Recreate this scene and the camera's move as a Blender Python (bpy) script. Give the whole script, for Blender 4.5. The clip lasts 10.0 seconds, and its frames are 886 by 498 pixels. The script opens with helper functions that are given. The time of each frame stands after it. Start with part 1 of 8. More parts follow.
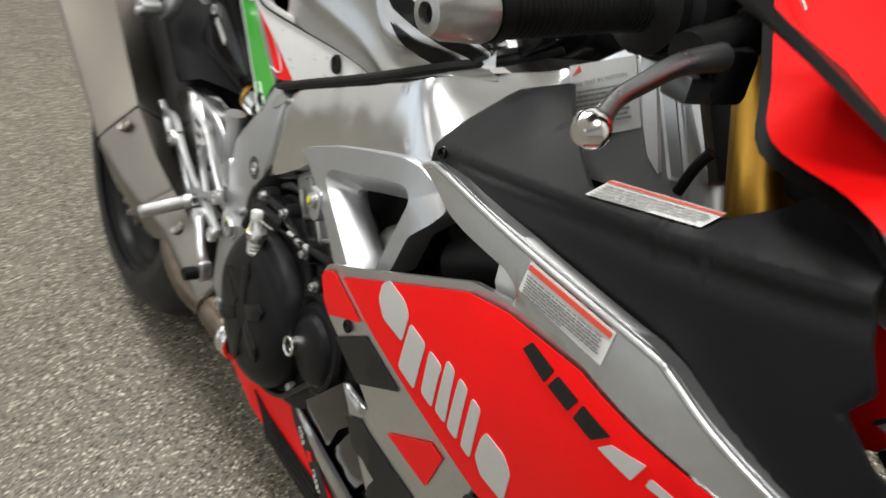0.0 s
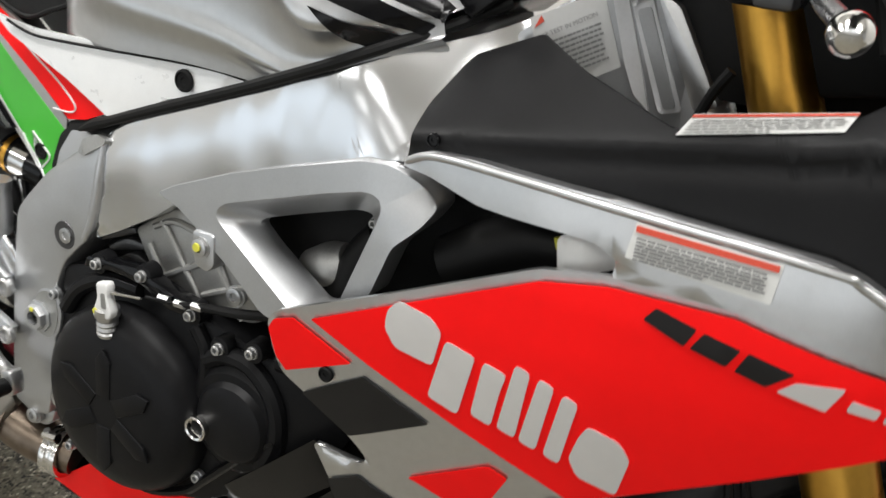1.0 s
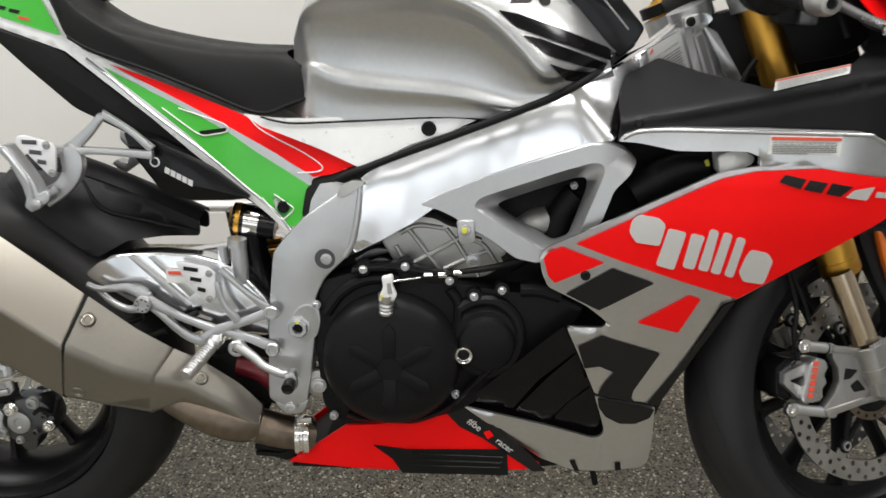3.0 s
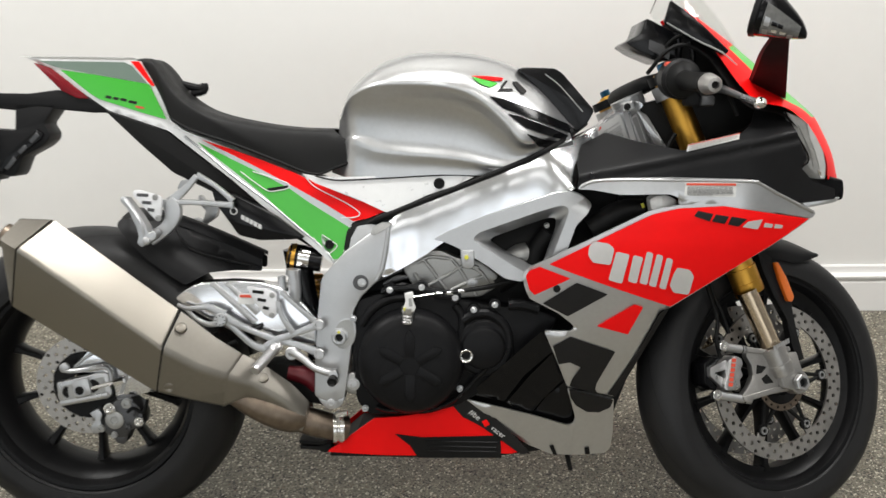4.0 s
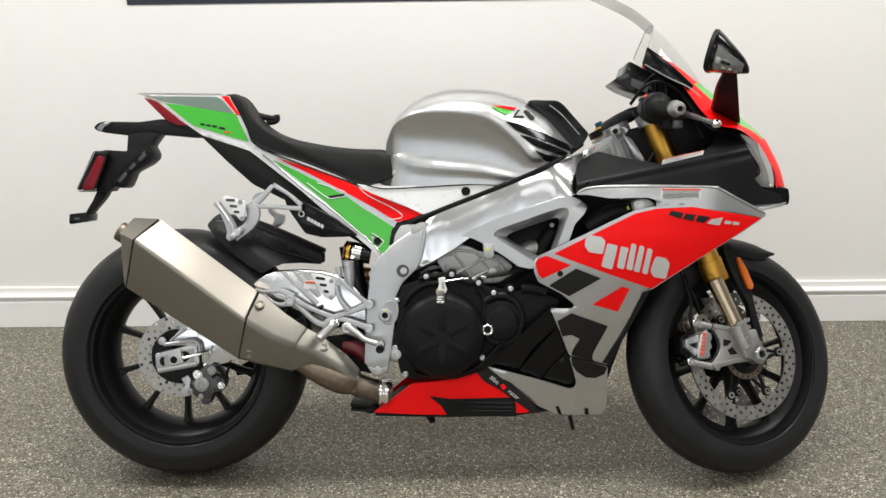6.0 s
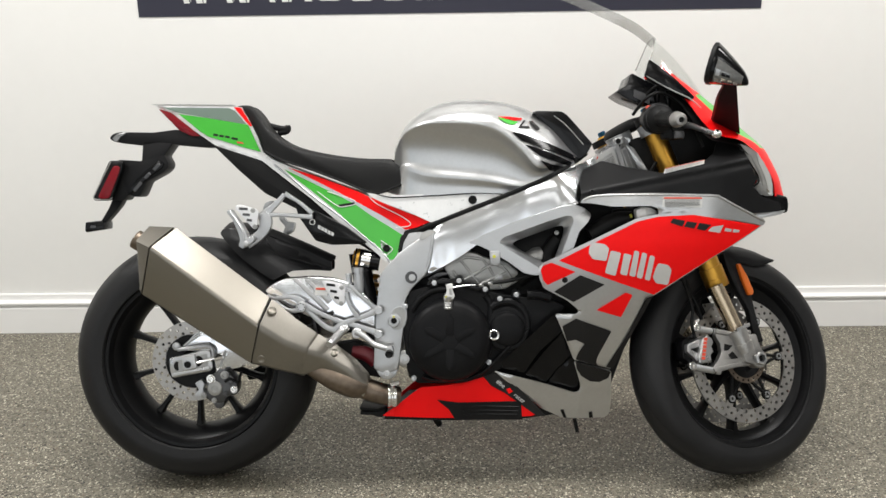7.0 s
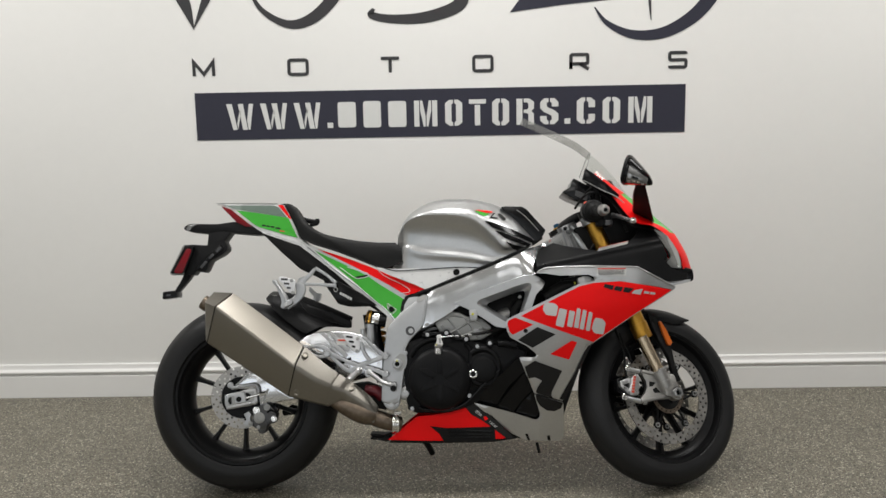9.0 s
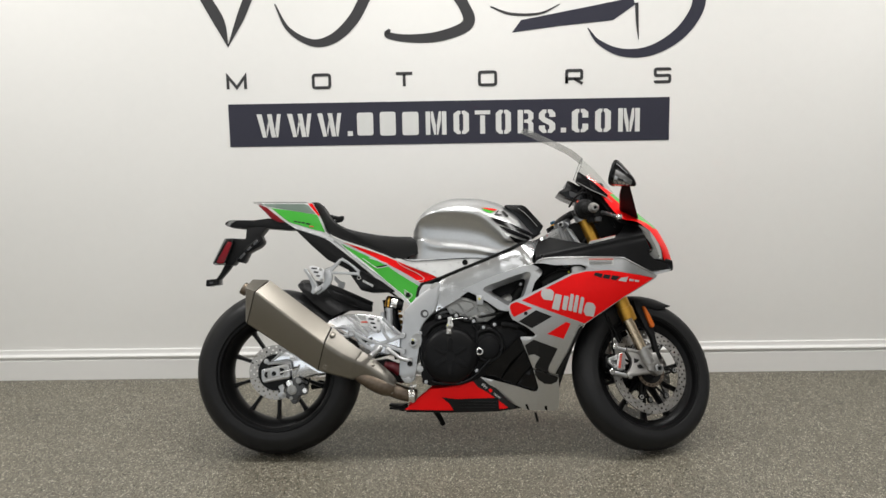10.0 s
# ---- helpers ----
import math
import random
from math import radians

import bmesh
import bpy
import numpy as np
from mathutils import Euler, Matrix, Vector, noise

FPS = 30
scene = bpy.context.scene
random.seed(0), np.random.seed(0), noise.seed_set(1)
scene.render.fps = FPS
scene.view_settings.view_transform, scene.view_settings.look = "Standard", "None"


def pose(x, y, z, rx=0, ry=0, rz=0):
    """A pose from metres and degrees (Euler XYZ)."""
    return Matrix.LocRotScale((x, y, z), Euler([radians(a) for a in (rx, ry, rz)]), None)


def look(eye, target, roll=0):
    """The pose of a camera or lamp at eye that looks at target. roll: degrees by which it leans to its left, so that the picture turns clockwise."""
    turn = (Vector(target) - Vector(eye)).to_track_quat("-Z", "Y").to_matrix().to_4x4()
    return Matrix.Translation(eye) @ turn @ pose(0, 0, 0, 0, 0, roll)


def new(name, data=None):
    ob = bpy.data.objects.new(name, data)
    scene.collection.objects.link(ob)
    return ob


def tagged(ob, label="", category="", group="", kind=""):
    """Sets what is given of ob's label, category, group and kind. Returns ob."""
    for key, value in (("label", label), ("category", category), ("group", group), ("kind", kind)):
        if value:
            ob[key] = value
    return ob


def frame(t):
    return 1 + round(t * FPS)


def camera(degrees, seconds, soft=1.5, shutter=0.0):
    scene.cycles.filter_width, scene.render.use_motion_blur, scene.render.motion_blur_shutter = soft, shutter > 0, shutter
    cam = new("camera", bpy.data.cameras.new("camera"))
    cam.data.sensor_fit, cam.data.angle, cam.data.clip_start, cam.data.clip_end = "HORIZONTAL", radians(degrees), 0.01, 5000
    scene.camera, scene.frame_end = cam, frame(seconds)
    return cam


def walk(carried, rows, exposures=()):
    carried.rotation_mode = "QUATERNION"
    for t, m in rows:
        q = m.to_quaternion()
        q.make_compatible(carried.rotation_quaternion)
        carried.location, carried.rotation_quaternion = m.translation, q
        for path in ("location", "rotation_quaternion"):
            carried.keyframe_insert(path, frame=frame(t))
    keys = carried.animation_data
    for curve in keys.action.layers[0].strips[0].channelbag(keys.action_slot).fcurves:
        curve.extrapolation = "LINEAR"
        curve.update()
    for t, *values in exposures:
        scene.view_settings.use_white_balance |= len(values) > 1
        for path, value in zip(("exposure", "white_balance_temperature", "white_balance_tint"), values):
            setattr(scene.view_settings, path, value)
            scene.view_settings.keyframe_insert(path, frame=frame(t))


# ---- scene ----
# camera
cam = camera(51.0, 10.0, 1.5, 0.4)
EXPOSURES = [(0.0, -0.14), (1.0, -0.04), (1.5, 0.0), (2.0, 0.0), (2.5, -0.12), (4.0, -0.06), (5.5, -0.05), (8.0, -0.14), (8.5, -0.32), (9.0, -0.60), (9.5, -0.44), (10.0, -0.42)]
PATH = [
    (0, (1.615, -0.332, 1.121), (0.207, 0.573, 0.027), 0.3),
    (0.5, (1.452, -0.388, 1.067), (0.307, 0.826, -0.035), -0.5),
    (1, (1.328, -0.485, 1.062), (0.508, 0.978, -0.028), -0.2),
    (1.5, (1.221, -0.634, 1.085), (0.715, 0.963, -0.008), -0.2),
    (2, (1.038, -0.718, 1.121), (0.752, 0.927, 0.021), -0.6),
    (2.5, (0.874, -0.893, 1.199), (0.723, 0.772, 0.101), -1.0),
    (4, (0.757, -1.61, 1.292), (0.739, 0.24, 0.533), -0.7),
    (4.5, (0.716, -1.829, 1.296), (0.692, 0.042, 0.591), -0.8),
    (5, (0.725, -1.966, 1.307), (0.7, -0.087, 0.621), -0.8),
    (5.5, (0.724, -2.056, 1.298), (0.691, -0.165, 0.65), -0.8),
    (7, (0.699, -2.14, 1.32), (0.665, -0.236, 0.708), -0.9),
    (7.5, (0.74, -2.298, 1.339), (0.703, -0.391, 0.737), -1.0),
    (8, (0.745, -2.488, 1.349), (0.709, -0.572, 0.776), -1.0),
    (8.5, (0.73, -2.724, 1.346), (0.696, -0.776, 0.893), -1.0),
    (9, (0.744, -2.919, 1.353), (0.71, -0.951, 0.997), -1.1),
    (9.5, (0.733, -3.123, 1.368), (0.701, -1.153, 1.024), -1.0),
    (10, (0.712, -3.354, 1.375), (0.678, -1.383, 1.036), -1.0),
]
walk(cam, [(t, look(eye, target, roll)) for t, eye, target, roll in PATH], EXPOSURES)

# world, lights
WALL_Y = 1.021
world = bpy.data.worlds.new("world")
scene.world = world
world.use_nodes = True
world.node_tree.nodes["Background"].inputs["Color"].default_value = (0.9, 0.95, 1.0, 1)
world.node_tree.nodes["Background"].inputs["Strength"].default_value = 0.05
LIGHT_POWER = 40
LIGHT_SPOTS = [(-1.5, -0.15), (0.7, -0.15), (2.9, -0.15), (-1.5, -2.4), (0.7, -2.4), (2.9, -2.4), (-1.5, -5.0), (0.7, -5.0), (2.9, -5.0)]
CEILING = 2.95
for lx, ly in LIGHT_SPOTS:
    lamp = bpy.data.lights.new("ceiling_lamp", "AREA")
    lamp.shape, lamp.size, lamp.size_y = "RECTANGLE", 1.15, 0.55
    lamp.energy, lamp.color = LIGHT_POWER * (1.30 if ly > -1 else 0.46 if ly > -3 else 0.20), (1.0, 0.988, 0.968)
    new("ceiling_lamp", lamp).matrix_world = pose(lx, ly, CEILING - 0.05)

X0, X1, Y0 = -3.6, 5.4, -7.0
SHOP_WINDOW = (-3.4, 4.4, 0.50, 2.50)
daylight = bpy.data.lights.new("window_daylight", "AREA")
daylight.shape, daylight.size, daylight.size_y = "RECTANGLE", SHOP_WINDOW[1] - SHOP_WINDOW[0], SHOP_WINDOW[3] - SHOP_WINDOW[2]
daylight.energy, daylight.color = 80, (0.93, 0.97, 1.0)
new("window_daylight", daylight).matrix_world = pose((SHOP_WINDOW[0] + SHOP_WINDOW[1]) / 2, Y0 - 0.13, (SHOP_WINDOW[2] + SHOP_WINDOW[3]) / 2, 90, 0, 0)
# unseen opening and bluish lamp, added for the frame beam's reflection on the left
SIDE_OPENING = (-6.7, -2.6, 0.40, 2.50)
sidelight = bpy.data.lights.new("side_reflection_lamp", "AREA")
sidelight.shape, sidelight.size, sidelight.size_y = "RECTANGLE", SIDE_OPENING[1] - SIDE_OPENING[0], SIDE_OPENING[3] - SIDE_OPENING[2]
sidelight.energy, sidelight.color = 30, (0.86, 0.94, 1.0)
new("side_reflection_lamp", sidelight).matrix_world = pose(X0 - 0.13, (SIDE_OPENING[0] + SIDE_OPENING[1]) / 2, (SIDE_OPENING[2] + SIDE_OPENING[3]) / 2, 90, 0, -90)


# materials
def material(name, color, rough=0.5, metal=0.0, coat=0.0, spec=0.5, grain=0.0, scale=40.0, bump=0.0, vary=0.0, stretch=None, wave=0.0, **extra):
    """A Principled surface with colour variation at two scales, uneven gloss and fine relief."""
    m = bpy.data.materials.new(name)
    m.use_nodes = True
    t = m.node_tree
    b = t.nodes["Principled BSDF"]
    b.inputs["Base Color"].default_value = (*color, 1)
    b.inputs["Roughness"].default_value = rough
    b.inputs["Metallic"].default_value = metal
    b.inputs["Specular IOR Level"].default_value = spec
    b.inputs["Coat Weight"].default_value = coat
    b.inputs["Coat Roughness"].default_value = 0.06
    for k, v in extra.items():
        b.inputs[k.replace("_", " ")].default_value = v
    co = t.nodes.new("ShaderNodeTexCoord")
    mp = t.nodes.new("ShaderNodeMapping")
    mp.inputs["Scale"].default_value = stretch or (1, 1, 1)
    t.links.new(co.outputs["Object"], mp.inputs["Vector"])
    fine, broad = t.nodes.new("ShaderNodeTexNoise"), t.nodes.new("ShaderNodeTexNoise")
    fine.inputs["Scale"].default_value, fine.inputs["Detail"].default_value = scale, 4
    broad.inputs["Scale"].default_value, broad.inputs["Detail"].default_value = scale / 12, 3
    for n in (fine, broad):
        t.links.new(mp.outputs["Vector"], n.inputs["Vector"])
    if vary:
        add = t.nodes.new("ShaderNodeMath")
        add.operation = "ADD"
        t.links.new(fine.outputs["Fac"], add.inputs[0])
        t.links.new(broad.outputs["Fac"], add.inputs[1])
        ramp = t.nodes.new("ShaderNodeMapRange")
        ramp.inputs["From Min"].default_value, ramp.inputs["From Max"].default_value = 0.6, 1.4
        ramp.inputs["To Min"].default_value, ramp.inputs["To Max"].default_value = 1 - vary, 1 + vary
        t.links.new(add.outputs[0], ramp.inputs["Value"])
        hsv = t.nodes.new("ShaderNodeHueSaturation")
        hsv.inputs["Color"].default_value = (*color, 1)
        t.links.new(ramp.outputs[0], hsv.inputs["Value"])
        t.links.new(hsv.outputs["Color"], b.inputs["Base Color"])
    if grain:
        g = t.nodes.new("ShaderNodeMapRange")
        g.inputs["From Min"].default_value, g.inputs["From Max"].default_value = 0.3, 0.7
        g.inputs["To Min"].default_value, g.inputs["To Max"].default_value = max(0.02, rough - grain), min(1, rough + grain)
        t.links.new(broad.outputs["Fac"], g.inputs["Value"])
        t.links.new(g.outputs[0], b.inputs["Roughness"])
    if bump:
        bp = t.nodes.new("ShaderNodeBump")
        bp.inputs["Strength"].default_value, bp.inputs["Distance"].default_value = bump, 0.001
        t.links.new(fine.outputs["Fac"], bp.inputs["Height"])
        t.links.new(bp.outputs["Normal"], b.inputs["Normal"])
        if wave:
            slow, hump = t.nodes.new("ShaderNodeTexNoise"), t.nodes.new("ShaderNodeBump")
            slow.inputs["Scale"].default_value, slow.inputs["Detail"].default_value = 8, 1
            hump.inputs["Strength"].default_value, hump.inputs["Distance"].default_value = wave, 0.006
            bands = t.nodes.new("ShaderNodeMapping")
            bands.inputs["Scale"].default_value = (1.7, 1, 0.6)
            t.links.new(co.outputs["Object"], bands.inputs["Vector"])
            t.links.new(bands.outputs["Vector"], slow.inputs["Vector"])
            t.links.new(slow.outputs["Fac"], hump.inputs["Height"])
            t.links.new(hump.outputs["Normal"], bp.inputs["Normal"])
    return m


M = {}
M["silver"] = material("silver_paint", (0.58, 0.585, 0.59), 0.32, 0.94, 0.5, grain=0.02, scale=1500, vary=0.05)
M["white_silver"] = material("pale_silver_paint", (0.82, 0.82, 0.81), 0.30, 0.2, 1.0, grain=0.03, scale=900, vary=0.04)
M["red"] = material("signal_red_paint", (0.92, 0.006, 0.0065), 0.42, 0.0, 0.03, 0.13, grain=0.04, scale=60, vary=0.03)
M["green"] = material("bright_green_paint", (0.045, 0.43, 0.028), 0.38, 0.0, 0.6, 0.4, grain=0.04, scale=60, vary=0.03)
M["grey_green"] = material("grey_green_paint", (0.17, 0.23, 0.19), 0.38, 0.3, 0.6, grain=0.04, scale=60, vary=0.04)
M["graphite"] = material("graphite_decal", (0.010, 0.0095, 0.0095), 0.45, 0.0, 0.05, 0.25, grain=0.05, scale=60, vary=0.1)
M["letter_grey"] = material("silver_decal", (0.62, 0.61, 0.60), 0.42, 0.25, 0.3, grain=0.04, scale=80, vary=0.03)
M["matte_black"] = material("satin_black_plastic", (0.0092, 0.0092, 0.0097), 0.44, 0.0, 0.0, 0.15, grain=0.06, scale=300, bump=0.05, vary=0.12)
M["inner_black"] = material("dull_black_plastic", (0.006, 0.006, 0.006), 0.6, 0.0, 0.0, 0.2, grain=0.06, scale=120, vary=0.2)
M["gloss_black"] = material("gloss_black_plastic", (0.004, 0.004, 0.0045), 0.17, 0.0, 0.0, 0.24, grain=0.03, scale=60, vary=0.1)
M["engine_black"] = material("black_engine_coating", (0.0068, 0.0068, 0.0074), 0.38, 0.0, 0.0, 0.13, grain=0.05, scale=260, bump=0.08, vary=0.15)
M["polished"] = material("polished_aluminium", (0.80, 0.81, 0.83), 0.17, 1.0, 0.0, grain=0.03, scale=60, bump=0.006, vary=0.02, stretch=(1, 1, 4), wave=0.9)
M["cast"] = material("cast_aluminium", (0.50, 0.508, 0.517), 0.38, 0.86, 0.0, grain=0.02, scale=500, bump=0.04, vary=0.05)
M["cast_dark"] = material("dull_cast_aluminium", (0.40, 0.40, 0.39), 0.46, 0.85, 0.0, grain=0.04, scale=400, bump=0.2, vary=0.12)
M["fork_cast"] = material("grey_cast_fork", (0.40, 0.39, 0.375), 0.38, 0.9, 0.0, grain=0.05, scale=400, bump=0.1, vary=0.12)
M["machined"] = material("machined_aluminium", (0.54, 0.54, 0.54), 0.34, 0.95, 0.0, grain=0.08, scale=300, bump=0.05, vary=0.06)
M["titanium"] = material("brushed_titanium", (0.285, 0.264, 0.23), 0.36, 1.0, 0.0, grain=0.010, scale=300, vary=0.02)
M["titanium_dark"] = material("dull_titanium", (0.28, 0.262, 0.232), 0.42, 1.0, 0.0, grain=0.02, scale=120, vary=0.05)
# heat stain on the pipes; on the cone's underside the brown also holds shade
M["burnt"] = material("stained_and_shaded_steel", (0.20, 0.16, 0.125), 0.42, 1.0, 0.0, grain=0.1, scale=60, vary=0.35)
M["plate"] = material("brushed_bright_plate", (0.78, 0.78, 0.79), 0.42, 0.55, 0.0, grain=0.05, scale=300, bump=0.03, vary=0.04)
M["chrome"] = material("bright_steel", (0.78, 0.77, 0.75), 0.14, 1.0, 0.0, grain=0.05, scale=100, vary=0.05)
M["gold"] = material("gold_anodised", (0.64, 0.345, 0.06), 0.36, 1.0, 0.0, grain=0.05, scale=200, vary=0.06)
M["tube_gold"] = material("bronze_fork_tube", (0.58, 0.47, 0.34), 0.22, 1.0, 0.0, grain=0.05, scale=200, vary=0.06)
M["disc_steel"] = material("brushed_disc_steel", (0.42, 0.405, 0.385), 0.40, 1.0, 0.0, grain=0.08, scale=400, bump=0.06, vary=0.10)
M["rubber"] = material("tyre_rubber", (0.0105, 0.0105, 0.0112), 0.5, 0.0, 0.0, 0.3, grain=0.08, scale=220, bump=0.15, vary=0.18)
M["rim_black"] = material("satin_black_rim", (0.008, 0.008, 0.0085), 0.36, 0.0, 0.0, 0.15, grain=0.06, scale=150, vary=0.15)
M["seat"] = material("black_seat_vinyl", (0.0085, 0.0085, 0.0085), 0.56, 0.0, 0.0, 0.26, grain=0.06, scale=700, bump=0.35, vary=0.15)
M["hose"] = material("black_rubber_hose", (0.006, 0.006, 0.006), 0.5, 0.0, 0.0, 0.16, grain=0.06, scale=200, vary=0.15)
M["white_label"] = material("white_label_film", (0.66, 0.66, 0.64), 0.4, 0.0, 0.0, grain=0.05, scale=300, vary=0.03)
M["plate_film"] = material("silver_plate_film", (0.60, 0.60, 0.59), 0.45, 0.25, 0.0, grain=0.05, scale=300, vary=0.03)
M["dark_lever"] = material("dark_anodised_lever", (0.09, 0.09, 0.092), 0.35, 0.8, 0.0, grain=0.05, scale=200, vary=0.08)
M["lever_grey"] = material("grey_anodised_lever", (0.24, 0.24, 0.245), 0.3, 0.9, 0.0, grain=0.05, scale=200, vary=0.08)
M["grey_wall"] = material("mid_grey_wall_paint", (0.42, 0.423, 0.427), 0.6, 0.0, 0.0, grain=0.05, scale=26, bump=0.06, vary=0.03)
M["label_ink"] = material("grey_label_print", (0.19, 0.19, 0.19), 0.5, 0.0, 0.0, grain=0.05, scale=300, vary=0.08)
# lighter copy of the label print, with glare mixed into its colour
M["glare_ink"] = material("glare_washed_print", (0.40, 0.40, 0.39), 0.45, 0.0, 0.0, grain=0.05, scale=300, vary=0.08)
M["label_red"] = material("red_label_print", (0.62, 0.07, 0.035), 0.45, 0.0, 0.0, grain=0.05, scale=300, vary=0.05)
M["white_plastic"] = material("white_plastic", (0.70, 0.70, 0.69), 0.38, 0.0, 0.2, grain=0.05, scale=120, vary=0.04)
M["red_lens"] = material("red_reflector", (0.17, 0.003, 0.008), 0.26, 0.0, 0.05, 0.25, grain=0.04, scale=150, bump=0.1, vary=0.1)
M["orange_lens"] = material("orange_reflector", (0.62, 0.13, 0.01), 0.15, 0.0, 0.8, grain=0.04, scale=150, bump=0.1, vary=0.1)
M["blue"] = material("blue_anodised", (0.03, 0.12, 0.22), 0.3, 0.9, 0.0, grain=0.05, scale=150, vary=0.06)
M["dark_red"] = material("dark_red_spring", (0.16, 0.012, 0.02), 0.35, 0.2, 0.3, grain=0.05, scale=150, vary=0.1)
M["yellow_mark"] = material("yellow_paint_mark", (0.62, 0.60, 0.06), 0.5, 0.0, 0.0, grain=0.05, scale=200, vary=0.1)
M["navy"] = material("navy_wall_vinyl", (0.020, 0.020, 0.036), 0.46, 0.0, 0.0, grain=0.05, scale=30, vary=0.06)
M["charcoal"] = material("charcoal_wall_vinyl", (0.030, 0.029, 0.031), 0.46, 0.0, 0.0, grain=0.05, scale=30, vary=0.06)
M["wall"] = material("white_wall_paint", (0.80, 0.79, 0.765), 0.42, 0.0, 0.0, grain=0.05, scale=26, bump=0.06, vary=0.012)
M["trim"] = material("white_gloss_trim", (0.82, 0.81, 0.79), 0.32, 0.0, 0.0, grain=0.05, scale=18, bump=0.05, vary=0.015)
M["ceiling"] = material("ceiling_paint", (0.78, 0.77, 0.74), 0.8, 0.0, 0.0, grain=0.05, scale=14, bump=0.1, vary=0.02)
M["headlight"] = material("headlight_lens", (0.50, 0.50, 0.49), 0.16, 0.1, 1.0, grain=0.05, scale=90, vary=0.12)
M["signal_lens"] = material("signal_lens", (0.17, 0.17, 0.165), 0.12, 0.2, 1.0, grain=0.05, scale=90, vary=0.5)


def clear(name, tint, alpha, rough=0.03):
    m = bpy.data.materials.new(name)
    m.use_nodes = True
    t = m.node_tree
    t.nodes.remove(t.nodes["Principled BSDF"])
    g, p, x = t.nodes.new("ShaderNodeBsdfGlossy"), t.nodes.new("ShaderNodeBsdfTransparent"), t.nodes.new("ShaderNodeMixShader")
    g.inputs["Roughness"].default_value = rough
    p.inputs["Color"].default_value = (*tint, 1)
    x.inputs["Fac"].default_value = alpha
    t.links.new(p.outputs[0], x.inputs[1])
    t.links.new(g.outputs[0], x.inputs[2])
    t.links.new(x.outputs[0], t.nodes["Material Output"].inputs["Surface"])
    return m


M["screen"] = clear("clear_windscreen", (0.955, 0.96, 0.955), 0.03)
M["frosted"] = clear("frosted_film_edge", (0.80, 0.80, 0.79), 0.14, 0.4)


def floor_material():
    m = bpy.data.materials.new("flaked_epoxy_floor")
    m.use_nodes = True
    t = m.node_tree
    b = t.nodes["Principled BSDF"]
    co = t.nodes.new("ShaderNodeTexCoord")
    chip = t.nodes.new("ShaderNodeTexVoronoi")
    chip.inputs["Scale"].default_value = 270
    grit = t.nodes.new("ShaderNodeTexVoronoi")
    grit.inputs["Scale"].default_value = 120
    broad = t.nodes.new("ShaderNodeTexNoise")
    broad.inputs["Scale"].default_value, broad.inputs["Detail"].default_value = 2.2, 4
    for n in (chip, grit, broad):
        t.links.new(co.outputs["Object"], n.inputs["Vector"])
    sep = t.nodes.new("ShaderNodeSeparateColor")
    t.links.new(chip.outputs["Color"], sep.inputs["Color"])
    ramp = t.nodes.new("ShaderNodeValToRGB")
    ramp.color_ramp.interpolation = "CONSTANT"
    steps = [(0.0, (0.012, 0.010, 0.008)), (0.10, (0.072, 0.064, 0.047)), (0.24, (0.128, 0.116, 0.087)), (0.52, (0.178, 0.162, 0.124)), (0.80, (0.240, 0.221, 0.171)), (0.92, (0.55, 0.515, 0.415)), (0.985, (0.12, 0.07, 0.04))]
    while len(ramp.color_ramp.elements) < len(steps):
        ramp.color_ramp.elements.new(0.5)
    for e, (p, c) in zip(ramp.color_ramp.elements, steps):
        e.position, e.color = p, (*c, 1)
    t.links.new(sep.outputs["Red"], ramp.inputs["Fac"])
    sep2 = t.nodes.new("ShaderNodeSeparateColor")
    t.links.new(grit.outputs["Color"], sep2.inputs["Color"])
    big = t.nodes.new("ShaderNodeMapRange")
    big.inputs["To Min"].default_value, big.inputs["To Max"].default_value = 0.88, 1.12
    t.links.new(sep2.outputs["Green"], big.inputs["Value"])
    slow = t.nodes.new("ShaderNodeMapRange")
    slow.inputs["From Min"].default_value, slow.inputs["From Max"].default_value = 0.3, 0.7
    slow.inputs["To Min"].default_value, slow.inputs["To Max"].default_value = 0.94, 1.06
    t.links.new(broad.outputs["Fac"], slow.inputs["Value"])
    mul = t.nodes.new("ShaderNodeMath")
    mul.operation = "MULTIPLY"
    t.links.new(big.outputs[0], mul.inputs[0])
    t.links.new(slow.outputs[0], mul.inputs[1])
    hsv = t.nodes.new("ShaderNodeHueSaturation")
    t.links.new(ramp.outputs["Color"], hsv.inputs["Color"])
    t.links.new(mul.outputs[0], hsv.inputs["Value"])
    t.links.new(hsv.outputs["Color"], b.inputs["Base Color"])
    gl = t.nodes.new("ShaderNodeMapRange")
    gl.inputs["To Min"].default_value, gl.inputs["To Max"].default_value = 0.32, 0.6
    t.links.new(sep.outputs["Blue"], gl.inputs["Value"])
    t.links.new(gl.outputs[0], b.inputs["Roughness"])
    bp = t.nodes.new("ShaderNodeBump")
    bp.inputs["Strength"].default_value, bp.inputs["Distance"].default_value = 0.35, 0.0012
    t.links.new(sep.outputs["Green"], bp.inputs["Height"])
    t.links.new(bp.outputs["Normal"], b.inputs["Normal"])
    return m


M["floor"] = floor_material()


# mesh tools
SHAPED = {}


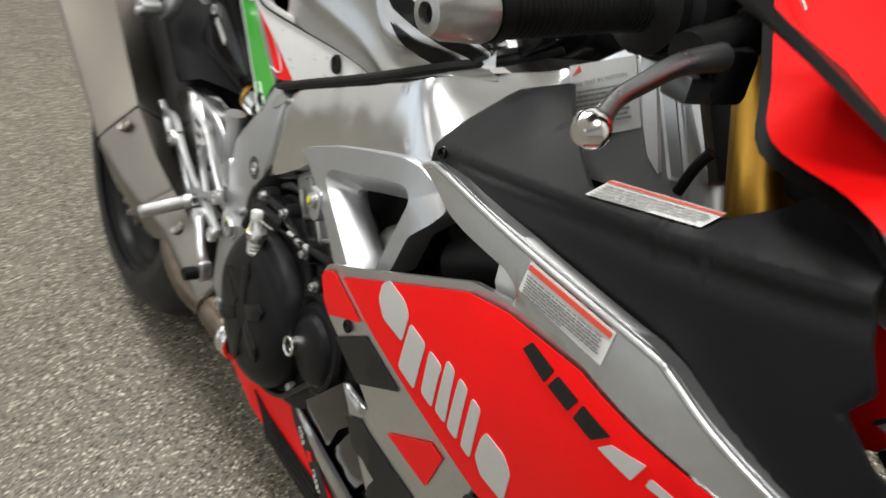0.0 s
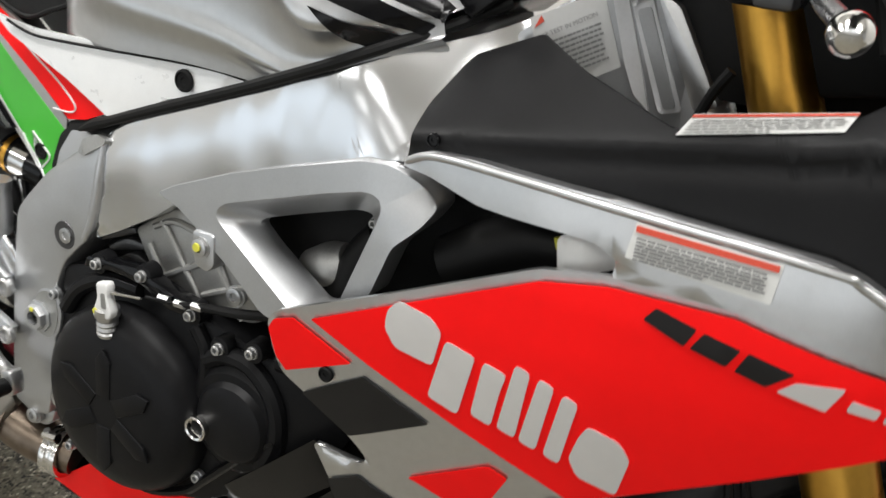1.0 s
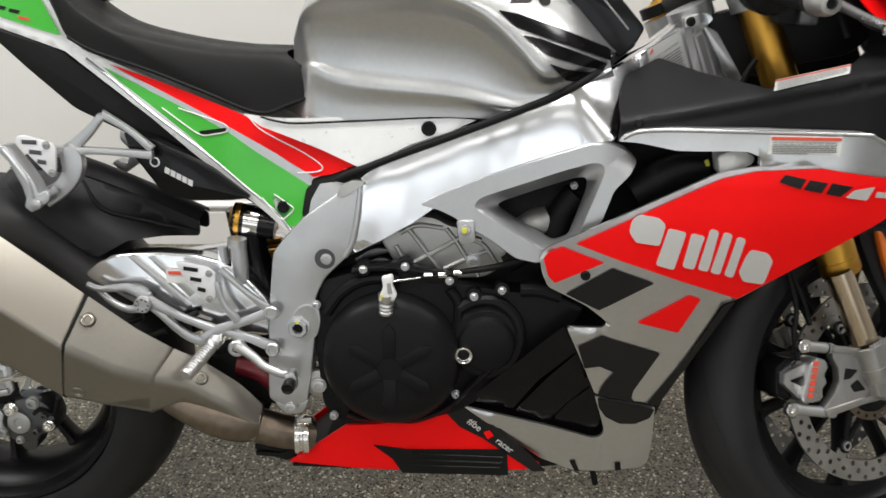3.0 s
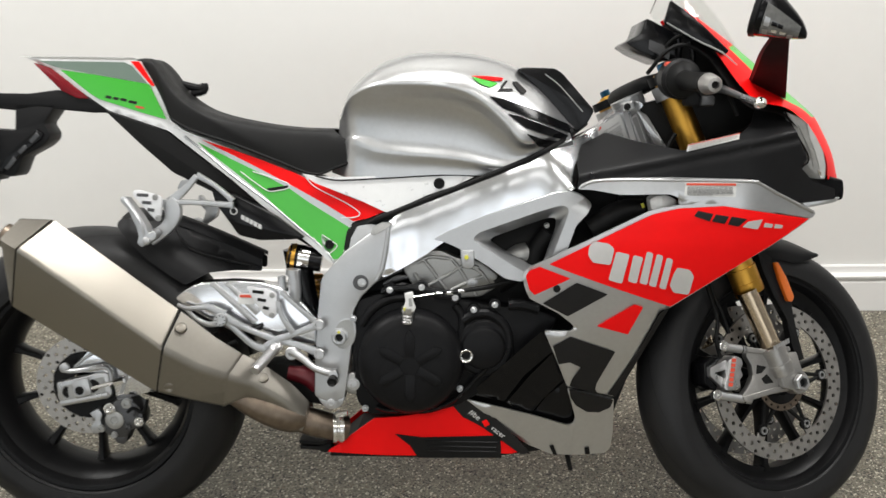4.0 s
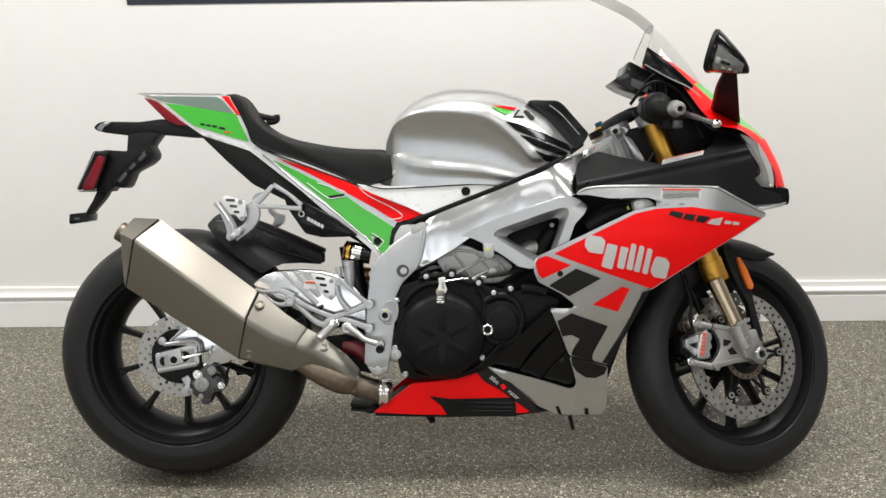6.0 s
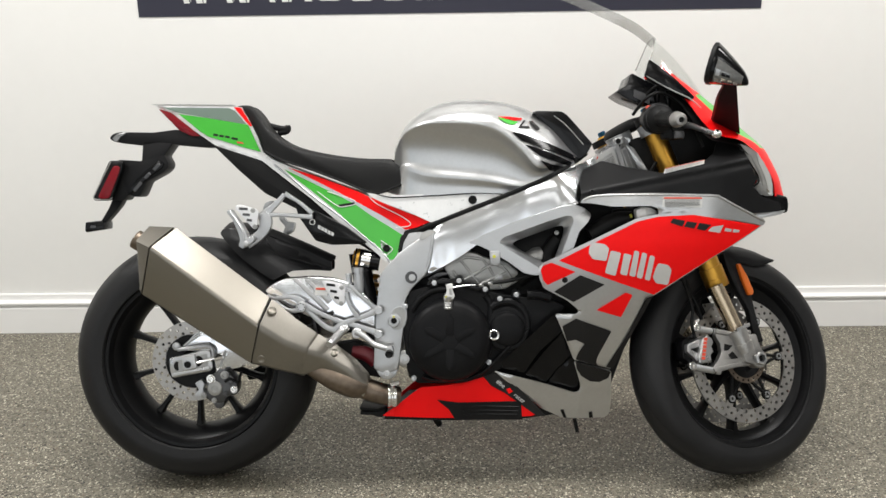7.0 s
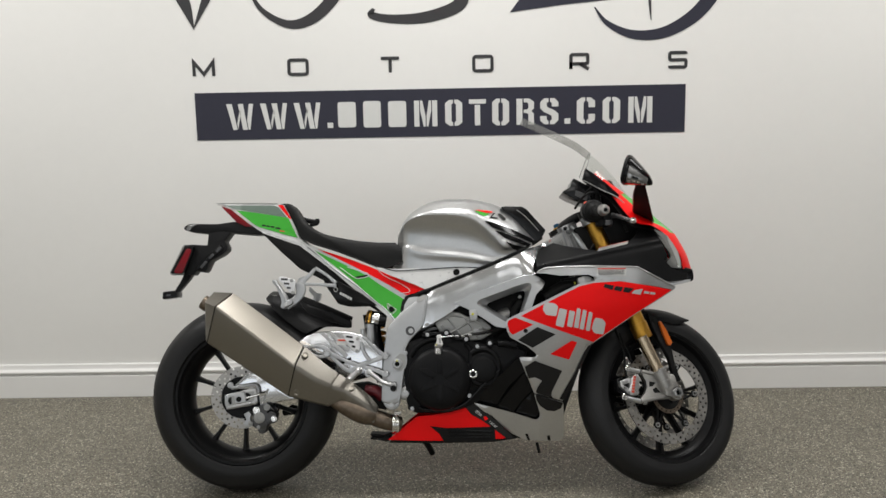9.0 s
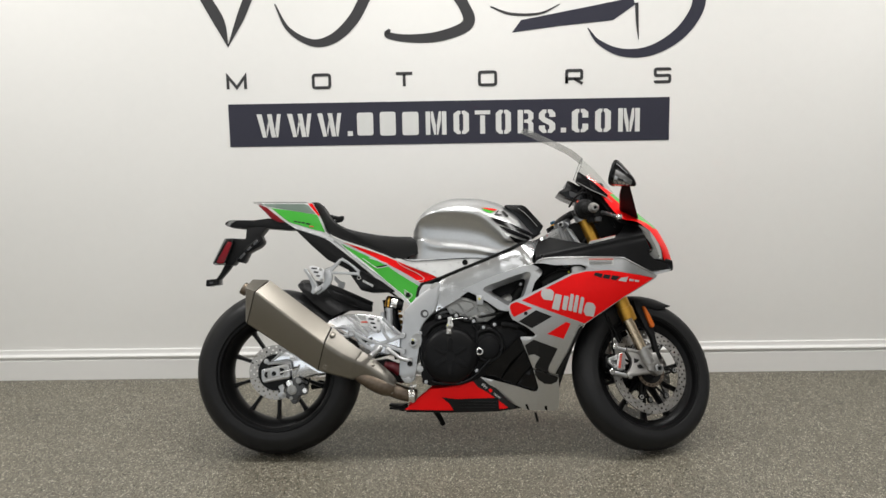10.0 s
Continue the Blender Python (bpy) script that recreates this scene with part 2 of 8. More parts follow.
def finish(name, bm, mat, smooth=35):
    bmesh.ops.recalc_face_normals(bm, faces=bm.faces)
    rule = SHAPED.pop(id(bm), None)
    me = bpy.data.meshes.new(name)
    bm.to_mesh(me)
    bm.free()
    me.materials.append(M[mat])
    if smooth and rule:
        me.shade_smooth()
        height, hand = rule
        normals = [(0, 0, 0)] * len(me.loops)
        front = me.attributes["front"].data
        slope = {}
        for p in me.polygons:
            if not front[p.index].value:
                continue
            for k in p.loop_indices:
                i = me.loops[k].vertex_index
                if i not in slope:
                    x, _, z = me.vertices[i].co
                    h = 4e-4
                    dx, dz = (height(x + h, z) - height(x - h, z)) / (2 * h), (height(x, z + h) - height(x, z - h)) / (2 * h)
                    slope[i] = Vector((-max(-3, min(3, dx)), hand, -max(-3, min(3, dz)))).normalized()
                normals[k] = slope[i]
        me.set_sharp_from_angle(angle=radians(smooth))
        me.normals_split_custom_set(normals)
    elif smooth:
        me.shade_smooth()
        me.set_sharp_from_angle(angle=radians(smooth))
    return new(name, me)


def part(name, bm, mat, parent, label="", smooth=35):
    ob = finish(name, bm, mat, smooth)
    ob.parent = parent
    return tagged(ob, label)


def box(x0, x1, y0, y1, z0, z1, bevel=0.0, seg=2):
    bm = bmesh.new()
    bmesh.ops.create_cube(bm, size=1)
    for v in bm.verts:
        v.co = Vector((x0 + (v.co.x + 0.5) * (x1 - x0), y0 + (v.co.y + 0.5) * (y1 - y0), z0 + (v.co.z + 0.5) * (z1 - z0)))
    if bevel:
        bmesh.ops.bevel(bm, geom=bm.edges[:], offset=bevel, segments=seg, affect="EDGES", profile=0.5)
    return bm


def slab(outline, y0, y1, bevel=0.003, seg=2):
    """A plate with the side outline (x, z), from y0 to y1, with rounded edges."""
    bm = bmesh.new()
    a = [bm.verts.new((x, y0, z)) for x, z in outline]
    b = [bm.verts.new((x, y1, z)) for x, z in outline]
    n = len(a)
    caps = [bm.faces.new(a), bm.faces.new(b[::-1])]
    for i in range(n):
        bm.faces.new((a[i], b[i], b[(i + 1) % n], a[(i + 1) % n]))
    bmesh.ops.recalc_face_normals(bm, faces=bm.faces)
    if bevel:
        rim = [e for f in caps for e in f.edges]
        bmesh.ops.bevel(bm, geom=rim, offset=bevel, segments=seg, affect="EDGES", profile=0.5, clamp_overlap=True)
    return bm


def bent_slab(outline, w, thick=0.03, bevel=0.003, side=-1):
    """A plate of even thickness lying on y = side * w(x, z)."""
    bm = slab(outline, 0, -side * thick, bevel)
    bmesh.ops.triangulate(bm, faces=[f for f in bm.faces if len(f.verts) > 4])
    for _ in range(3):
        long = [e for e in bm.edges if e.calc_length() > 0.05]
        if long:
            bmesh.ops.subdivide_edges(bm, edges=long, cuts=1)
            bmesh.ops.triangulate(bm, faces=[f for f in bm.faces if len(f.verts) > 3])
    for v in bm.verts:
        v.co.y += side * w(v.co.x, v.co.z)
    return bm


def rounded(outline, r=0.01, steps=3):
    """The outline with its corners rounded."""
    out, n = [], len(outline)
    for i in range(n):
        p, a, b = (Vector(outline[k % n]) for k in (i, i - 1, i + 1))
        da, db = a - p, b - p
        k = min(r, da.length * 0.45, db.length * 0.45)
        s, e = p + da.normalized() * k, p + db.normalized() * k
        for j in range(steps + 1):
            u = j / steps
            out.append(tuple(s * (1 - u) ** 2 + p * 2 * u * (1 - u) + e * u * u))
    return out


def edge_distance(p, poly):
    best, n = 9.0, len(poly)
    for i in range(n):
        a, b = poly[i], poly[(i + 1) % n]
        dx, dz = b[0] - a[0], b[1] - a[1]
        u = max(0, min(1, ((p[0] - a[0]) * dx + (p[1] - a[1]) * dz) / (dx * dx + dz * dz + 1e-12)))
        best = min(best, math.hypot(p[0] - a[0] - u * dx, p[1] - a[1] - u * dz))
    return best


def thicken(bm, shift):
    """Back and edges for an open surface; shift is a vector, or a distance against the normals."""
    bm.normal_update()
    front, rim = bm.faces[:], [e for e in bm.edges if len(e.link_faces) == 1]
    twin = {v: bm.verts.new(v.co + (shift if isinstance(shift, Vector) else -v.normal * shift)) for v in bm.verts[:]}
    for f in front:
        bm.faces.new([twin[v] for v in reversed(f.verts)])
    for e in rim:
        a, b = e.verts
        bm.faces.new((a, b, twin[b], twin[a]))


def sheet(outline, w, thick=0.004, lift=0.0, rim=0.004, size=0.026, side=-1):
    """A curved panel with the side outline (x, z), lying on y = side * w(x, z), with a rounded rim."""
    bm = bmesh.new()
    face = bm.faces.new([bm.verts.new((x, 0, z)) for x, z in outline])
    if rim:
        bmesh.ops.inset_region(bm, faces=[face], thickness=rim, use_even_offset=True)
    bm.normal_update()
    bmesh.ops.triangulate(bm, faces=[f for f in bm.faces if len(f.verts) > 4])
    for _ in range(5):
        long = [e for e in bm.edges if e.calc_length() > size]
        if not long:
            break
        bmesh.ops.subdivide_edges(bm, edges=long, cuts=1)
        bmesh.ops.triangulate(bm, faces=[f for f in bm.faces if len(f.verts) > 3])
    mark = bm.faces.layers.int.new("front")
    for f in bm.faces:
        f[mark] = 1

    def height(x, z):
        u = 1 - min(edge_distance((x, z), outline) / rim, 1) if rim else 0
        return w(x, z) + lift - (rim * (1 - math.sqrt(max(0, 1 - 0.96 * u * u))) * 0.8 if rim else 0)
    for v in bm.verts:
        v.co.y = side * height(v.co.x, v.co.z)
    if thick:
        thicken(bm, Vector((0, -side * thick, 0)))
    SHAPED[id(bm)] = (height, side)
    return bm


def ray_loop(poly, c, count):
    """The outline, met by rays from c at even angles."""
    out = []
    for k in range(count):
        a = 2 * math.pi * k / count
        dx, dz = math.cos(a), math.sin(a)
        best = 0.0
        for (x0, z0), (x1, z1) in zip(poly, poly[1:] + poly[:1]):
            ex, ez = x1 - x0, z1 - z0
            det = dx * ez - dz * ex
            if abs(det) < 1e-12:
                continue
            s = ((x0 - c[0]) * ez - (z0 - c[1]) * ex) / det
            u = ((x0 - c[0]) * dz - (z0 - c[1]) * dx) / det
            if s > 0 and -1e-9 <= u <= 1 + 1e-9:
                best = max(best, s)
        out.append((c[0] + dx * best, c[1] + dz * best))
    return out


def smooth_line(points, steps, closed=False):
    """Catmull-Rom through points of any dimension."""
    p = np.array(points, float)
    n = len(p)
    get = (lambda i: p[i % n]) if closed else (lambda i: p[i] if 0 <= i < n else (2 * p[0] - p[1] if i < 0 else 2 * p[-1] - p[-2]))
    out = []
    for i in range(n if closed else n - 1):
        a, b, c, d = get(i - 1), get(i), get(i + 1), get(i + 2)
        for k in range(steps):
            u = k / steps
            out.append(0.5 * (2 * b + (c - a) * u + (2 * a - 5 * b + 4 * c - d) * u * u + (3 * b - a - 3 * c + d) * u ** 3))
    if not closed:
        out.append(p[-1])
    return np.array(out)


def skin(rows, nu=4, nv=4, closed=False, caps=False, thick=0.0):
    """A smooth surface through rows of control points (all rows of one length); closed joins each row's ends."""
    rows = [smooth_line(r, nv, closed) for r in rows]
    grid = smooth_line(np.array(rows).reshape(len(rows), -1), nu).reshape(-1, len(rows[0]), 3)
    bm = bmesh.new()
    vs = [[bm.verts.new(q) for q in r] for r in grid]
    n = len(vs[0])
    for i in range(len(vs) - 1):
        for j in range(n if closed else n - 1):
            bm.faces.new((vs[i][j], vs[i][(j + 1) % n], vs[i + 1][(j + 1) % n], vs[i + 1][j]))
    if caps:
        bm.faces.new(vs[0][::-1])
        bm.faces.new(vs[-1])
    if thick:
        thicken(bm, thick)
    return bm


def tube(points, r, seg=10, smooth=4, caps=True):
    """A round bar along points; r is one radius or one for each point."""
    radii = r if isinstance(r, (list, tuple)) else [r] * len(points)
    line = np.array([(*p, q) for p, q in zip(points, radii)], float)
    if smooth > 1 and len(points) > 2:
        line = smooth_line(line, smooth)
    bm = bmesh.new()
    rings, up = [], Vector((0.12, 0.31, 0.94))
    n = len(line)
    for i in range(n):
        d = Vector(line[min(i + 1, n - 1)][:3]) - Vector(line[max(i - 1, 0)][:3])
        d.normalize()
        s = d.cross(up).normalized()
        up = s.cross(d).normalized()
        c = Vector(line[i][:3])
        rings.append([bm.verts.new(c + (s * math.cos(a) + up * math.sin(a)) * line[i][3]) for a in (2 * math.pi * k / seg for k in range(seg))])
    for a, b in zip(rings, rings[1:]):
        for k in range(seg):
            bm.faces.new((a[k], a[(k + 1) % seg], b[(k + 1) % seg], b[k]))
    if caps:
        bm.faces.new(rings[0][::-1])
        bm.faces.new(rings[-1])
    return bm


def lathe(profile, centre=(0, 0, 0), axis=(0, -1, 0), seg=32, closed=False):
    """A body turned round axis; profile: (distance along the axis, radius)."""
    ax = Vector(axis).normalized()
    s = ax.cross(Vector((0.3, 0.2, 0.9))).normalized()
    u = s.cross(ax)
    bm = bmesh.new()
    c = Vector(centre)
    rings = [[bm.verts.new(c + ax * d + (s * math.cos(a) + u * math.sin(a)) * max(r, 1e-5)) for a in (2 * math.pi * k / seg for k in range(seg))] for d, r in profile]
    pairs = list(zip(rings, rings[1:])) + ([(rings[-1], rings[0])] if closed else [])
    for a, b in pairs:
        for k in range(seg):
            bm.faces.new((a[k], a[(k + 1) % seg], b[(k + 1) % seg], b[k]))
    bmesh.ops.remove_doubles(bm, verts=bm.verts, dist=4e-5)
    return bm


def bolt(x, z, y, r=0.007, h=0.006, hexed=True):
    """A screw head on the right flank, its face at y - h."""
    p = [(-0.002, r * 1.25), (h * 0.3, r * 1.25), (h * 0.3, r), (h * 0.9, r), (h, r * 0.85), (h, r * 0.5), (h * 0.45, r * 0.45), (h * 0.45, 0)]
    return lathe(p, (x, y, z), (0, -1, 0), 12 if hexed else 20)


def flat_bar(run, radii, y, thick=0.010):
    """A flat machined bar along a run of (x, z) places, with its half widths."""
    line = smooth_line([(x, z, r) for (x, z), r in zip(run, radii)], 4)
    left, right = [], []
    for i in range(len(line)):
        d = line[min(i + 1, len(line) - 1)][:2] - line[max(i - 1, 0)][:2]
        n = np.array((-d[1], d[0])) / (np.hypot(*d) + 1e-9)
        left.append(tuple(line[i][:2] + n * line[i][2]))
        right.append(tuple(line[i][:2] - n * line[i][2]))
    return slab(left + right[::-1], y - thick * 0.5, y + thick * 0.5, 0.002, 2)


def merged(*meshes):
    out = bmesh.new()
    for b in meshes:
        me = bpy.data.meshes.new("tmp")
        b.to_mesh(me)
        b.free()
        out.from_mesh(me)
        bpy.data.meshes.remove(me)
    return out


# surfaces begin
def soft(v, k=0.02):
    return 0.5 * (v + math.sqrt(v * v + k * k)) - 0.25 * k


def side(x, z):
    """Half width of the side fairing."""
    low, fore = max(0.0, 0.62 - z), max(0.0, x - 1.0)
    return 0.172 - 0.03 * (low / 0.2) ** 1.5 - 0.5 * fore * max(0.0, 0.66 - z) - 2.0 * max(0.0, x - 1.28) ** 2


def wing(x, z):
    """Half width of the silver upper flank."""
    return 0.169 - 0.27 * soft(1.10 - x, 0.06) - 2.0 * max(0.0, x - 1.28) ** 2 - 0.12 * soft(z - 0.715, 0.02)


def shroud(x, z):
    """Half width of the black cockpit side."""
    crease = 0.750 + 0.2 * (x - 1.05)
    return 0.152 - 0.12 * soft(1.08 - x, 0.05) - 1.35 * soft(z - crease, 0.006) - 1.6 * max(0.0, x - 1.3) ** 2 - 0.004 * math.exp(-((z - crease + 0.014) / 0.008) ** 2)


def beam(x, z):
    """Half width of the frame, with the fold ahead of its broad face."""
    top = 0.60 + 0.42 * (x - 0.58)
    head = max(0.0, 0.0525 - 0.45 * (x - 1.03)) if x > 1.03 else 1.0
    return min(head, 0.040 + soft(0.060 + 0.095 * soft(x - 0.58, 0.08) - 0.38 * soft(z - top - 0.02, 0.03) - 0.95 * soft(x - 0.955 - 0.67 * (0.771 - z), 0.030), 0.02))


def lamp(x, z):
    """Half width of the headlight lens."""
    return 0.127 - 0.30 * max(0.0, 0.86 - z)


def headside(x, z):
    """Half width of the steering head."""
    return max(-0.006, 0.049 - 0.45 * max(0.0, x - 1.04)) + 0.05 * max(0.0, 1.04 - x)


def tail(x, z):
    """Half width of the tail and the seat panel."""
    return 0.030 + 0.10 * max(0.0, min(x, 0.64))


def cover(x, z):
    """Half width of the pale panel under the tank."""
    return 0.096 - 0.06 * soft(x - 0.75, 0.05)
# surfaces end


# room
tagged(finish("floor", box(X0, X1, Y0, WALL_Y + 0.15, -0.12, 0), "floor", 0), "grey beige speckled flake epoxy showroom floor", "floor", kind="structure")
tagged(finish("wall_back", box(X0 - 0.15, X1 + 0.15, WALL_Y, WALL_Y + 0.15, 0.001, CEILING), "wall", 0), "smooth off-white painted wall with a vinyl sign", "wall", kind="structure")
sy0, sy1, sz0, sz1 = SIDE_OPENING
# the opening and its upright are unseen, added for that side lamp
tagged(finish("wall_left", merged(box(X0 - 0.15, X0, Y0, sy0, 0.001, CEILING), box(X0 - 0.15, X0, sy1, WALL_Y - 0.001, 0.001, CEILING), box(X0 - 0.15, X0, sy0, sy1, 0.001, sz0), box(X0 - 0.15, X0, sy0, sy1, sz1, CEILING), box(X0 - 0.12, X0, -4.75, -4.5, sz0, sz1)), "wall", 0), "white painted side wall of the showroom", "wall", kind="structure")
tagged(finish("wall_right", box(X1, X1 + 0.15, Y0, WALL_Y - 0.001, 0.001, CEILING), "grey_wall", 0), "mid-grey painted side wall of the showroom", "wall", kind="structure")
# the last two boxes are unseen pillars, added to break up reflections in the metal
wx0, wx1, wz0, wz1 = SHOP_WINDOW
tagged(finish("wall_front", merged(box(X0 - 0.15, wx0, Y0 - 0.15, Y0 - 0.001, 0.001, CEILING), box(wx1, X1 + 0.15, Y0 - 0.15, Y0 - 0.001, 0.001, CEILING), box(wx0, wx1, Y0 - 0.15, Y0 - 0.001, 0.001, wz0), box(wx0, wx1, Y0 - 0.15, Y0 - 0.001, wz1, CEILING), box(-1.15, -0.8, Y0 - 0.12, Y0 - 0.001, wz0, wz1), box(1.45, 1.8, Y0 - 0.12, Y0 - 0.001, wz0, wz1)), "wall", 0), "off-white painted wall across the showroom", "wall", kind="structure")
shop_window = tagged(new("window_1"), "wide shop window with pale frame letting in daylight", "window", kind="structure")
shop_window.location = (wx0, Y0, wz0)
wide_, tall_ = wx1 - wx0, wz1 - wz0
for a in ((0, wide_, 0, 0.05), (0, wide_, tall_ - 0.05, tall_), (0, 0.05, 0.05, tall_ - 0.05), (wide_ - 0.05, wide_, 0.05, tall_ - 0.05), (wide_ / 3 - 0.03, wide_ / 3 + 0.03, 0.05, tall_ - 0.05), (wide_ * 2 / 3 - 0.03, wide_ * 2 / 3 + 0.03, 0.05, tall_ - 0.05)):
    part("window_frame", box(a[0], a[1], -0.09, -0.03, a[2], a[3], 0.004), "trim", shop_window)
tagged(finish("ceiling", box(X0 - 0.15, X1 + 0.15, Y0 - 0.15, WALL_Y + 0.15, CEILING + 0.002, CEILING + 0.12), "ceiling", 0), "plain white painted showroom ceiling", "ceiling", kind="structure")


def baseboard_mesh(length):
    """A tall moulded skirting board: flat face, a step and a rounded cap."""
    prof = [(0, 0), (0.019, 0), (0.019, 0.096), (0.017, 0.099), (0.011, 0.101), (0.011, 0.106), (0.020, 0.109), (0.024, 0.114), (0.024, 0.119), (0.019, 0.124), (0.012, 0.127), (0.010, 0.131), (0.010, 0.146), (0.007, 0.150), (0, 0.150)]
    bm = bmesh.new()
    a = [bm.verts.new((X0, WALL_Y - 0.001 - d, 0.001 + h)) for d, h in prof]
    b = [bm.verts.new((X0 + length, WALL_Y - 0.001 - d, 0.001 + h)) for d, h in prof]
    for i in range(len(prof) - 1):
        bm.faces.new((a[i], a[i + 1], b[i + 1], b[i]))
    bm.faces.new(a)
    bm.faces.new(b[::-1])
    return bm


tagged(finish("baseboard", baseboard_mesh(X1 - X0), "trim", 30), "white glossy moulded skirting board along the wall", "baseboard", kind="structure")

for lx, ly in LIGHT_SPOTS:
    fixture = new("ceiling_light")
    fixture.location = (lx, ly, CEILING)
    tagged(fixture, "long white ceiling light with a bright diffuser", "ceiling light", "showroom ceiling lights")
    part("frame", merged(box(-0.62, 0.62, -0.33, -0.29, -0.04, 0, 0.004), box(-0.62, 0.62, 0.29, 0.33, -0.04, 0, 0.004), box(-0.62, -0.58, -0.29, 0.29, -0.04, 0, 0.004), box(0.58, 0.62, -0.29, 0.29, -0.04, 0, 0.004)), "trim", fixture)
    part("backing", box(-0.58, 0.58, -0.29, 0.29, -0.012, 0), "white_plastic", fixture)


# motorcycle: x ahead, y to its left, z up, in its own upright frame
bike = new("motorcycle")
bike.matrix_world = pose(0, 0.05, 0.1, 0, 0, -0.8) @ pose(0, 0, 0, -14, 0, 0) @ pose(0, 0, -0.1)
tagged(bike, "silver, red and green sport motorcycle leaning on its side stand", "motorcycle")

REAR, FRONT = (0.013, 0.316), (1.414, 0.293)
RAKE, STEER = radians(24.5), radians(24.0)
STEER_AXIS = Vector((-math.sin(RAKE), 0, math.cos(RAKE)))
STEER_FOOT = Vector((FRONT[0] - 0.029 * math.cos(RAKE), 0, FRONT[1] - 0.029 * math.sin(RAKE)))
TURNED = pose(0, 0.03, FRONT[1], -3.5, 0, 0) @ pose(0, 0, -FRONT[1]) @ Matrix.Translation(STEER_FOOT) @ Matrix.Rotation(STEER, 4, STEER_AXIS) @ Matrix.Translation(-STEER_FOOT)


def turned(bm):
    """Turn a mesh with the handlebar."""
    bm.transform(TURNED)
    return bm


def keep(bm):
    return bm


def tyre_mesh(cx, cz, radius, half, depth):
    prof = []
    bead = 0.222
    for k in range(-8, 9):
        q = k / 8
        prof.append((q * half, radius - depth * (1 - math.sqrt(max(0, 1 - q * q * 0.98)))))
    edge = prof[-1][1]
    wall = [(half * 1.0, edge - 0.012), (half * 0.97, edge - 0.03), (half * 0.86, bead + 0.008), (half * 0.80, bead)]
    prof = [(-d, r) for d, r in reversed(wall)] + prof + wall + [(half * 0.7, bead - 0.003), (-half * 0.7, bead - 0.003)]
    return lathe(prof, (cx, 0, cz), (0, -1, 0), 96, closed=True)


def grooves_mesh(cx, cz, radius, half, depth, count):
    """Curved rain grooves, as dark sunken strips on the tread."""
    bms = []
    for i in range(count):
        a0 = 2 * math.pi * i / count
        sgn = 1 if i % 2 else -1
        rows = []
        for k in range(7):
            u = k / 6
            q = sgn * (0.12 + 0.68 * u)
            r = radius - depth * (1 - math.sqrt(1 - q * q * 0.98)) + 0.0006
            a = a0 + 0.55 * u ** 1.3
            wdt = 0.0028 * (1 - 0.6 * u) / radius
            rows.append([(cx + r * math.cos(a + s * wdt), q * half, cz + r * math.sin(a + s * wdt)) for s in (-1, 1)])
        bms.append(skin(rows, 2, 1))
    return merged(*bms)


def rim_mesh(cx, cz, half):
    prof = [(half, 0.226), (half + 0.003, 0.222), (half + 0.002, 0.214), (half - 0.008, 0.208), (half - 0.016, 0.206), (half - 0.022, 0.199), (half * 0.45, 0.186), (0.02, 0.180), (0.0, 0.178)]
    full = prof + [(-d, r) for d, r in reversed(prof[:-1])]
    full += [(-half + 0.02, 0.214), (half - 0.02, 0.214)]
    return lathe(full, (cx, 0, cz), (0, -1, 0), 80, closed=True)


def spoke_mesh(cx, cz, angle, hub, inner, wide=0.008):
    ca, sa = math.cos(angle), math.sin(angle)
    rows = []
    for r, half, thick in ((hub, wide * 1.6, 0.030), (hub + 0.03, wide, 0.022), ((hub + inner) / 2, wide * 0.8, 0.016), (inner - 0.02, wide, 0.017), (inner, wide * 2.0, 0.024)):
        c = (cx + r * ca, cz + r * sa)
        rows.append([(c[0] - sa * s * half, t * thick, c[1] + ca * s * half) for s, t in ((1, -0.6), (0.6, -1), (-0.6, -1), (-1, -0.6), (-1, 0.6), (-0.6, 1), (0.6, 1), (1, 0.6))])
    return skin(rows, 3, 1, closed=True, caps=True)


def perforated_ring(cx, cz, y, inner, outer, rows, cols, hole, thick, wavy=0.0):
    """A brake disc blade with drilled holes, face at y, thick towards the wheel."""
    bm = bmesh.new()
    dr = (outer - inner) / rows
    da = 2 * math.pi / cols

    def at(r, a):
        if wavy and (r > outer - 1e-6 or r < inner + 1e-6):
            r += wavy * math.cos(10 * a)
        return bm.verts.new((cx + r * math.cos(a), y, cz + r * math.sin(a)))
    for i in range(rows):
        for j in range(cols):
            r0, a0 = inner + i * dr, j * da
            rim = [(0, 0), (0.5, 0), (1, 0), (1, 0.5), (1, 1), (0.5, 1), (0, 1), (0, 0.5)]
            vs = [at(r0 + dr * (0.0 + q), a0 + da * p) for p, q in rim]
            if (i + j) % 2 == 0:
                rm, am = r0 + dr * 0.5, a0 + da * 0.5
                ins = []
                for p, q in rim:
                    dx, dy = p - 0.5, q - 0.5
                    k = hole / math.hypot(dx, dy)
                    ins.append(bm.verts.new((cx + (rm + dy * k) * math.cos(am + dx * k / rm), y, cz + (rm + dy * k) * math.sin(am + dx * k / rm))))
                for k in range(8):
                    bm.faces.new((vs[k], vs[(k + 1) % 8], ins[(k + 1) % 8], ins[k]))
            else:
                bm.faces.new(vs)
    bmesh.ops.remove_doubles(bm, verts=bm.verts, dist=2e-5)
    thicken(bm, Vector((0, thick, 0)))
    return bm


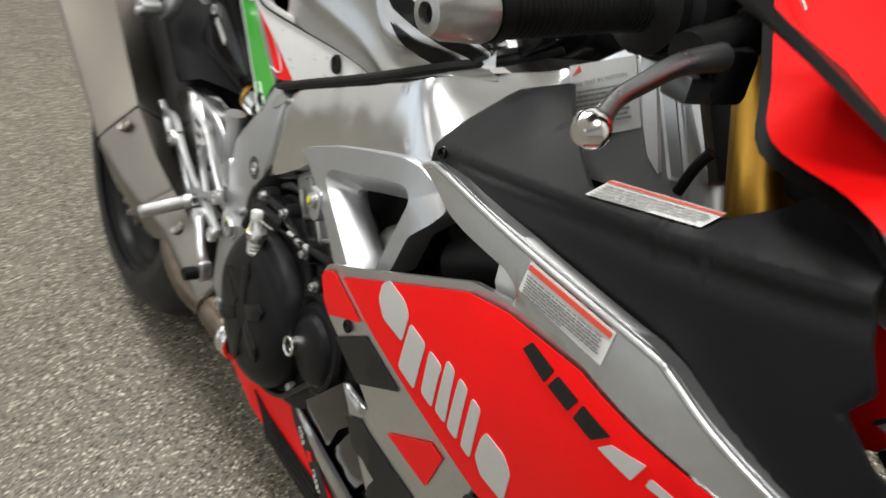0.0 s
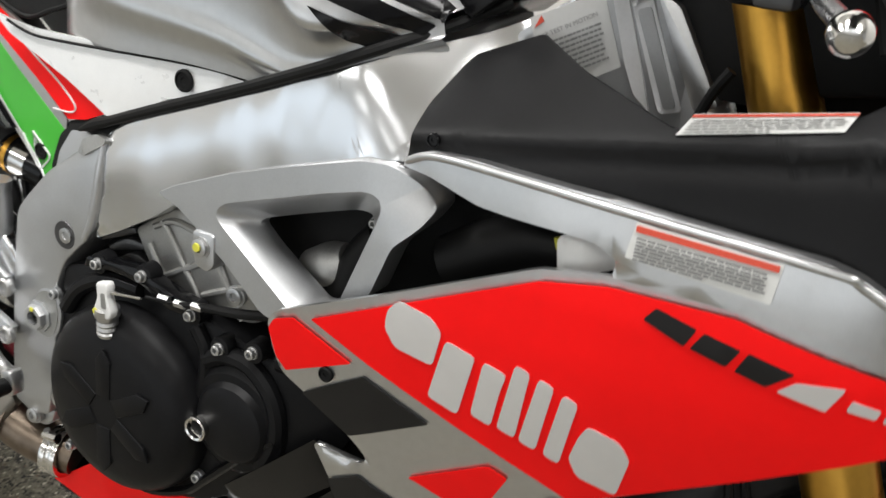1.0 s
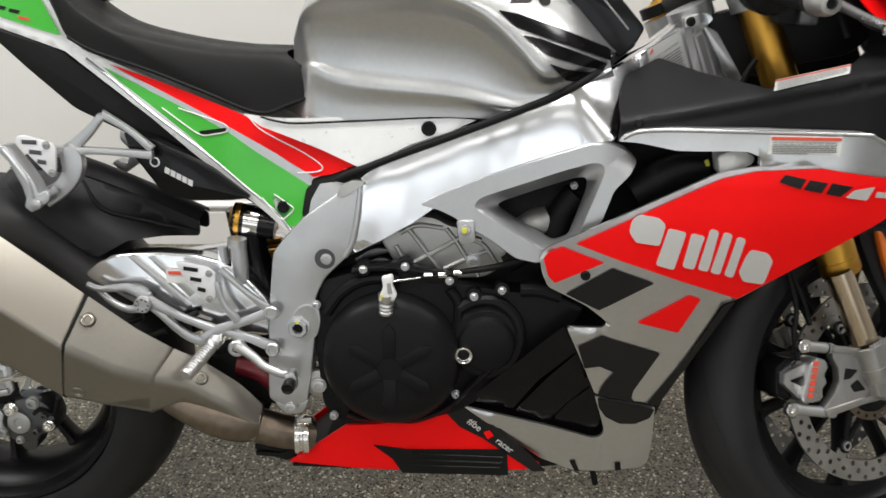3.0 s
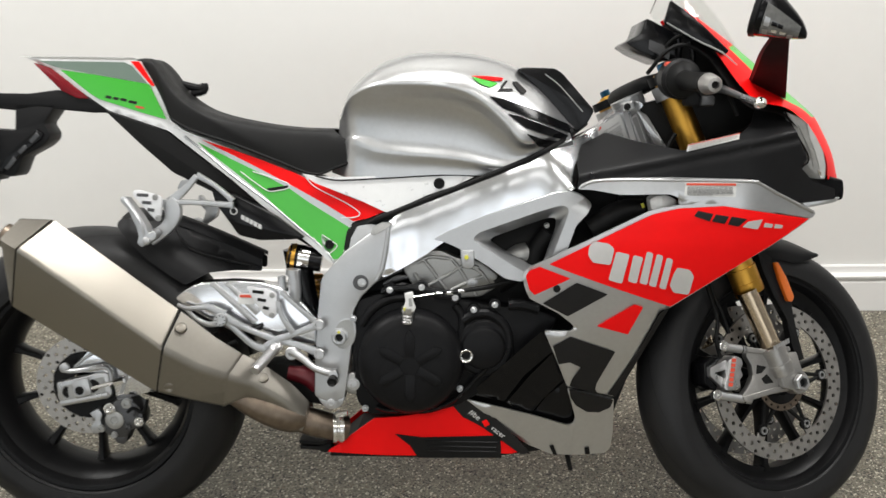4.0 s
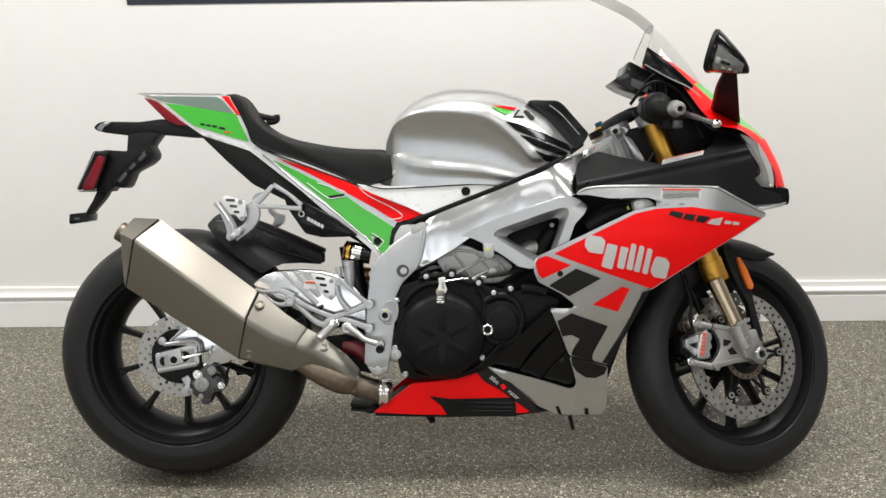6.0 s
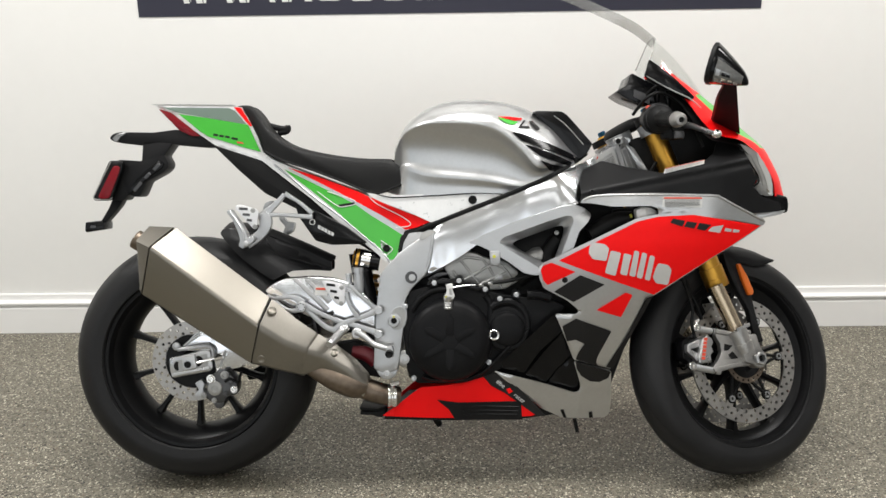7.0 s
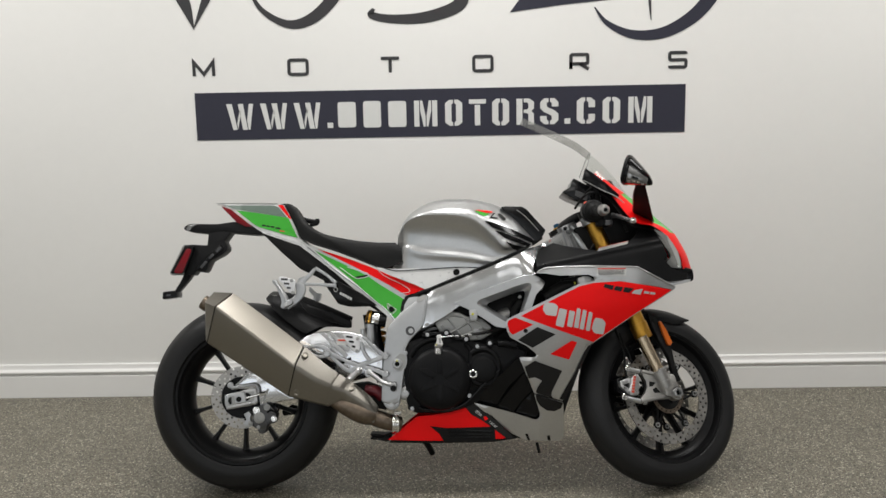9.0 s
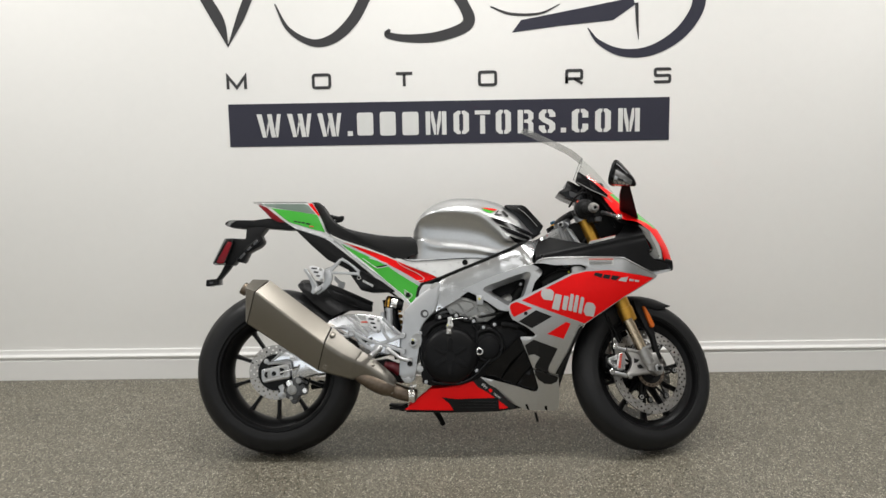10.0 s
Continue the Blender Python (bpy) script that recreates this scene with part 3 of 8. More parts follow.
def wheel(name, cx, cz, radius, half, depth, rim_half, phase, place, label):
    hub = part(name, place(lathe([(-0.045, 0.0), (-0.045, 0.034), (-0.03, 0.04), (0, 0.046), (0.03, 0.04), (0.045, 0.034), (0.045, 0.0)], (cx, 0, cz), (0, -1, 0), 32)), "rim_black", bike, label)
    part("tyre", place(tyre_mesh(cx, cz, radius, half, depth)), "rubber", hub, "black road tyre with curved rain grooves", 40)
    part("tread_groove", place(grooves_mesh(cx, cz, radius, half, depth, 22)), "inner_black", hub)
    part("rim", place(rim_mesh(cx, cz, rim_half)), "rim_black", hub, "satin black cast rim")
    for i in range(10):
        part("spoke", place(spoke_mesh(cx, cz, phase + i * math.pi / 5, 0.03, 0.188)), "rim_black", hub, "", 50)
    return hub


# wheels
front_wheel = wheel("front_wheel", *FRONT, 0.293, 0.060, 0.046, 0.047, radians(-94), turned, "black front wheel with ten thin spokes")
rear_wheel = wheel("rear_wheel", *REAR, 0.316, 0.098, 0.070, 0.080, radians(125), keep, "black rear wheel with ten thin spokes")
for s in (-1, 1):
    part("brake_disc", turned(perforated_ring(*FRONT, s * 0.058 if s < 0 else 0.053, 0.127, 0.160, 3, 60, 0.0042, 0.005)), "disc_steel", front_wheel, "drilled steel brake disc")
    part("disc_carrier", turned(lathe([(-0.004, 0.030), (0.004, 0.030), (0.004, 0.055), (-0.004, 0.055)], (FRONT[0], s * 0.056, FRONT[1]), (0, -1, 0), 32, closed=True)), "inner_black", front_wheel)
    for i in range(6):
        arms = []
        a = radians(4 + 60 * i)
        at_ = (FRONT[0] + 0.109 * math.cos(a), s * 0.056, FRONT[1] + 0.109 * math.sin(a))
        for lean in (-26, 14):
            foot_ = (FRONT[0] + 0.048 * math.cos(a + radians(lean)), s * 0.056, FRONT[1] + 0.048 * math.sin(a + radians(lean)))
            arms.append(tube([foot_, at_], [0.0050, 0.0040], 8, 1))
        arms.append(lathe([(-0.003, 0.0125), (0.003, 0.0125), (0.003, 0.004), (-0.003, 0.004)], at_, (0, -1, 0), 12, closed=True))
        part("carrier_arm", turned(merged(*arms)), "inner_black", front_wheel)
        tab = box(0.112, 0.132, s * 0.0555 - 0.0022, s * 0.0555 + 0.0022, -0.010, 0.010, 0.001)
        tab.transform(Matrix.Translation((FRONT[0], 0, FRONT[1])) @ Matrix.Rotation(-a, 4, "Y"))
        part("disc_tab", turned(tab), "disc_steel", front_wheel)
        part("disc_bobbin", turned(lathe([(-0.0065, 0.0045), (-0.0065, 0.008), (0.0065, 0.008), (0.0065, 0.0045)], at_, (0, -1, 0), 14, closed=True)), "machined", front_wheel, "small silver disc button")
part("sensor_ring", turned(perforated_ring(*FRONT, -0.064, 0.047, 0.060, 1, 40, 0.0030, 0.002)), "burnt", front_wheel)
part("brake_disc", perforated_ring(*REAR, -0.074, 0.068, 0.103, 3, 42, 0.0042, 0.005), "disc_steel", rear_wheel, "drilled steel rear brake disc")
part("disc_carrier", lathe([(-0.003, 0.03), (0.003, 0.03), (0.003, 0.070), (-0.003, 0.070)], (REAR[0], -0.071, REAR[1]), (0, -1, 0), 32, closed=True), "rim_black", rear_wheel)

# side fairing
FAIR = [(0.891, 0.557), (0.9, 0.569), (1.011, 0.621), (1.127, 0.677), (1.179, 0.687), (1.262, 0.69), (1.349, 0.675), (1.443, 0.656), (1.314, 0.581), (1.176, 0.487), (1.156, 0.48), (1.118, 0.392), (1.079, 0.297), (0.983, 0.325), (0.957, 0.39), (0.934, 0.444), (0.986, 0.443), (0.992, 0.451), (0.985, 0.459), (0.961, 0.479), (0.905, 0.509), (0.896, 0.53)]
LOWER = [(0.983, 0.322), (1.079, 0.294), (1.083, 0.212), (1.081, 0.175), (1.07, 0.163), (1.013, 0.165), (0.957, 0.168), (0.907, 0.192), (0.844, 0.244), (0.784, 0.296), (0.844, 0.28), (0.913, 0.261), (0.986, 0.237), (0.998, 0.24), (1.003, 0.253), (0.993, 0.289)]
fairing = part("side_fairing", sheet(rounded(FAIR, 0.006), side, 0.006, 0, 0.006, 0.014), "silver", bike, "silver and red painted side fairing with dark graphics", 60)
lower = part("lower_fairing", sheet(rounded(LOWER, 0.006), side, 0.006, 0, 0.004, 0.014), "silver", bike, "silver lower side fairing", 60)
part("side_fairing", sheet(rounded(FAIR, 0.006), side, 0.006, 0, 0.006, side=1), "red", bike, "red painted side fairing", 60)
part("lower_fairing", sheet(rounded(LOWER, 0.006), side, 0.006, 0, 0.004, side=1), "silver", bike, "silver lower side fairing", 60)


def decal(name, outline, w, mat, parent, label="", lift=0.0022, r=0.002):
    return part(name, sheet(rounded(outline, r, 2), w, 0.0010, lift, 0, 0.014), mat, parent, label, 60)


decal("red_field", [(0.941, 0.577), (1.011, 0.612), (1.13, 0.67), (1.179, 0.681), (1.262, 0.685), (1.349, 0.671), (1.435, 0.656), (1.314, 0.584), (1.174, 0.49), (1.079, 0.524), (0.986, 0.559)], side, "red", fairing, "bright red paint field")
decal("red_field", [(0.897, 0.554), (0.903, 0.564), (0.923, 0.572), (0.981, 0.549), (0.914, 0.517), (0.904, 0.528)], side, "red", fairing, "bright red paint field")
decal("dark_block", [(0.993, 0.541), (1.053, 0.517), (0.978, 0.474), (0.93, 0.5)], side, "graphite", fairing)
decal("red_block", [(1.105, 0.496), (1.122, 0.49), (1.096, 0.434), (1.035, 0.453)], side, "red", fairing)
decal("dark_hook", [(0.952, 0.412), (0.985, 0.432), (1.074, 0.398), (1.041, 0.331), (1.039, 0.317), (1.045, 0.307), (0.987, 0.327), (0.993, 0.344), (1.008, 0.367), (0.986, 0.378), (0.964, 0.374)], side, "graphite", fairing)
decal("dark_edge", [(1.156, 0.478), (1.172, 0.486), (1.082, 0.299), (1.065, 0.304), (1.118, 0.395)], side, "graphite", fairing)
decal("dark_arc", [(0.987, 0.321), (1.078, 0.291), (1.072, 0.274), (1.05, 0.264), (1.025, 0.267), (1.002, 0.283), (0.99, 0.302)], side, "graphite", lower)

# upper flank in silver and the black cockpit side
WING = [(0.995, 0.715), (1.002, 0.725), (1.021, 0.733), (1.064, 0.737), (1.166, 0.738), (1.305, 0.734), (1.326, 0.729), (1.362, 0.71), (1.407, 0.689), (1.451, 0.666), (1.443, 0.656), (1.349, 0.674), (1.262, 0.689), (1.179, 0.687)] + [(1.18, 0.7), (1.162, 0.707), (1.135, 0.707), (1.097, 0.706), (1.07, 0.706), (1.023, 0.714)]
upper = part("upper_flank", sheet(rounded(WING, 0.004), wing, 0.012, 0.004, 0.005, 0.022), "silver", bike, "silver upper side panel with a warning sticker", 60)
part("upper_flank", sheet(rounded(WING, 0.004), wing, 0.012, 0.004, 0.007, side=1), "silver", bike, "", 60)
part("flank_edge", tube([(x, -wing(x, z) - 0.0035, z - 0.0025) for x, z in [(1.001, 0.723), (1.021, 0.732), (1.064, 0.736), (1.166, 0.736), (1.305, 0.733), (1.326, 0.728), (1.362, 0.709), (1.407, 0.687), (1.442, 0.671)]], 0.0032, 8), "silver", upper, "", 60)
SHROUD = [(0.995, 0.712), (0.998, 0.737)] + [(0.997, 0.760), (1.008, 0.795), (1.058, 0.819), (1.110, 0.803)] + [(1.191, 0.786), (1.255, 0.8), (1.298, 0.815), (1.322, 0.833), (1.337, 0.858), (1.363, 0.873), (1.387, 0.865), (1.397, 0.832), (1.411, 0.797), (1.424, 0.769), (1.414, 0.752), (1.44, 0.726), (1.493, 0.71), (1.495, 0.69), (1.408, 0.686), (1.309, 0.727), (1.169, 0.728), (1.052, 0.729)]
cockpit_side = part("cockpit_side", sheet(rounded(SHROUD, 0.004), shroud, 0.004, 0, 0.004, 0.011), "matte_black", bike, "satin black cockpit side panel", 50)
part("cockpit_side", sheet(rounded(SHROUD, 0.004), shroud, 0.004, 0, 0.005, side=1), "matte_black", bike, "", 50)

# belly pan
def belly(x, z):
    return 0.100 - 0.10 * max(0.0, 0.30 - z) - 0.12 * max(0.0, 0.62 - x)


BELLY = [(0.499, 0.172), (0.534, 0.198), (0.571, 0.228), (0.599, 0.25), (0.652, 0.255), (0.693, 0.261), (0.728, 0.271), (0.759, 0.288), (0.792, 0.273), (0.844, 0.23), (0.907, 0.184), (0.879, 0.175), (0.789, 0.172), (0.679, 0.17), (0.567, 0.171)]
pan = part("belly_pan", sheet(rounded(BELLY, 0.004), belly, 0.006, 0, 0.006), "red", bike, "red painted belly pan with dark vents", 60)
part("belly_pan", sheet(rounded(BELLY, 0.004), belly, 0.006, 0, 0.006, side=1), "red", bike, "", 60)
decal("vent_slot", [(0.641, 0.219), (0.695, 0.212), (0.853, 0.216), (0.856, 0.167), (0.687, 0.167), (0.671, 0.194)], belly, "inner_black", pan, "dark vent cut into the belly pan", 0.002)
for run in ([(0.703, 0.204), (0.847, 0.201)], [(0.703, 0.193), (0.845, 0.19)], [(0.706, 0.182), (0.842, 0.181)]):
    part("vent_slat", tube([(x, -belly(x, z) - 0.0025, z) for x, z in run], 0.0016, 6, 1), "matte_black", pan)
decal("dark_stripe", [(0.758, 0.28), (0.772, 0.297), (0.788, 0.294), (0.841, 0.256), (0.892, 0.204), (0.915, 0.177), (0.895, 0.175), (0.866, 0.197), (0.814, 0.236), (0.778, 0.256)], belly, "graphite", pan, "", 0.002)
part("pan_floor", slab([(0.503, 0.162), (0.676, 0.159), (0.848, 0.162), (0.991, 0.182), (0.991, 0.211), (0.906, 0.211), (0.676, 0.211), (0.561, 0.211)], -0.07, 0.07, 0.006), "inner_black", bike)

# frame
POLISHED = [(0.634, 0.651), (0.648, 0.661), (0.666, 0.677), (0.695, 0.689), (0.71, 0.696), (0.777, 0.721), (0.844, 0.745), (0.91, 0.769), (0.964, 0.792), (1.013, 0.813), (1.053, 0.835), (1.091, 0.867), (1.121, 0.881), (1.138, 0.872), (1.101, 0.834), (1.053, 0.805), (1.013, 0.777), (1.001, 0.746), (0.994, 0.713), (0.955, 0.71), (0.896, 0.687), (0.817, 0.653), (0.75, 0.618), (0.709, 0.588), (0.66, 0.559), (0.621, 0.539)]
frame_beam = part("frame_beam", sheet(rounded(POLISHED, 0.008), beam, 0.03, 0, 0.006, 0.018), "polished", bike, "hand-polished aluminium frame beam", 60)
part("frame_beam", sheet(rounded(POLISHED, 0.008), beam, 0.03, 0, 0.007, 0.03, side=1), "polished", bike, "", 60)
PIVOT = [(0.551, 0.594), (0.62, 0.643), (0.633, 0.653), (0.633, 0.622), (0.627, 0.579), (0.618, 0.540), (0.597, 0.52), (0.578, 0.501), (0.562, 0.468), (0.559, 0.402), (0.549, 0.332), (0.543, 0.299), (0.515, 0.29), (0.483, 0.301), (0.485, 0.36), (0.492, 0.457), (0.502, 0.539), (0.517, 0.558)]
pivot_plate = part("pivot_plate", bent_slab(rounded(PIVOT, 0.008), lambda x, z: beam(x, z) + 0.002, 0.05, 0.006), "cast", bike, "silver cast swingarm pivot plate", 60)
part("pivot_plate", sheet(rounded(PIVOT, 0.008), beam, 0.05, 0.002, 0.010, side=1), "cast", bike, "", 60)


def brace(x, z):
    return beam(x, z) + 0.004


PLATE_OUT = [(0.722, 0.618), (0.748, 0.632), (0.821, 0.663), (0.89, 0.687), (0.955, 0.708), (0.982, 0.710), (1.006, 0.701), (1.024, 0.685), (1.015, 0.668), (0.993, 0.646), (0.977, 0.600), (0.952, 0.583), (0.909, 0.548), (0.891, 0.538), (0.859, 0.544), (0.829, 0.566), (0.809, 0.579), (0.785, 0.590), (0.774, 0.600), (0.748, 0.612)]
MOUTH = [(0.797, 0.617), (0.807, 0.631), (0.857, 0.649), (0.924, 0.673), (0.963, 0.685), (0.976, 0.683), (0.98, 0.673), (0.974, 0.655), (0.945, 0.577), (0.926, 0.558), (0.894, 0.557)]
WINDOW = [(0.831, 0.613), (0.837, 0.62), (0.887, 0.639), (0.941, 0.658), (0.955, 0.659), (0.959, 0.653), (0.958, 0.639), (0.935, 0.572), (0.914, 0.563), (0.889, 0.577), (0.852, 0.598)]


def funnel_plate(outline, mouth, window, w, depth, thick, count=120):
    """A cast plate with a window whose walls slope inwards from a wider mouth."""
    c = (sum(p[0] for p in window) / len(window), sum(p[1] for p in window) / len(window))
    a, b = ray_loop(mouth, c, count), ray_loop(window, c, count)
    bm = bmesh.new()

    def ring(poly, h):
        return [bm.verts.new((x, -(w(x, z) + h), z)) for x, z in poly]

    def joined(r, s):
        n = len(r)
        for k in range(n):
            bm.faces.new((r[k], r[(k + 1) % n], s[(k + 1) % n], s[k]))
    step = 0.0018
    toward = [(x + (c[0] - x) * 0.02, z + (c[1] - z) * 0.02) for x, z in a]
    lip, slope, low, back = ring(a, 0), ring(toward, -step), ring(b, -depth), ring(b, -depth - 0.012)
    joined(lip, slope)
    joined(slope, low)
    joined(low, back)
    rim = ring(outline, 0)
    edge = ring([(x + (x - c[0]) * 0.006, z + (z - c[1]) * 0.02) for x, z in outline], -0.0022)
    joined(rim, edge)
    joined(edge, ring([(x + (x - c[0]) * 0.006, z + (z - c[1]) * 0.02) for x, z in outline], -thick))
    loops = []
    for r in (rim, lip):
        loops += [bm.edges.get((r[k], r[(k + 1) % len(r)])) for k in range(len(r))]
    bmesh.ops.triangle_fill(bm, edges=loops, use_beauty=True, use_dissolve=False)
    bmesh.ops.recalc_face_normals(bm, faces=bm.faces)
    return bm


frame_brace = part("frame_brace", funnel_plate(rounded(PLATE_OUT, 0.006), rounded(MOUTH, 0.008), rounded(WINDOW, 0.006), brace, 0.026, 0.028), "cast", bike, "silver cast frame brace with a triangular window", 40)

# seat, tank, tail: control rows from the rear to the front
def mirrored(half):
    """Rows that run from the right edge to the middle, continued to the left edge."""
    return [list(r) + [(x, -y, z) for x, y, z in reversed(r[:-1])] for r in half]


TANK_FOOT = [(0.519, 0.743), (0.563, 0.733), (0.61, 0.734), (0.668, 0.738), (0.733, 0.741), (0.785, 0.74), (0.83, 0.739), (0.868, 0.746), (0.906, 0.761), (0.941, 0.776), (0.993, 0.797)]
TANK_LOW = [(0.534, 0.793), (0.568, 0.807), (0.615, 0.79), (0.669, 0.782), (0.733, 0.776), (0.785, 0.769), (0.828, 0.76), (0.865, 0.757), (0.903, 0.769), (0.938, 0.784), (0.989, 0.805)]
TANK_CREASE = [(0.537, 0.84), (0.564, 0.885), (0.614, 0.907), (0.672, 0.91), (0.732, 0.907), (0.782, 0.896), (0.822, 0.872), (0.858, 0.838), (0.89, 0.804), (0.927, 0.805), (0.985, 0.821)]
TANK_TOP = [(0.535, 0.857), (0.565, 0.912), (0.616, 0.954), (0.678, 0.975), (0.744, 0.978), (0.803, 0.973), (0.856, 0.96), (0.896, 0.942), (0.933, 0.92), (0.966, 0.885), (1.005, 0.837)]
FOOT_WIDE = [0.045, 0.085, 0.098, 0.104, 0.104, 0.102, 0.104, 0.11, 0.116, 0.112, 0.084]
CREASE_WIDE = [0.05, 0.105, 0.138, 0.152, 0.156, 0.152, 0.146, 0.146, 0.146, 0.128, 0.086]
tank_rows = []
for f, lo, cr, tp, wf, wc in zip(TANK_FOOT, TANK_LOW, TANK_CREASE, TANK_TOP, FOOT_WIDE, CREASE_WIDE):
    def between_(a, b, k):
        return (a[0] + (b[0] - a[0]) * k, a[1] + (b[1] - a[1]) * k)
    row = [(*f, wf), (*between_(f, lo, 0.55), wf + 0.002), (*lo, wf + 0.008)]
    for k, y in ((0.14, 0.06), (0.36, 0.10), (0.58, 0.22), (0.78, 0.48), (0.91, 0.80), (0.98, 0.97)):
        row.append((*between_(lo, cr, k), wf + 0.002 + (wc - wf - 0.002) * y))
    for k, y in ((0.06, 1.005), (0.22, 0.97), (0.44, 0.88), (0.66, 0.72), (0.84, 0.50), (0.95, 0.26)):
        row.append((*between_(cr, tp, k), wc * y))
    row.append((*tp, 0.0))
    tank_rows.append([(x, -y, z) for x, z, y in row])
tank = part("fuel_tank", skin(mirrored(tank_rows), 5, 3), "silver", bike, "silver painted fuel tank with black stripe graphics", 60)
part("pale_panel", sheet(rounded([(0.468, 0.744), (0.493, 0.74), (0.527, 0.737), (0.628, 0.739), (0.75, 0.745), (0.818, 0.743), (0.764, 0.719), (0.709, 0.701), (0.635, 0.666), (0.574, 0.695), (0.493, 0.726)], 0.004), cover, 0.004, 0.004, 0.004), "white_silver", bike, "pale silver panel under the tank", 60)
part("panel_seam", tube([(x, -cover(x, z) - 0.0055, z) for x, z in [(0.495, 0.74), (0.517, 0.734), (0.547, 0.731), (0.639, 0.735), (0.712, 0.739), (0.773, 0.74), (0.825, 0.735)]], 0.0016, 6), "inner_black", bike)
part("frame_seal", tube([(x, -beam(x, z) - 0.002, z) for x, z in [(0.594, 0.647), (0.618, 0.658), (0.642, 0.667), (0.674, 0.68), (0.72, 0.698), (0.772, 0.718), (0.823, 0.738), (0.874, 0.759), (0.912, 0.775), (0.951, 0.794), (0.987, 0.814), (1.021, 0.837)]], [0.002, 0.006] + [0.0052] * 10, 10, 3), "inner_black", bike, "black rubber seal above the frame")
# black sheet that puts the recess's shade in as colour
part("frame_gap_shade", sheet(rounded([(0.552, 0.630), (0.564, 0.648), (0.577, 0.654), (0.675, 0.684), (0.668, 0.670), (0.650, 0.655), (0.637, 0.643), (0.620, 0.632), (0.555, 0.585), (0.546, 0.596)], 0.003), beam, 0.02, -0.005, 0.003), "inner_black", bike, "black sheet for the shade in the gap behind the tail panel", 60)
part("beam_end", sheet(rounded([(0.574, 0.641), (0.600, 0.645), (0.622, 0.642), (0.612, 0.632), (0.556, 0.592), (0.561, 0.618)], 0.003), beam, 0.006, -0.001, 0.004), "cast", bike, "silver end of the frame beam", 60)
part("gap_casting", sheet(rounded([(0.605, 0.641), (0.624, 0.65), (0.641, 0.649), (0.639, 0.643), (0.609, 0.625), (0.6, 0.626)], 0.003), beam, 0.01, 0.0060, 0.003), "cast_dark", bike, "", 60)

SEAT_TOP = [(0.126, 0.965), (0.142, 0.969), (0.169, 0.967), (0.188, 0.95), (0.207, 0.92), (0.233, 0.891), (0.286, 0.862), (0.376, 0.841), (0.453, 0.831), (0.504, 0.829), (0.529, 0.828)]
SEAT_LOW = [(0.171, 0.922), (0.181, 0.9), (0.195, 0.876), (0.211, 0.848), (0.25, 0.828), (0.329, 0.802), (0.407, 0.772), (0.486, 0.742), (0.531, 0.754), (0.565, 0.768), (0.577, 0.786)]
seat_rows = []
for i, ((x, zt), (xb, zb)) in enumerate(zip(SEAT_TOP, SEAT_LOW)):
    wide = [0.02, 0.042, 0.056, 0.064, 0.070, 0.074, 0.078, 0.080, 0.080, 0.079, 0.074][i]
    seat_rows.append([(xb, -wide * 0.97, zb), (xb + (x - xb) * 0.45, -wide, zb + (zt - zb) * 0.48), (x - (x - xb) * 0.10, -wide * 0.93, zb + (zt - zb) * 0.86), (x, -wide * 0.80, zb + (zt - zb) * 0.97), (x, -wide * 0.45, zt), (x, 0, zt - 0.002)])
seat = part("seat", skin(mirrored(seat_rows), 4, 4), "seat", bike, "black vinyl rider seat", 60)
part("seat_piping", tube([r[0] for r in seat_rows[3:]], 0.0028, 8), "inner_black", seat)

TAIL = [(-0.086, 0.972), (0.014, 0.968), (0.129, 0.965), (0.149, 0.963), (0.177, 0.918), (0.201, 0.849), (0.226, 0.829), (0.271, 0.811), (0.38, 0.769), (0.491, 0.729), (0.635, 0.669), (0.593, 0.65), (0.559, 0.636), (0.533, 0.577), (0.52, 0.564), (0.489, 0.592), (0.378, 0.683), (0.323, 0.73), (0.197, 0.827), (0.076, 0.867), (0.038, 0.893), (0.009, 0.913), (-0.04, 0.952)]
tail_panel = part("tail_panel", sheet(rounded(TAIL, 0.003), tail, 0.004, 0, 0.005), "white_silver", bike, "silver tail and seat side panel with green and red graphics", 60)
part("tail_panel", sheet(rounded(TAIL, 0.003), tail, 0.004, 0, 0.005, side=1), "white_silver", bike, "", 60)
decal("grey_field", [(-0.061, 0.966), (0.014, 0.964), (0.115, 0.961), (0.13, 0.954), (0.16, 0.919), (0.013, 0.946), (-0.029, 0.954)], tail, "grey_green", tail_panel)
decal("green_field", [(-0.018, 0.948), (0.057, 0.937), (0.164, 0.918), (0.196, 0.849), (0.155, 0.86), (0.058, 0.89), (0.038, 0.903)], tail, "green", tail_panel, "bright green paint field")
decal("red_field", [(0.128, 0.963), (0.146, 0.962), (0.175, 0.915), (0.169, 0.914)], tail, "red", tail_panel, "bright red paint field")
decal("silver_band", [(0.264, 0.806), (0.324, 0.781), (0.386, 0.75), (0.449, 0.717), (0.511, 0.683), (0.562, 0.649), (0.56, 0.636), (0.523, 0.659), (0.479, 0.686), (0.439, 0.714), (0.386, 0.742), (0.323, 0.772)], tail, "silver", tail_panel, "", 0.0018)
decal("green_field", [(0.256, 0.805), (0.323, 0.772), (0.386, 0.742), (0.439, 0.714), (0.479, 0.686), (0.523, 0.659), (0.561, 0.635), (0.539, 0.576), (0.525, 0.574), (0.466, 0.627), (0.385, 0.702), (0.323, 0.752), (0.279, 0.785)], tail, "green", tail_panel, "bright green paint field")
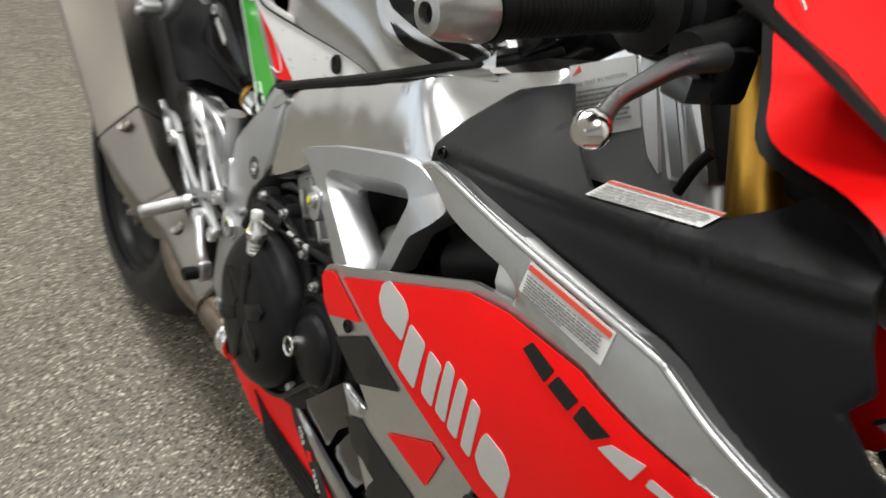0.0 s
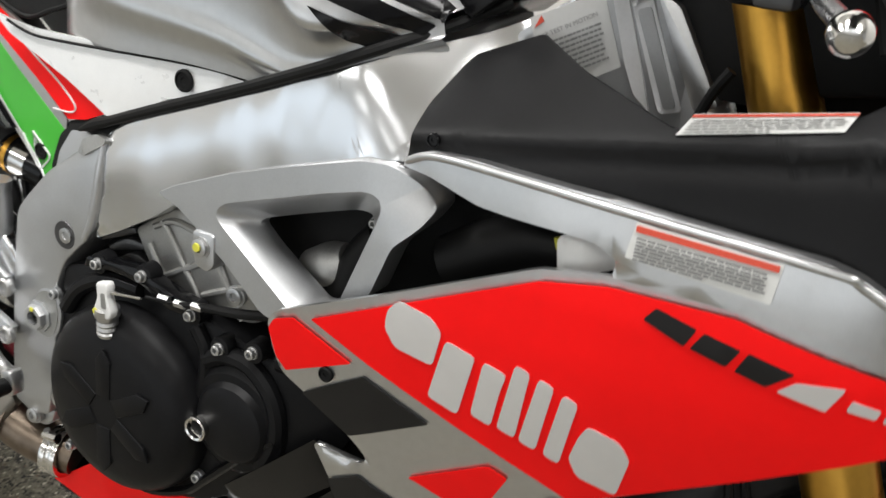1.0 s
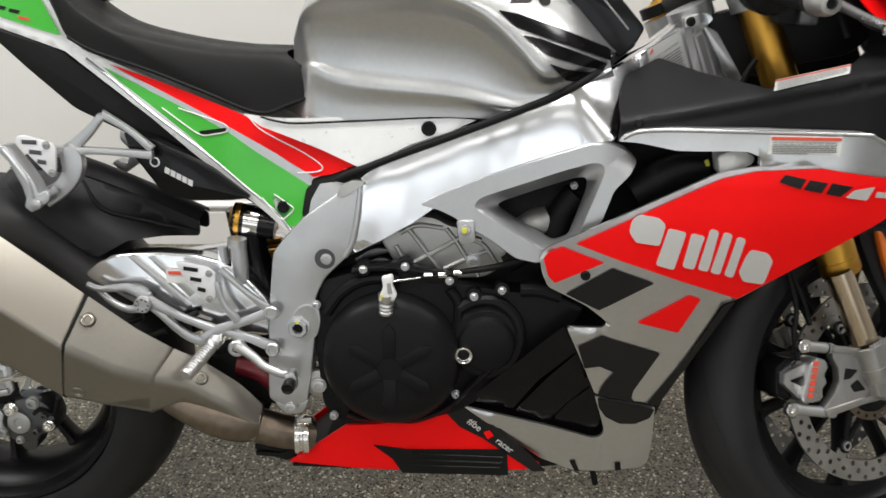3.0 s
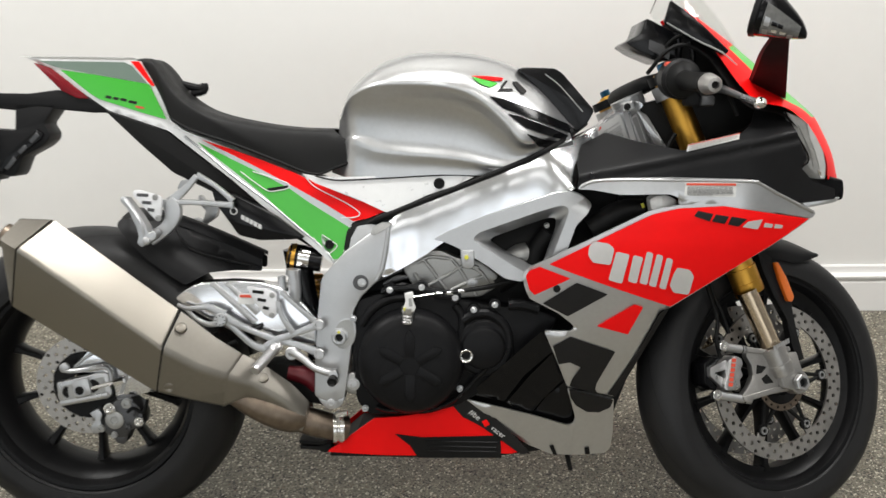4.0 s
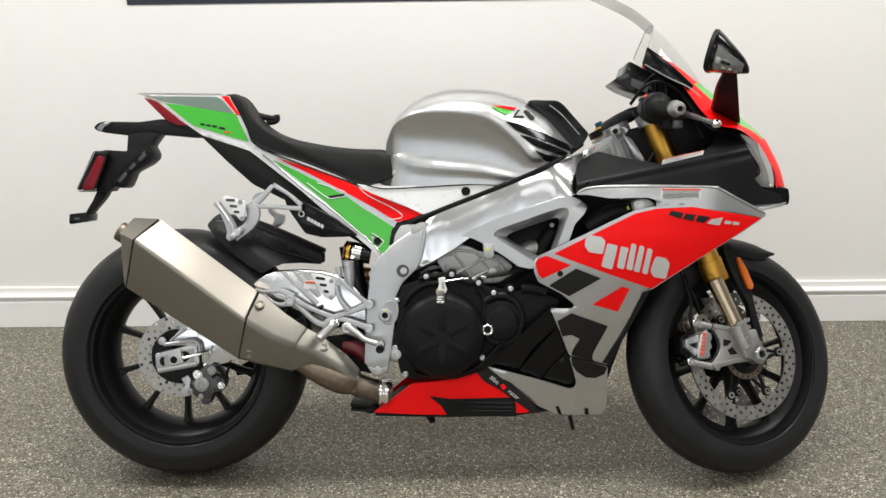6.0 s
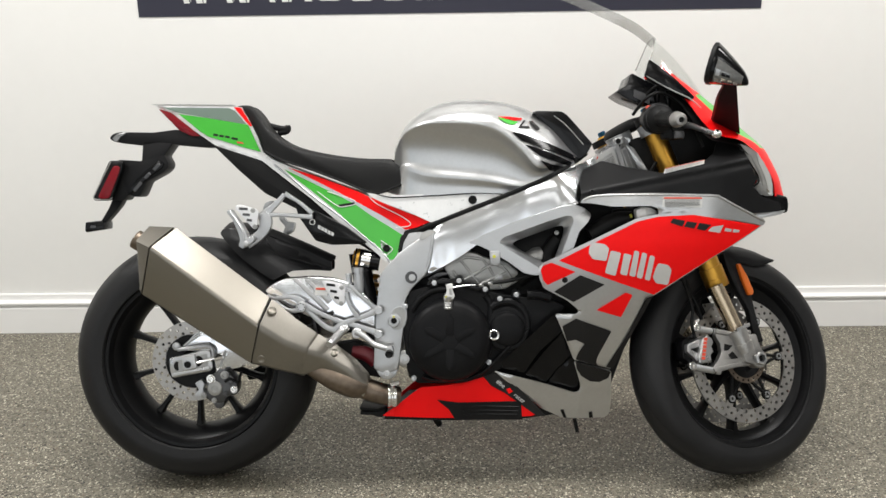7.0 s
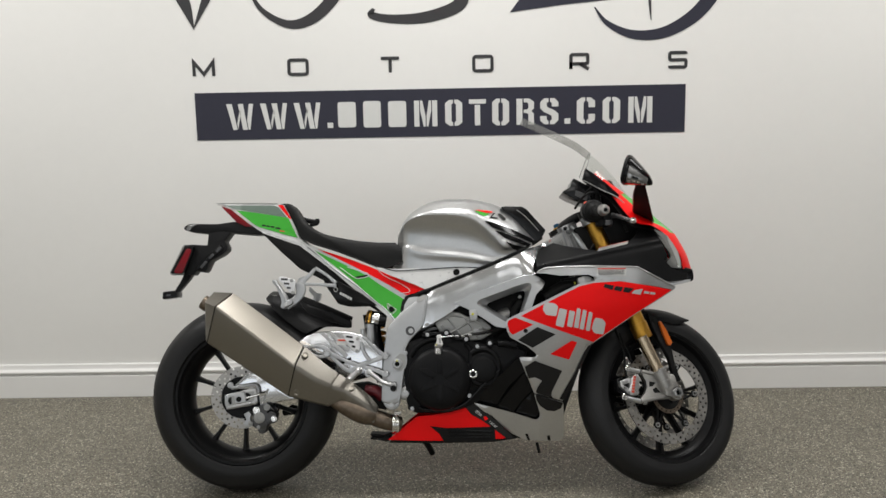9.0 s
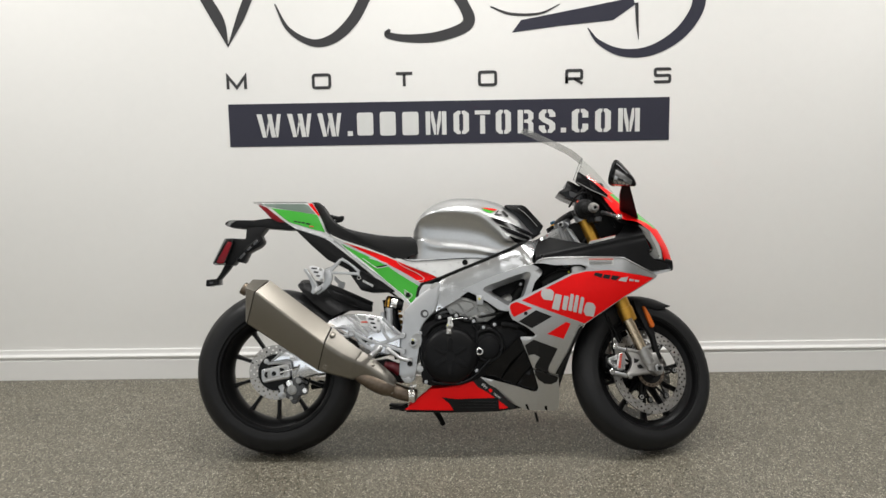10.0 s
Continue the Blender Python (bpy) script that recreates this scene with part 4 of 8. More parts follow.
decal("red_field", [(0.266, 0.809), (0.324, 0.791), (0.387, 0.769), (0.449, 0.745), (0.511, 0.717), (0.573, 0.692), (0.635, 0.673), (0.594, 0.656), (0.565, 0.65), (0.511, 0.683), (0.449, 0.717), (0.386, 0.75), (0.324, 0.781)], tail, "red", tail_panel, "bright red paint field")
part("panel_edge", tube([(x, -tail(x, z) - 0.0012, z) for x, z in [(0.231, 0.816), (0.275, 0.782), (0.322, 0.742), (0.402, 0.682), (0.455, 0.637), (0.505, 0.595), (0.528, 0.564)]], 0.0024, 8), "silver", tail_panel)
TAIL_TOP = [(-0.097, 0.975), (0.004, 0.973), (0.118, 0.97)]
rows = []
for (x, z), wd in zip(TAIL_TOP, (0.028, 0.045, 0.058)):
    rows.append([(x, -tail(x, z), z - 0.001), (x, -wd * 0.5, z + 0.001), (x, 0, z + 0.002)])
part("tail_top", skin(mirrored(rows), 4, 3), "silver", bike, "", 60)

# engine
ENGINE = [(0.57, 0.495), (0.613, 0.509), (0.695, 0.514), (0.776, 0.495), (0.851, 0.483), (0.912, 0.483), (0.966, 0.459), (0.932, 0.401), (0.851, 0.332), (0.776, 0.284), (0.707, 0.263), (0.59, 0.263), (0.566, 0.291), (0.558, 0.402)]
engine = part("engine", slab(rounded(ENGINE, 0.012), -0.105, 0.10, 0.006), "engine_black", bike, "black four-cylinder engine with a round clutch cover")
CLUTCH = [(0.676, 0.376)][0]
part("clutch_cover", lathe([(0, 0.106), (0.016, 0.104), (0.026, 0.098), (0.034, 0.088), (0.038, 0.074), (0.042, 0.05), (0.042, 0)], (CLUTCH[0], -0.105, CLUTCH[1]), (0, -1, 0), 56), "engine_black", engine, "matt black clutch cover with a cast star", 30)
PUMP = [(0.819, 0.403)][0]
part("pump_cover", lathe([(0, 0.060), (0.006, 0.058), (0.010, 0.052), (0.0105, 0.044), (0.017, 0.040), (0.020, 0.034), (0.020, 0)], (PUMP[0], -0.105, PUMP[1]), (0, -1, 0), 40), "engine_black", engine, "", 30)
HEAD = [(0.659, 0.557), (0.69, 0.578), (0.716, 0.594), (0.741, 0.591), (0.766, 0.578), (0.815, 0.571), (0.846, 0.545), (0.855, 0.524), (0.815, 0.499), (0.739, 0.494), (0.697, 0.5), (0.676, 0.528)]
part("cylinder_head", slab(rounded(HEAD, 0.008), -0.09, 0.09, 0.005), "cast_dark", engine, "grey cast cylinder head")
part("engine_core", slab(rounded([(0.569, 0.507), (0.556, 0.604), (0.632, 0.638), (0.846, 0.713), (0.996, 0.735), (1.08, 0.74), (1.13, 0.684), (1.202, 0.588), (1.136, 0.394), (1.069, 0.211), (0.93, 0.196), (0.79, 0.267), (0.566, 0.267)], 0.01), -0.062, 0.07, 0.006), "inner_black", engine)

# lower dark louvres
def louvre(x, z):
    return side(x, z) - 0.012


part("louvre", sheet(rounded([(0.931, 0.441), (0.956, 0.402), (0.898, 0.345), (0.861, 0.289), (0.79, 0.305), (0.85, 0.362)], 0.004), louvre, 0.004, 0.004, 0.005), "gloss_black", bike, "glossy black lower side louvre", 60)
part("louvre", sheet(rounded([(0.958, 0.399), (0.979, 0.339), (0.94, 0.295), (0.914, 0.259), (0.864, 0.283), (0.912, 0.347)], 0.004), louvre, 0.004, 0, 0.005), "gloss_black", bike, "", 60)
part("louvre", sheet(rounded([(0.981, 0.33), (1.001, 0.274), (1.002, 0.247), (0.988, 0.237), (0.92, 0.259), (0.947, 0.298)], 0.004), louvre, 0.004, -0.006, 0.005), "gloss_black", bike, "", 60)

# exhaust
def silencer(stations, bevel=0.006):
    """A faceted shell; each station gives the top, the ridge and the foot of its near side as (x, z), and their depths."""
    rows = []
    for top, ridge, low, yt, yr, yl in stations:
        mid = ((ridge[0] + low[0]) / 2, (ridge[1] + low[1]) / 2)
        rows.append([(top[0] - 0.018, yt + 0.045, top[1] - 0.030), (top[0], yt, top[1]), (ridge[0], yr, ridge[1]), (mid[0], (yr + yl) / 2, mid[1]), (low[0], yl, low[1]), (low[0], yl + 0.045, low[1] - 0.002), (mid[0], yl + 0.090, mid[1]), (ridge[0], yt + 0.075, ridge[1])])
    bm = bmesh.new()
    vs = [[bm.verts.new(q) for q in r] for r in rows]
    n = len(vs[0])
    for a, b in zip(vs, vs[1:]):
        for k in range(n):
            bm.faces.new((a[k], a[(k + 1) % n], b[(k + 1) % n], b[k]))
    bm.faces.new(vs[0][::-1])
    bm.faces.new(vs[-1])
    bmesh.ops.recalc_face_normals(bm, faces=bm.faces)
    if bevel:
        soft_edges = [e for e in bm.edges if len(e.link_faces) == 2 and 0.12 < e.calc_face_angle(0) < 1.3]
        bmesh.ops.bevel(bm, geom=soft_edges, offset=bevel, segments=4, affect="EDGES", profile=0.5, clamp_overlap=True)
    return bm


TAIL_CUT = ((0.007, 0.661), (-0.031, 0.618), (-0.07, 0.5), -0.156, -0.236, -0.19)
JOINT = ((0.237, 0.487), (0.217, 0.425), (0.186, 0.326), -0.157, -0.211, -0.165)
exhaust = part("exhaust", silencer([TAIL_CUT, JOINT], 0.007), "titanium", bike, "brushed titanium exhaust silencer with a blunt end", 30)
part("end_cap", silencer([((-0.056, 0.668), (-0.074, 0.633), (-0.081, 0.51), -0.16, -0.212, -0.176), ((0.002, 0.665), (-0.035, 0.619), (-0.073, 0.502), -0.156, -0.235, -0.189)], 0.006), "titanium_dark", exhaust, "dull titanium end cap", 30)
OUT = [(-0.096, 0.641)][0]
part("outlet", lathe([(-0.02, 0.0), (-0.02, 0.024), (0.000, 0.024), (0.003, 0.021), (0.000, 0.018), (-0.012, 0.017), (-0.012, 0)], (OUT[0], -0.150, OUT[1] - 0.006), (-0.82, -0.1, 0.55), 24), "burnt", exhaust, "round outlet pipe")
part("shield_seam", silencer([((0.236, 0.488), (0.216, 0.426), (0.185, 0.328), -0.1575, -0.2115, -0.1655), ((0.24, 0.484), (0.219, 0.422), (0.189, 0.325), -0.1575, -0.2115, -0.1655)], 0.004), "inner_black", exhaust)
CONE = [((0.24, 0.486), (0.218, 0.424), (0.188, 0.325), -0.158, -0.2118, -0.1658), ((0.302, 0.43), (0.277, 0.382), (0.251, 0.306), -0.145, -0.19, -0.155), ((0.352, 0.392), (0.33, 0.356), (0.311, 0.29), -0.13, -0.168, -0.145)]
part("front_cone", silencer(CONE, 0.012), "titanium_dark", exhaust, "dull titanium heat shield", 30)
part("cone_tip", silencer([((0.349, 0.394), (0.325, 0.358), (0.306, 0.29), -0.1298, -0.1678, -0.1448), ((0.392, 0.365), (0.373, 0.337), (0.357, 0.306), -0.116, -0.148, -0.135), ((0.439, 0.326), (0.427, 0.301), (0.415, 0.27), -0.105, -0.135, -0.125), ((0.475, 0.283), (0.469, 0.261), (0.457, 0.233), -0.098, -0.12, -0.118)], 0.010), "titanium_dark", exhaust, "", 30)
# the dark brown here includes the shade under the cone
part("shaded_cone_belly", tube([(x, y, z) for (x, z), y in zip([(0.312, 0.315), (0.375, 0.285), (0.427, 0.261), (0.461, 0.254)], (-0.118, -0.112, -0.100, -0.092))], [0.018, 0.031, 0.034, 0.028], 24), "burnt", exhaust)
part("collector_pipe", tube([(x, y, z) for (x, z), y in zip([(0.436, 0.258), (0.469, 0.244), (0.503, 0.232), (0.54, 0.223)], (-0.092, -0.088, -0.080, -0.066))], [0.027, 0.028, 0.0275, 0.026], 20), "burnt", exhaust, "heat-stained collector pipe")

# nose cowl: from the windscreen's foot down to the tip
NOSE_MID = [(1.216, 1.057), (1.313, 0.988), (1.397, 0.92), (1.431, 0.89), (1.462, 0.861), (1.477, 0.845), (1.487, 0.827), (1.513, 0.777), (1.53, 0.724)]
NOSE_EDGE = [(1.19, 1.043)] + [(1.252, 0.966)] + [(1.293, 0.906)] + [(1.321, 0.876)] + [(1.373, 0.865)] + [(1.404, 0.848)] + [(1.43, 0.828)] + [(1.471, 0.772)] + [(1.485, 0.727)]
NOSE_WIDE = (0.100, 0.114, 0.132, 0.150, 0.143, 0.131, 0.118, 0.095, 0.075)


def nose_point(i, q):
    """A place on the nose at station i: q from -1, the right edge, over the middle to 1."""
    (xm, zm), (xe, ze), wd = NOSE_MID[i], NOSE_EDGE[i], NOSE_WIDE[i]
    k = 1 - abs(q) ** 1.7
    return (xe + (xm - xe) * k, q * wd, ze + (zm - ze) * k)


nose = part("nose_cowl", skin([[nose_point(i, q) for q in (-1, -0.90, -0.77, -0.62)] for i in range(9)], 5, 4), "red", bike, "red nose cowl with a green centre stripe", 60)
part("nose_stripe", skin([[nose_point(i, q) for q in (-0.62, -0.3, 0.1, 0.4)] for i in range(1, 6)], 5, 4), "green", nose, "bright green centre stripe", 60)
part("nose_crown", skin([[nose_point(i, q) for q in (-0.62, -0.3, 0.1, 0.4)] for i in range(2)], 5, 4), "red", nose, "", 60)
part("nose_front", skin([[nose_point(i, q) for q in (-0.62, -0.3, 0.1, 0.4)] for i in range(5, 9)], 5, 4), "red", nose, "", 60)
part("nose_half", skin([[nose_point(i, q) for q in (0.4, 0.6, 0.8, 1)] for i in range(9)], 5, 4), "red", nose, "", 60)
part("nose_tip", slab(rounded([(1.452, 0.75), (1.488, 0.733), (1.518, 0.725), (1.521, 0.703), (1.519, 0.686), (1.46, 0.682), (1.412, 0.709)], 0.006), -0.07, 0.07, 0.012), "gloss_black", bike, "black nose tip between the headlights")
part("nose_chin", slab(rounded([(1.434, 0.685), (1.477, 0.688), (1.512, 0.692), (1.502, 0.682), (1.448, 0.671)], 0.003), -0.075, 0.075, 0.006), "silver", bike)
for s in (-1, 1):
    LAMP = [(1.38, 0.857), (1.421, 0.842), (1.447, 0.809), (1.465, 0.781), (1.474, 0.754), (1.477, 0.728), (1.46, 0.728), (1.415, 0.737), (1.429, 0.753), (1.438, 0.763), (1.432, 0.781), (1.417, 0.802), (1.399, 0.827)]
    lamp_body = part("headlight", sheet(rounded(LAMP, 0.004), lamp, 0.012, 0, 0.005, 0.02, side=s), "headlight", bike, "clear headlight lens")
    # opaque white strip that paints the lens's brighter outer zone
    part("lamp_bright_zone", sheet(rounded([(1.424, 0.836), (1.445, 0.809), (1.462, 0.781), (1.471, 0.754), (1.473, 0.731), (1.467, 0.73), (1.46, 0.753), (1.448, 0.781), (1.433, 0.808)], 0.003), lamp, 0.003, 0.003, 0.001, 0.02, side=s), "white_plastic", lamp_body, "white band painting the brighter outer edge of the lens")
    part("lamp_facet", sheet([(1.418, 0.738), (1.438, 0.755), (1.445, 0.748), (1.466, 0.731), (1.455, 0.73)], lamp, 0.003, 0.003, 0.001, 0.02, side=s), "cast_dark", lamp_body, "small faceted reflector")
    part("lamp_facet", sheet([(1.457, 0.747), (1.465, 0.741), (1.468, 0.731), (1.463, 0.733)], lamp, 0.003, 0.004, 0.001, 0.02, side=s), "chrome", lamp_body)
    part("lamp_seam", tube([(x, s * (lamp(x, z) + 0.001), z) for x, z in [(1.38, 0.857), (1.399, 0.827), (1.417, 0.802), (1.432, 0.781), (1.438, 0.763), (1.429, 0.753), (1.415, 0.737)]], 0.0016, 6), "inner_black", lamp_body)
    part("lamp_seam", tube([(x, s * (lamp(x, z) + 0.0035), z) for x, z in [(1.407, 0.832), (1.426, 0.802), (1.44, 0.775), (1.448, 0.753)]], 0.0009, 6), "cast_dark", lamp_body)
# inside of the cowl, black lip along the edge
part("cowl_lip", slab(rounded([(1.164, 1.062), (1.192, 1.043), (1.228, 1.014), (1.276, 0.969), (1.266, 0.961), (1.216, 0.984), (1.167, 1.01), (1.153, 1.023), (1.157, 1.035)], 0.004), -0.118, -0.106, 0.004), "gloss_black", nose, "glossy black lip under the windscreen")
part("lip_edge", tube([(x, -0.1185, z) for x, z in [(1.158, 1.021), (1.214, 0.989), (1.262, 0.966), (1.29, 0.943)]], [0.0012, 0.0016, 0.0016, 0.001], 6), "cast_dark", nose)
inner_rows = []
for (xm, zm), (xe, ze), wd in list(zip(NOSE_MID, NOSE_EDGE, NOSE_WIDE))[:7]:
    inner_rows.append([(xe - 0.01, -wd + 0.008, ze - 0.012), (xe - 0.01 + (xm - xe) * 0.45, -wd * 0.7, ze + (zm - ze) * 0.35 - 0.014), (xm - 0.02, 0, zm - 0.016), (xe - 0.01 + (xm - xe) * 0.45, wd * 0.7, ze + (zm - ze) * 0.35 - 0.014), (xe - 0.01, wd - 0.008, ze - 0.012)])
part("cowl_lining", skin(inner_rows, 4, 3), "inner_black", nose, "", 60)

# windscreen and the film that peels from it
SCREEN_MID = [(1.319, 0.974), (1.28, 1.032), (1.235, 1.087), (1.193, 1.128)]
SCREEN_EDGE = [(1.248, 0.984), (1.218, 1.01), (1.192, 1.034), (1.169, 1.06)]
rows = []
for (xm, zm), (xe, ze), wd in zip(SCREEN_MID, SCREEN_EDGE, (0.10, 0.112, 0.112, 0.10)):
    rows.append([(xe, -wd, ze), (xe * 0.45 + xm * 0.55, -wd * 0.78, ze * 0.45 + zm * 0.55), (xm - 0.004, -wd * 0.42, ze * 0.1 + zm * 0.9), (xm, 0, zm)])
windscreen = part("windscreen", skin(mirrored(rows), 4, 4, thick=0.003), "screen", bike, "clear curved plastic windscreen", 60)
windscreen.visible_shadow = False
rim_run = [(x, -y, z) for x, y, z in rows[-1][:-1]][::-1]
part("screen_rim", tube(list(rows[-1]) + rim_run, 0.0016, 6, 3), "frosted", windscreen, "pale cut edge of the windscreen")
part("screen_rim", tube([r[0] for r in rows], 0.0016, 6, 3), "frosted", windscreen)
FILM = [(1.186, -0.064, 1.108), (1.172, -0.064, 1.120), (1.137, -0.074, 1.144), (1.087, -0.085, 1.168), (1.030, -0.03, 1.208), (0.967, 0.06, 1.257)]
strip_rows = [[(x + 0.004, y - 0.003, z + 0.010), (x, y, z), (x - 0.006, y + 0.006, z - 0.011)] for x, y, z in FILM]
part("film_edge", skin(strip_rows, 4, 2, thick=0.0012), "frosted", windscreen, "frosted strip of peeling film", 60)

# mirror on the right, and its twin
MIRROR_RINGS = ((0.0, 0.94, 0.0), (0.003, 1.0, 0.0), (0.014, 0.97, 0.002), (0.034, 0.80, 0.010), (0.056, 0.60, 0.019), (0.078, 0.36, 0.028), (0.090, 0.14, 0.036), (0.092, 0.03, 0.038))


def mirror_parts(s):
    foot = [(1.32, 0.912), (1.387, 0.881)]
    neck = [(1.301, 0.981), (1.329, 0.978)]
    (ax_, az_), (bx_, bz_) = foot
    (cx_, cz_), (dx_, dz_) = neck
    rows = []
    for u in (0, 0.35, 0.7, 1):
        y = -0.100 - 0.175 * u
        xa, za = ax_ + (cx_ - ax_) * min(1, u * 1.35), az_ + (cz_ - az_) * u
        xb, zb = bx_ + (dx_ - bx_) * u, bz_ + (dz_ - bz_) * u
        t = 0.012
        rows.append([(xa, s * -(y - t), za), (xb, s * -(y - t * 0.6), zb), (xb + 0.002, s * -(y + t * 0.6), zb), (xa, s * -(y + t), za)])
    stalk = part("mirror", skin(rows, 4, 1, closed=True, caps=True), "matte_black", bike, "black wing mirror with a clear turn signal")
    lo, hi = [(1.261, 0.984), (1.286, 1.07)]
    middle = ((lo[0] + hi[0]) / 2, (lo[1] + hi[1]) / 2)

    def at(f, k, drop, t, out=0.0):
        """A place on the shell: f ahead of the glass, k of its size, t round it."""
        u = math.copysign(abs(math.cos(t)) ** 0.6, math.cos(t)) * 0.5 * k
        v = math.copysign(abs(math.sin(t)) ** 0.6, math.sin(t)) * (0.060 * k + out)
        return (middle[0] + (hi[0] - lo[0]) * u + f * 0.76 - v * 0.34, s * (0.285 + v * 0.94 + f * 0.4), middle[1] + (hi[1] - lo[1]) * u - drop - f * 0.12)
    part("mirror_shell", skin([[at(f, k, dr, 2 * math.pi * a / 16) for a in range(16)] for f, k, dr in MIRROR_RINGS], 2, 1, closed=True, caps=True), "gloss_black", stalk, "", 50)
    lens = part("turn_signal", skin([[at(f, k, dr, radians(84 + 88 * a / 6), 0.003) for a in range(7)] for f, k, dr in ((0.018, 0.94, 0.004), (0.036, 0.78, 0.011), (0.058, 0.58, 0.020), (0.080, 0.34, 0.029))], 3, 2), "signal_lens", stalk, "clear turn signal lens", 60)
    for f, k, dr, a0, a1, mat in ((0.021, 0.915, 0.0055, 96, 116, "cast"), (0.021, 0.915, 0.0055, 128, 150, "cast_dark"), (0.034, 0.80, 0.010, 100, 112, "gloss_black"), (0.044, 0.71, 0.014, 100, 112, "gloss_black"), (0.036, 0.78, 0.011, 122, 138, "chrome"), (0.050, 0.65, 0.017, 122, 138, "chrome"), (0.062, 0.54, 0.022, 128, 158, "cast")):
        part("lens_facet", skin([[at(f + e, k - 0.9 * e / 0.1, dr + 4.1 * e / 10, radians(a0 + (a1 - a0) * q / 3), 0.0042) for q in range(4)] for e in (0.0, 0.009)], 1, 1), mat, lens)
    part("mirror_rim", skin([[at(f, k, 0, 2 * math.pi * a / 16) for a in range(16)] for f, k in ((-0.004, 0.98), (-0.002, 1.05), (0.006, 1.05), (0.009, 1.0))], 1, 1, closed=True), "matte_black", stalk, "", 50)
    part("mirror_glass", skin([[at(-0.0045, k, 0, 2 * math.pi * a / 16) for a in range(16)] for k in (0.97, 0.01)], 1, 1, closed=True), "chrome", stalk, "mirror glass", 50)


mirror_parts(-1)
mirror_parts(1)

# fork: legs in the straight-ahead frame, turned with the bar
PERP = Vector((math.cos(RAKE), 0, math.sin(RAKE)))


def on_leg(s, lat, off=0.02):
    return Vector((FRONT[0], lat, FRONT[1])) - PERP * off + STEER_AXIS * s


def fork_turned(bm):
    """Turn with the bar; the outer tubes sit a little ahead of the wheel's line."""
    turned(bm)
    bm.transform(Matrix.Translation((0.010, 0.023, 0)))
    for v in bm.verts:
        v.co.x += 0.05 * (v.co.z - 0.50)
    return bm


fork = part("fork", turned(lathe([(-0.03, 0.024), (0.03, 0.024), (0.03, 0), (-0.03, 0)], on_leg(0.62, 0, 0.03), STEER_AXIS, 24)), "cast_dark", bike, "gold upside-down front fork")
for lat in (-0.108, 0.108):
    base = on_leg(0, lat)
    part("outer_tube", fork_turned(lathe([(0.205, 0.0), (0.205, 0.0285), (0.2065, 0.0295), (0.230, 0.0295), (0.2305, 0.0287), (0.2325, 0.0287), (0.233, 0.0295), (0.261, 0.0295), (0.2615, 0.0265), (0.40, 0.0265), (0.66, 0.0260), (0.682, 0.0260), (0.682, 0.0)], base, STEER_AXIS, 32)), "gold", fork, "gold anodised outer fork tube")
    part("inner_tube", turned(lathe([(0.05, 0.0205), (0.215, 0.0205)], base + Vector((0.004, 0.006, 0)), STEER_AXIS, 28)), "tube_gold", fork, "bronze-coloured polished inner tube")
    part("tube_cap", fork_turned(lathe([(0.68, 0.0), (0.68, 0.024), (0.690, 0.024), (0.692, 0.021), (0.692, 0.016), (0.696, 0.015), (0.696, 0.010), (0.700, 0.009), (0.700, 0)], base, STEER_AXIS, 24)), "gold", fork)
    part("adjuster", fork_turned(lathe([(0.695, 0.0105), (0.708, 0.0105), (0.710, 0.008), (0.710, 0)], base, STEER_AXIS, 8)), "blue", fork, "blue adjuster cap")
    part("tube_clamp", fork_turned(lathe([(0.640, 0.026), (0.640, 0.035), (0.668, 0.036), (0.668, 0.026)], base, STEER_AXIS, 24, closed=True)), "cast", fork)
    foot = [lathe([(0.030, 0.0), (0.030, 0.0225), (0.046, 0.0235), (0.0465, 0.0252), (0.054, 0.0252), (0.0545, 0.0235), (0.078, 0.0235), (0.0785, 0.0255), (0.090, 0.0255), (0.0915, 0.024), (0.0915, 0.0205)], base, STEER_AXIS, 28)]
    foot.append(slab(rounded([(1.378, 0.353), (1.411, 0.355), (1.42, 0.324), (1.427, 0.312), (1.403, 0.277), (1.373, 0.283), (1.365, 0.309)], 0.004), min(lat - 0.012, lat + 0.010), max(lat - 0.012, lat + 0.010), 0.004))
    foot.append(lathe([(-0.016, 0.0235), (0.010, 0.0235), (0.012, 0.0215), (0.012, 0.0)], (FRONT[0], lat, FRONT[1]), (0, -1 if lat < 0 else 1, 0), 28))
    part("fork_foot", turned(merged(*foot)), "fork_cast", fork, "cast fork foot with axle clamp")
    sy = -1 if lat < 0 else 1
    part("axle_nut", turned(lathe([(-0.010, 0.0175), (0.004, 0.0175), (0.006, 0.0155), (0.006, 0.0105), (-0.004, 0.0100)], (FRONT[0], lat + sy * 0.016, FRONT[1]), (0, sy, 0), 6)), "machined", fork, "hollow hexagonal axle nut", 20)
    part("axle_bore", turned(lathe([(-0.0045, 0.0), (-0.0045, 0.0104), (-0.0035, 0.0104), (-0.0035, 0.0)], (FRONT[0], lat + sy * 0.016, FRONT[1]), (0, sy, 0), 20)), "inner_black", fork)
    for k in range(7):
        part("maker_mark", turned(slab([(FRONT[0] - 0.070 + 0.0058 * k + u, FRONT[1] + 0.066 + 0.0022 * k + v) for u, v in ((0, 0), (0.0042, 0.0016), (0.0032, 0.0106), (-0.001, 0.009))], lat + sy * 0.0232, lat + sy * 0.0248, 0)), "cast", fork)
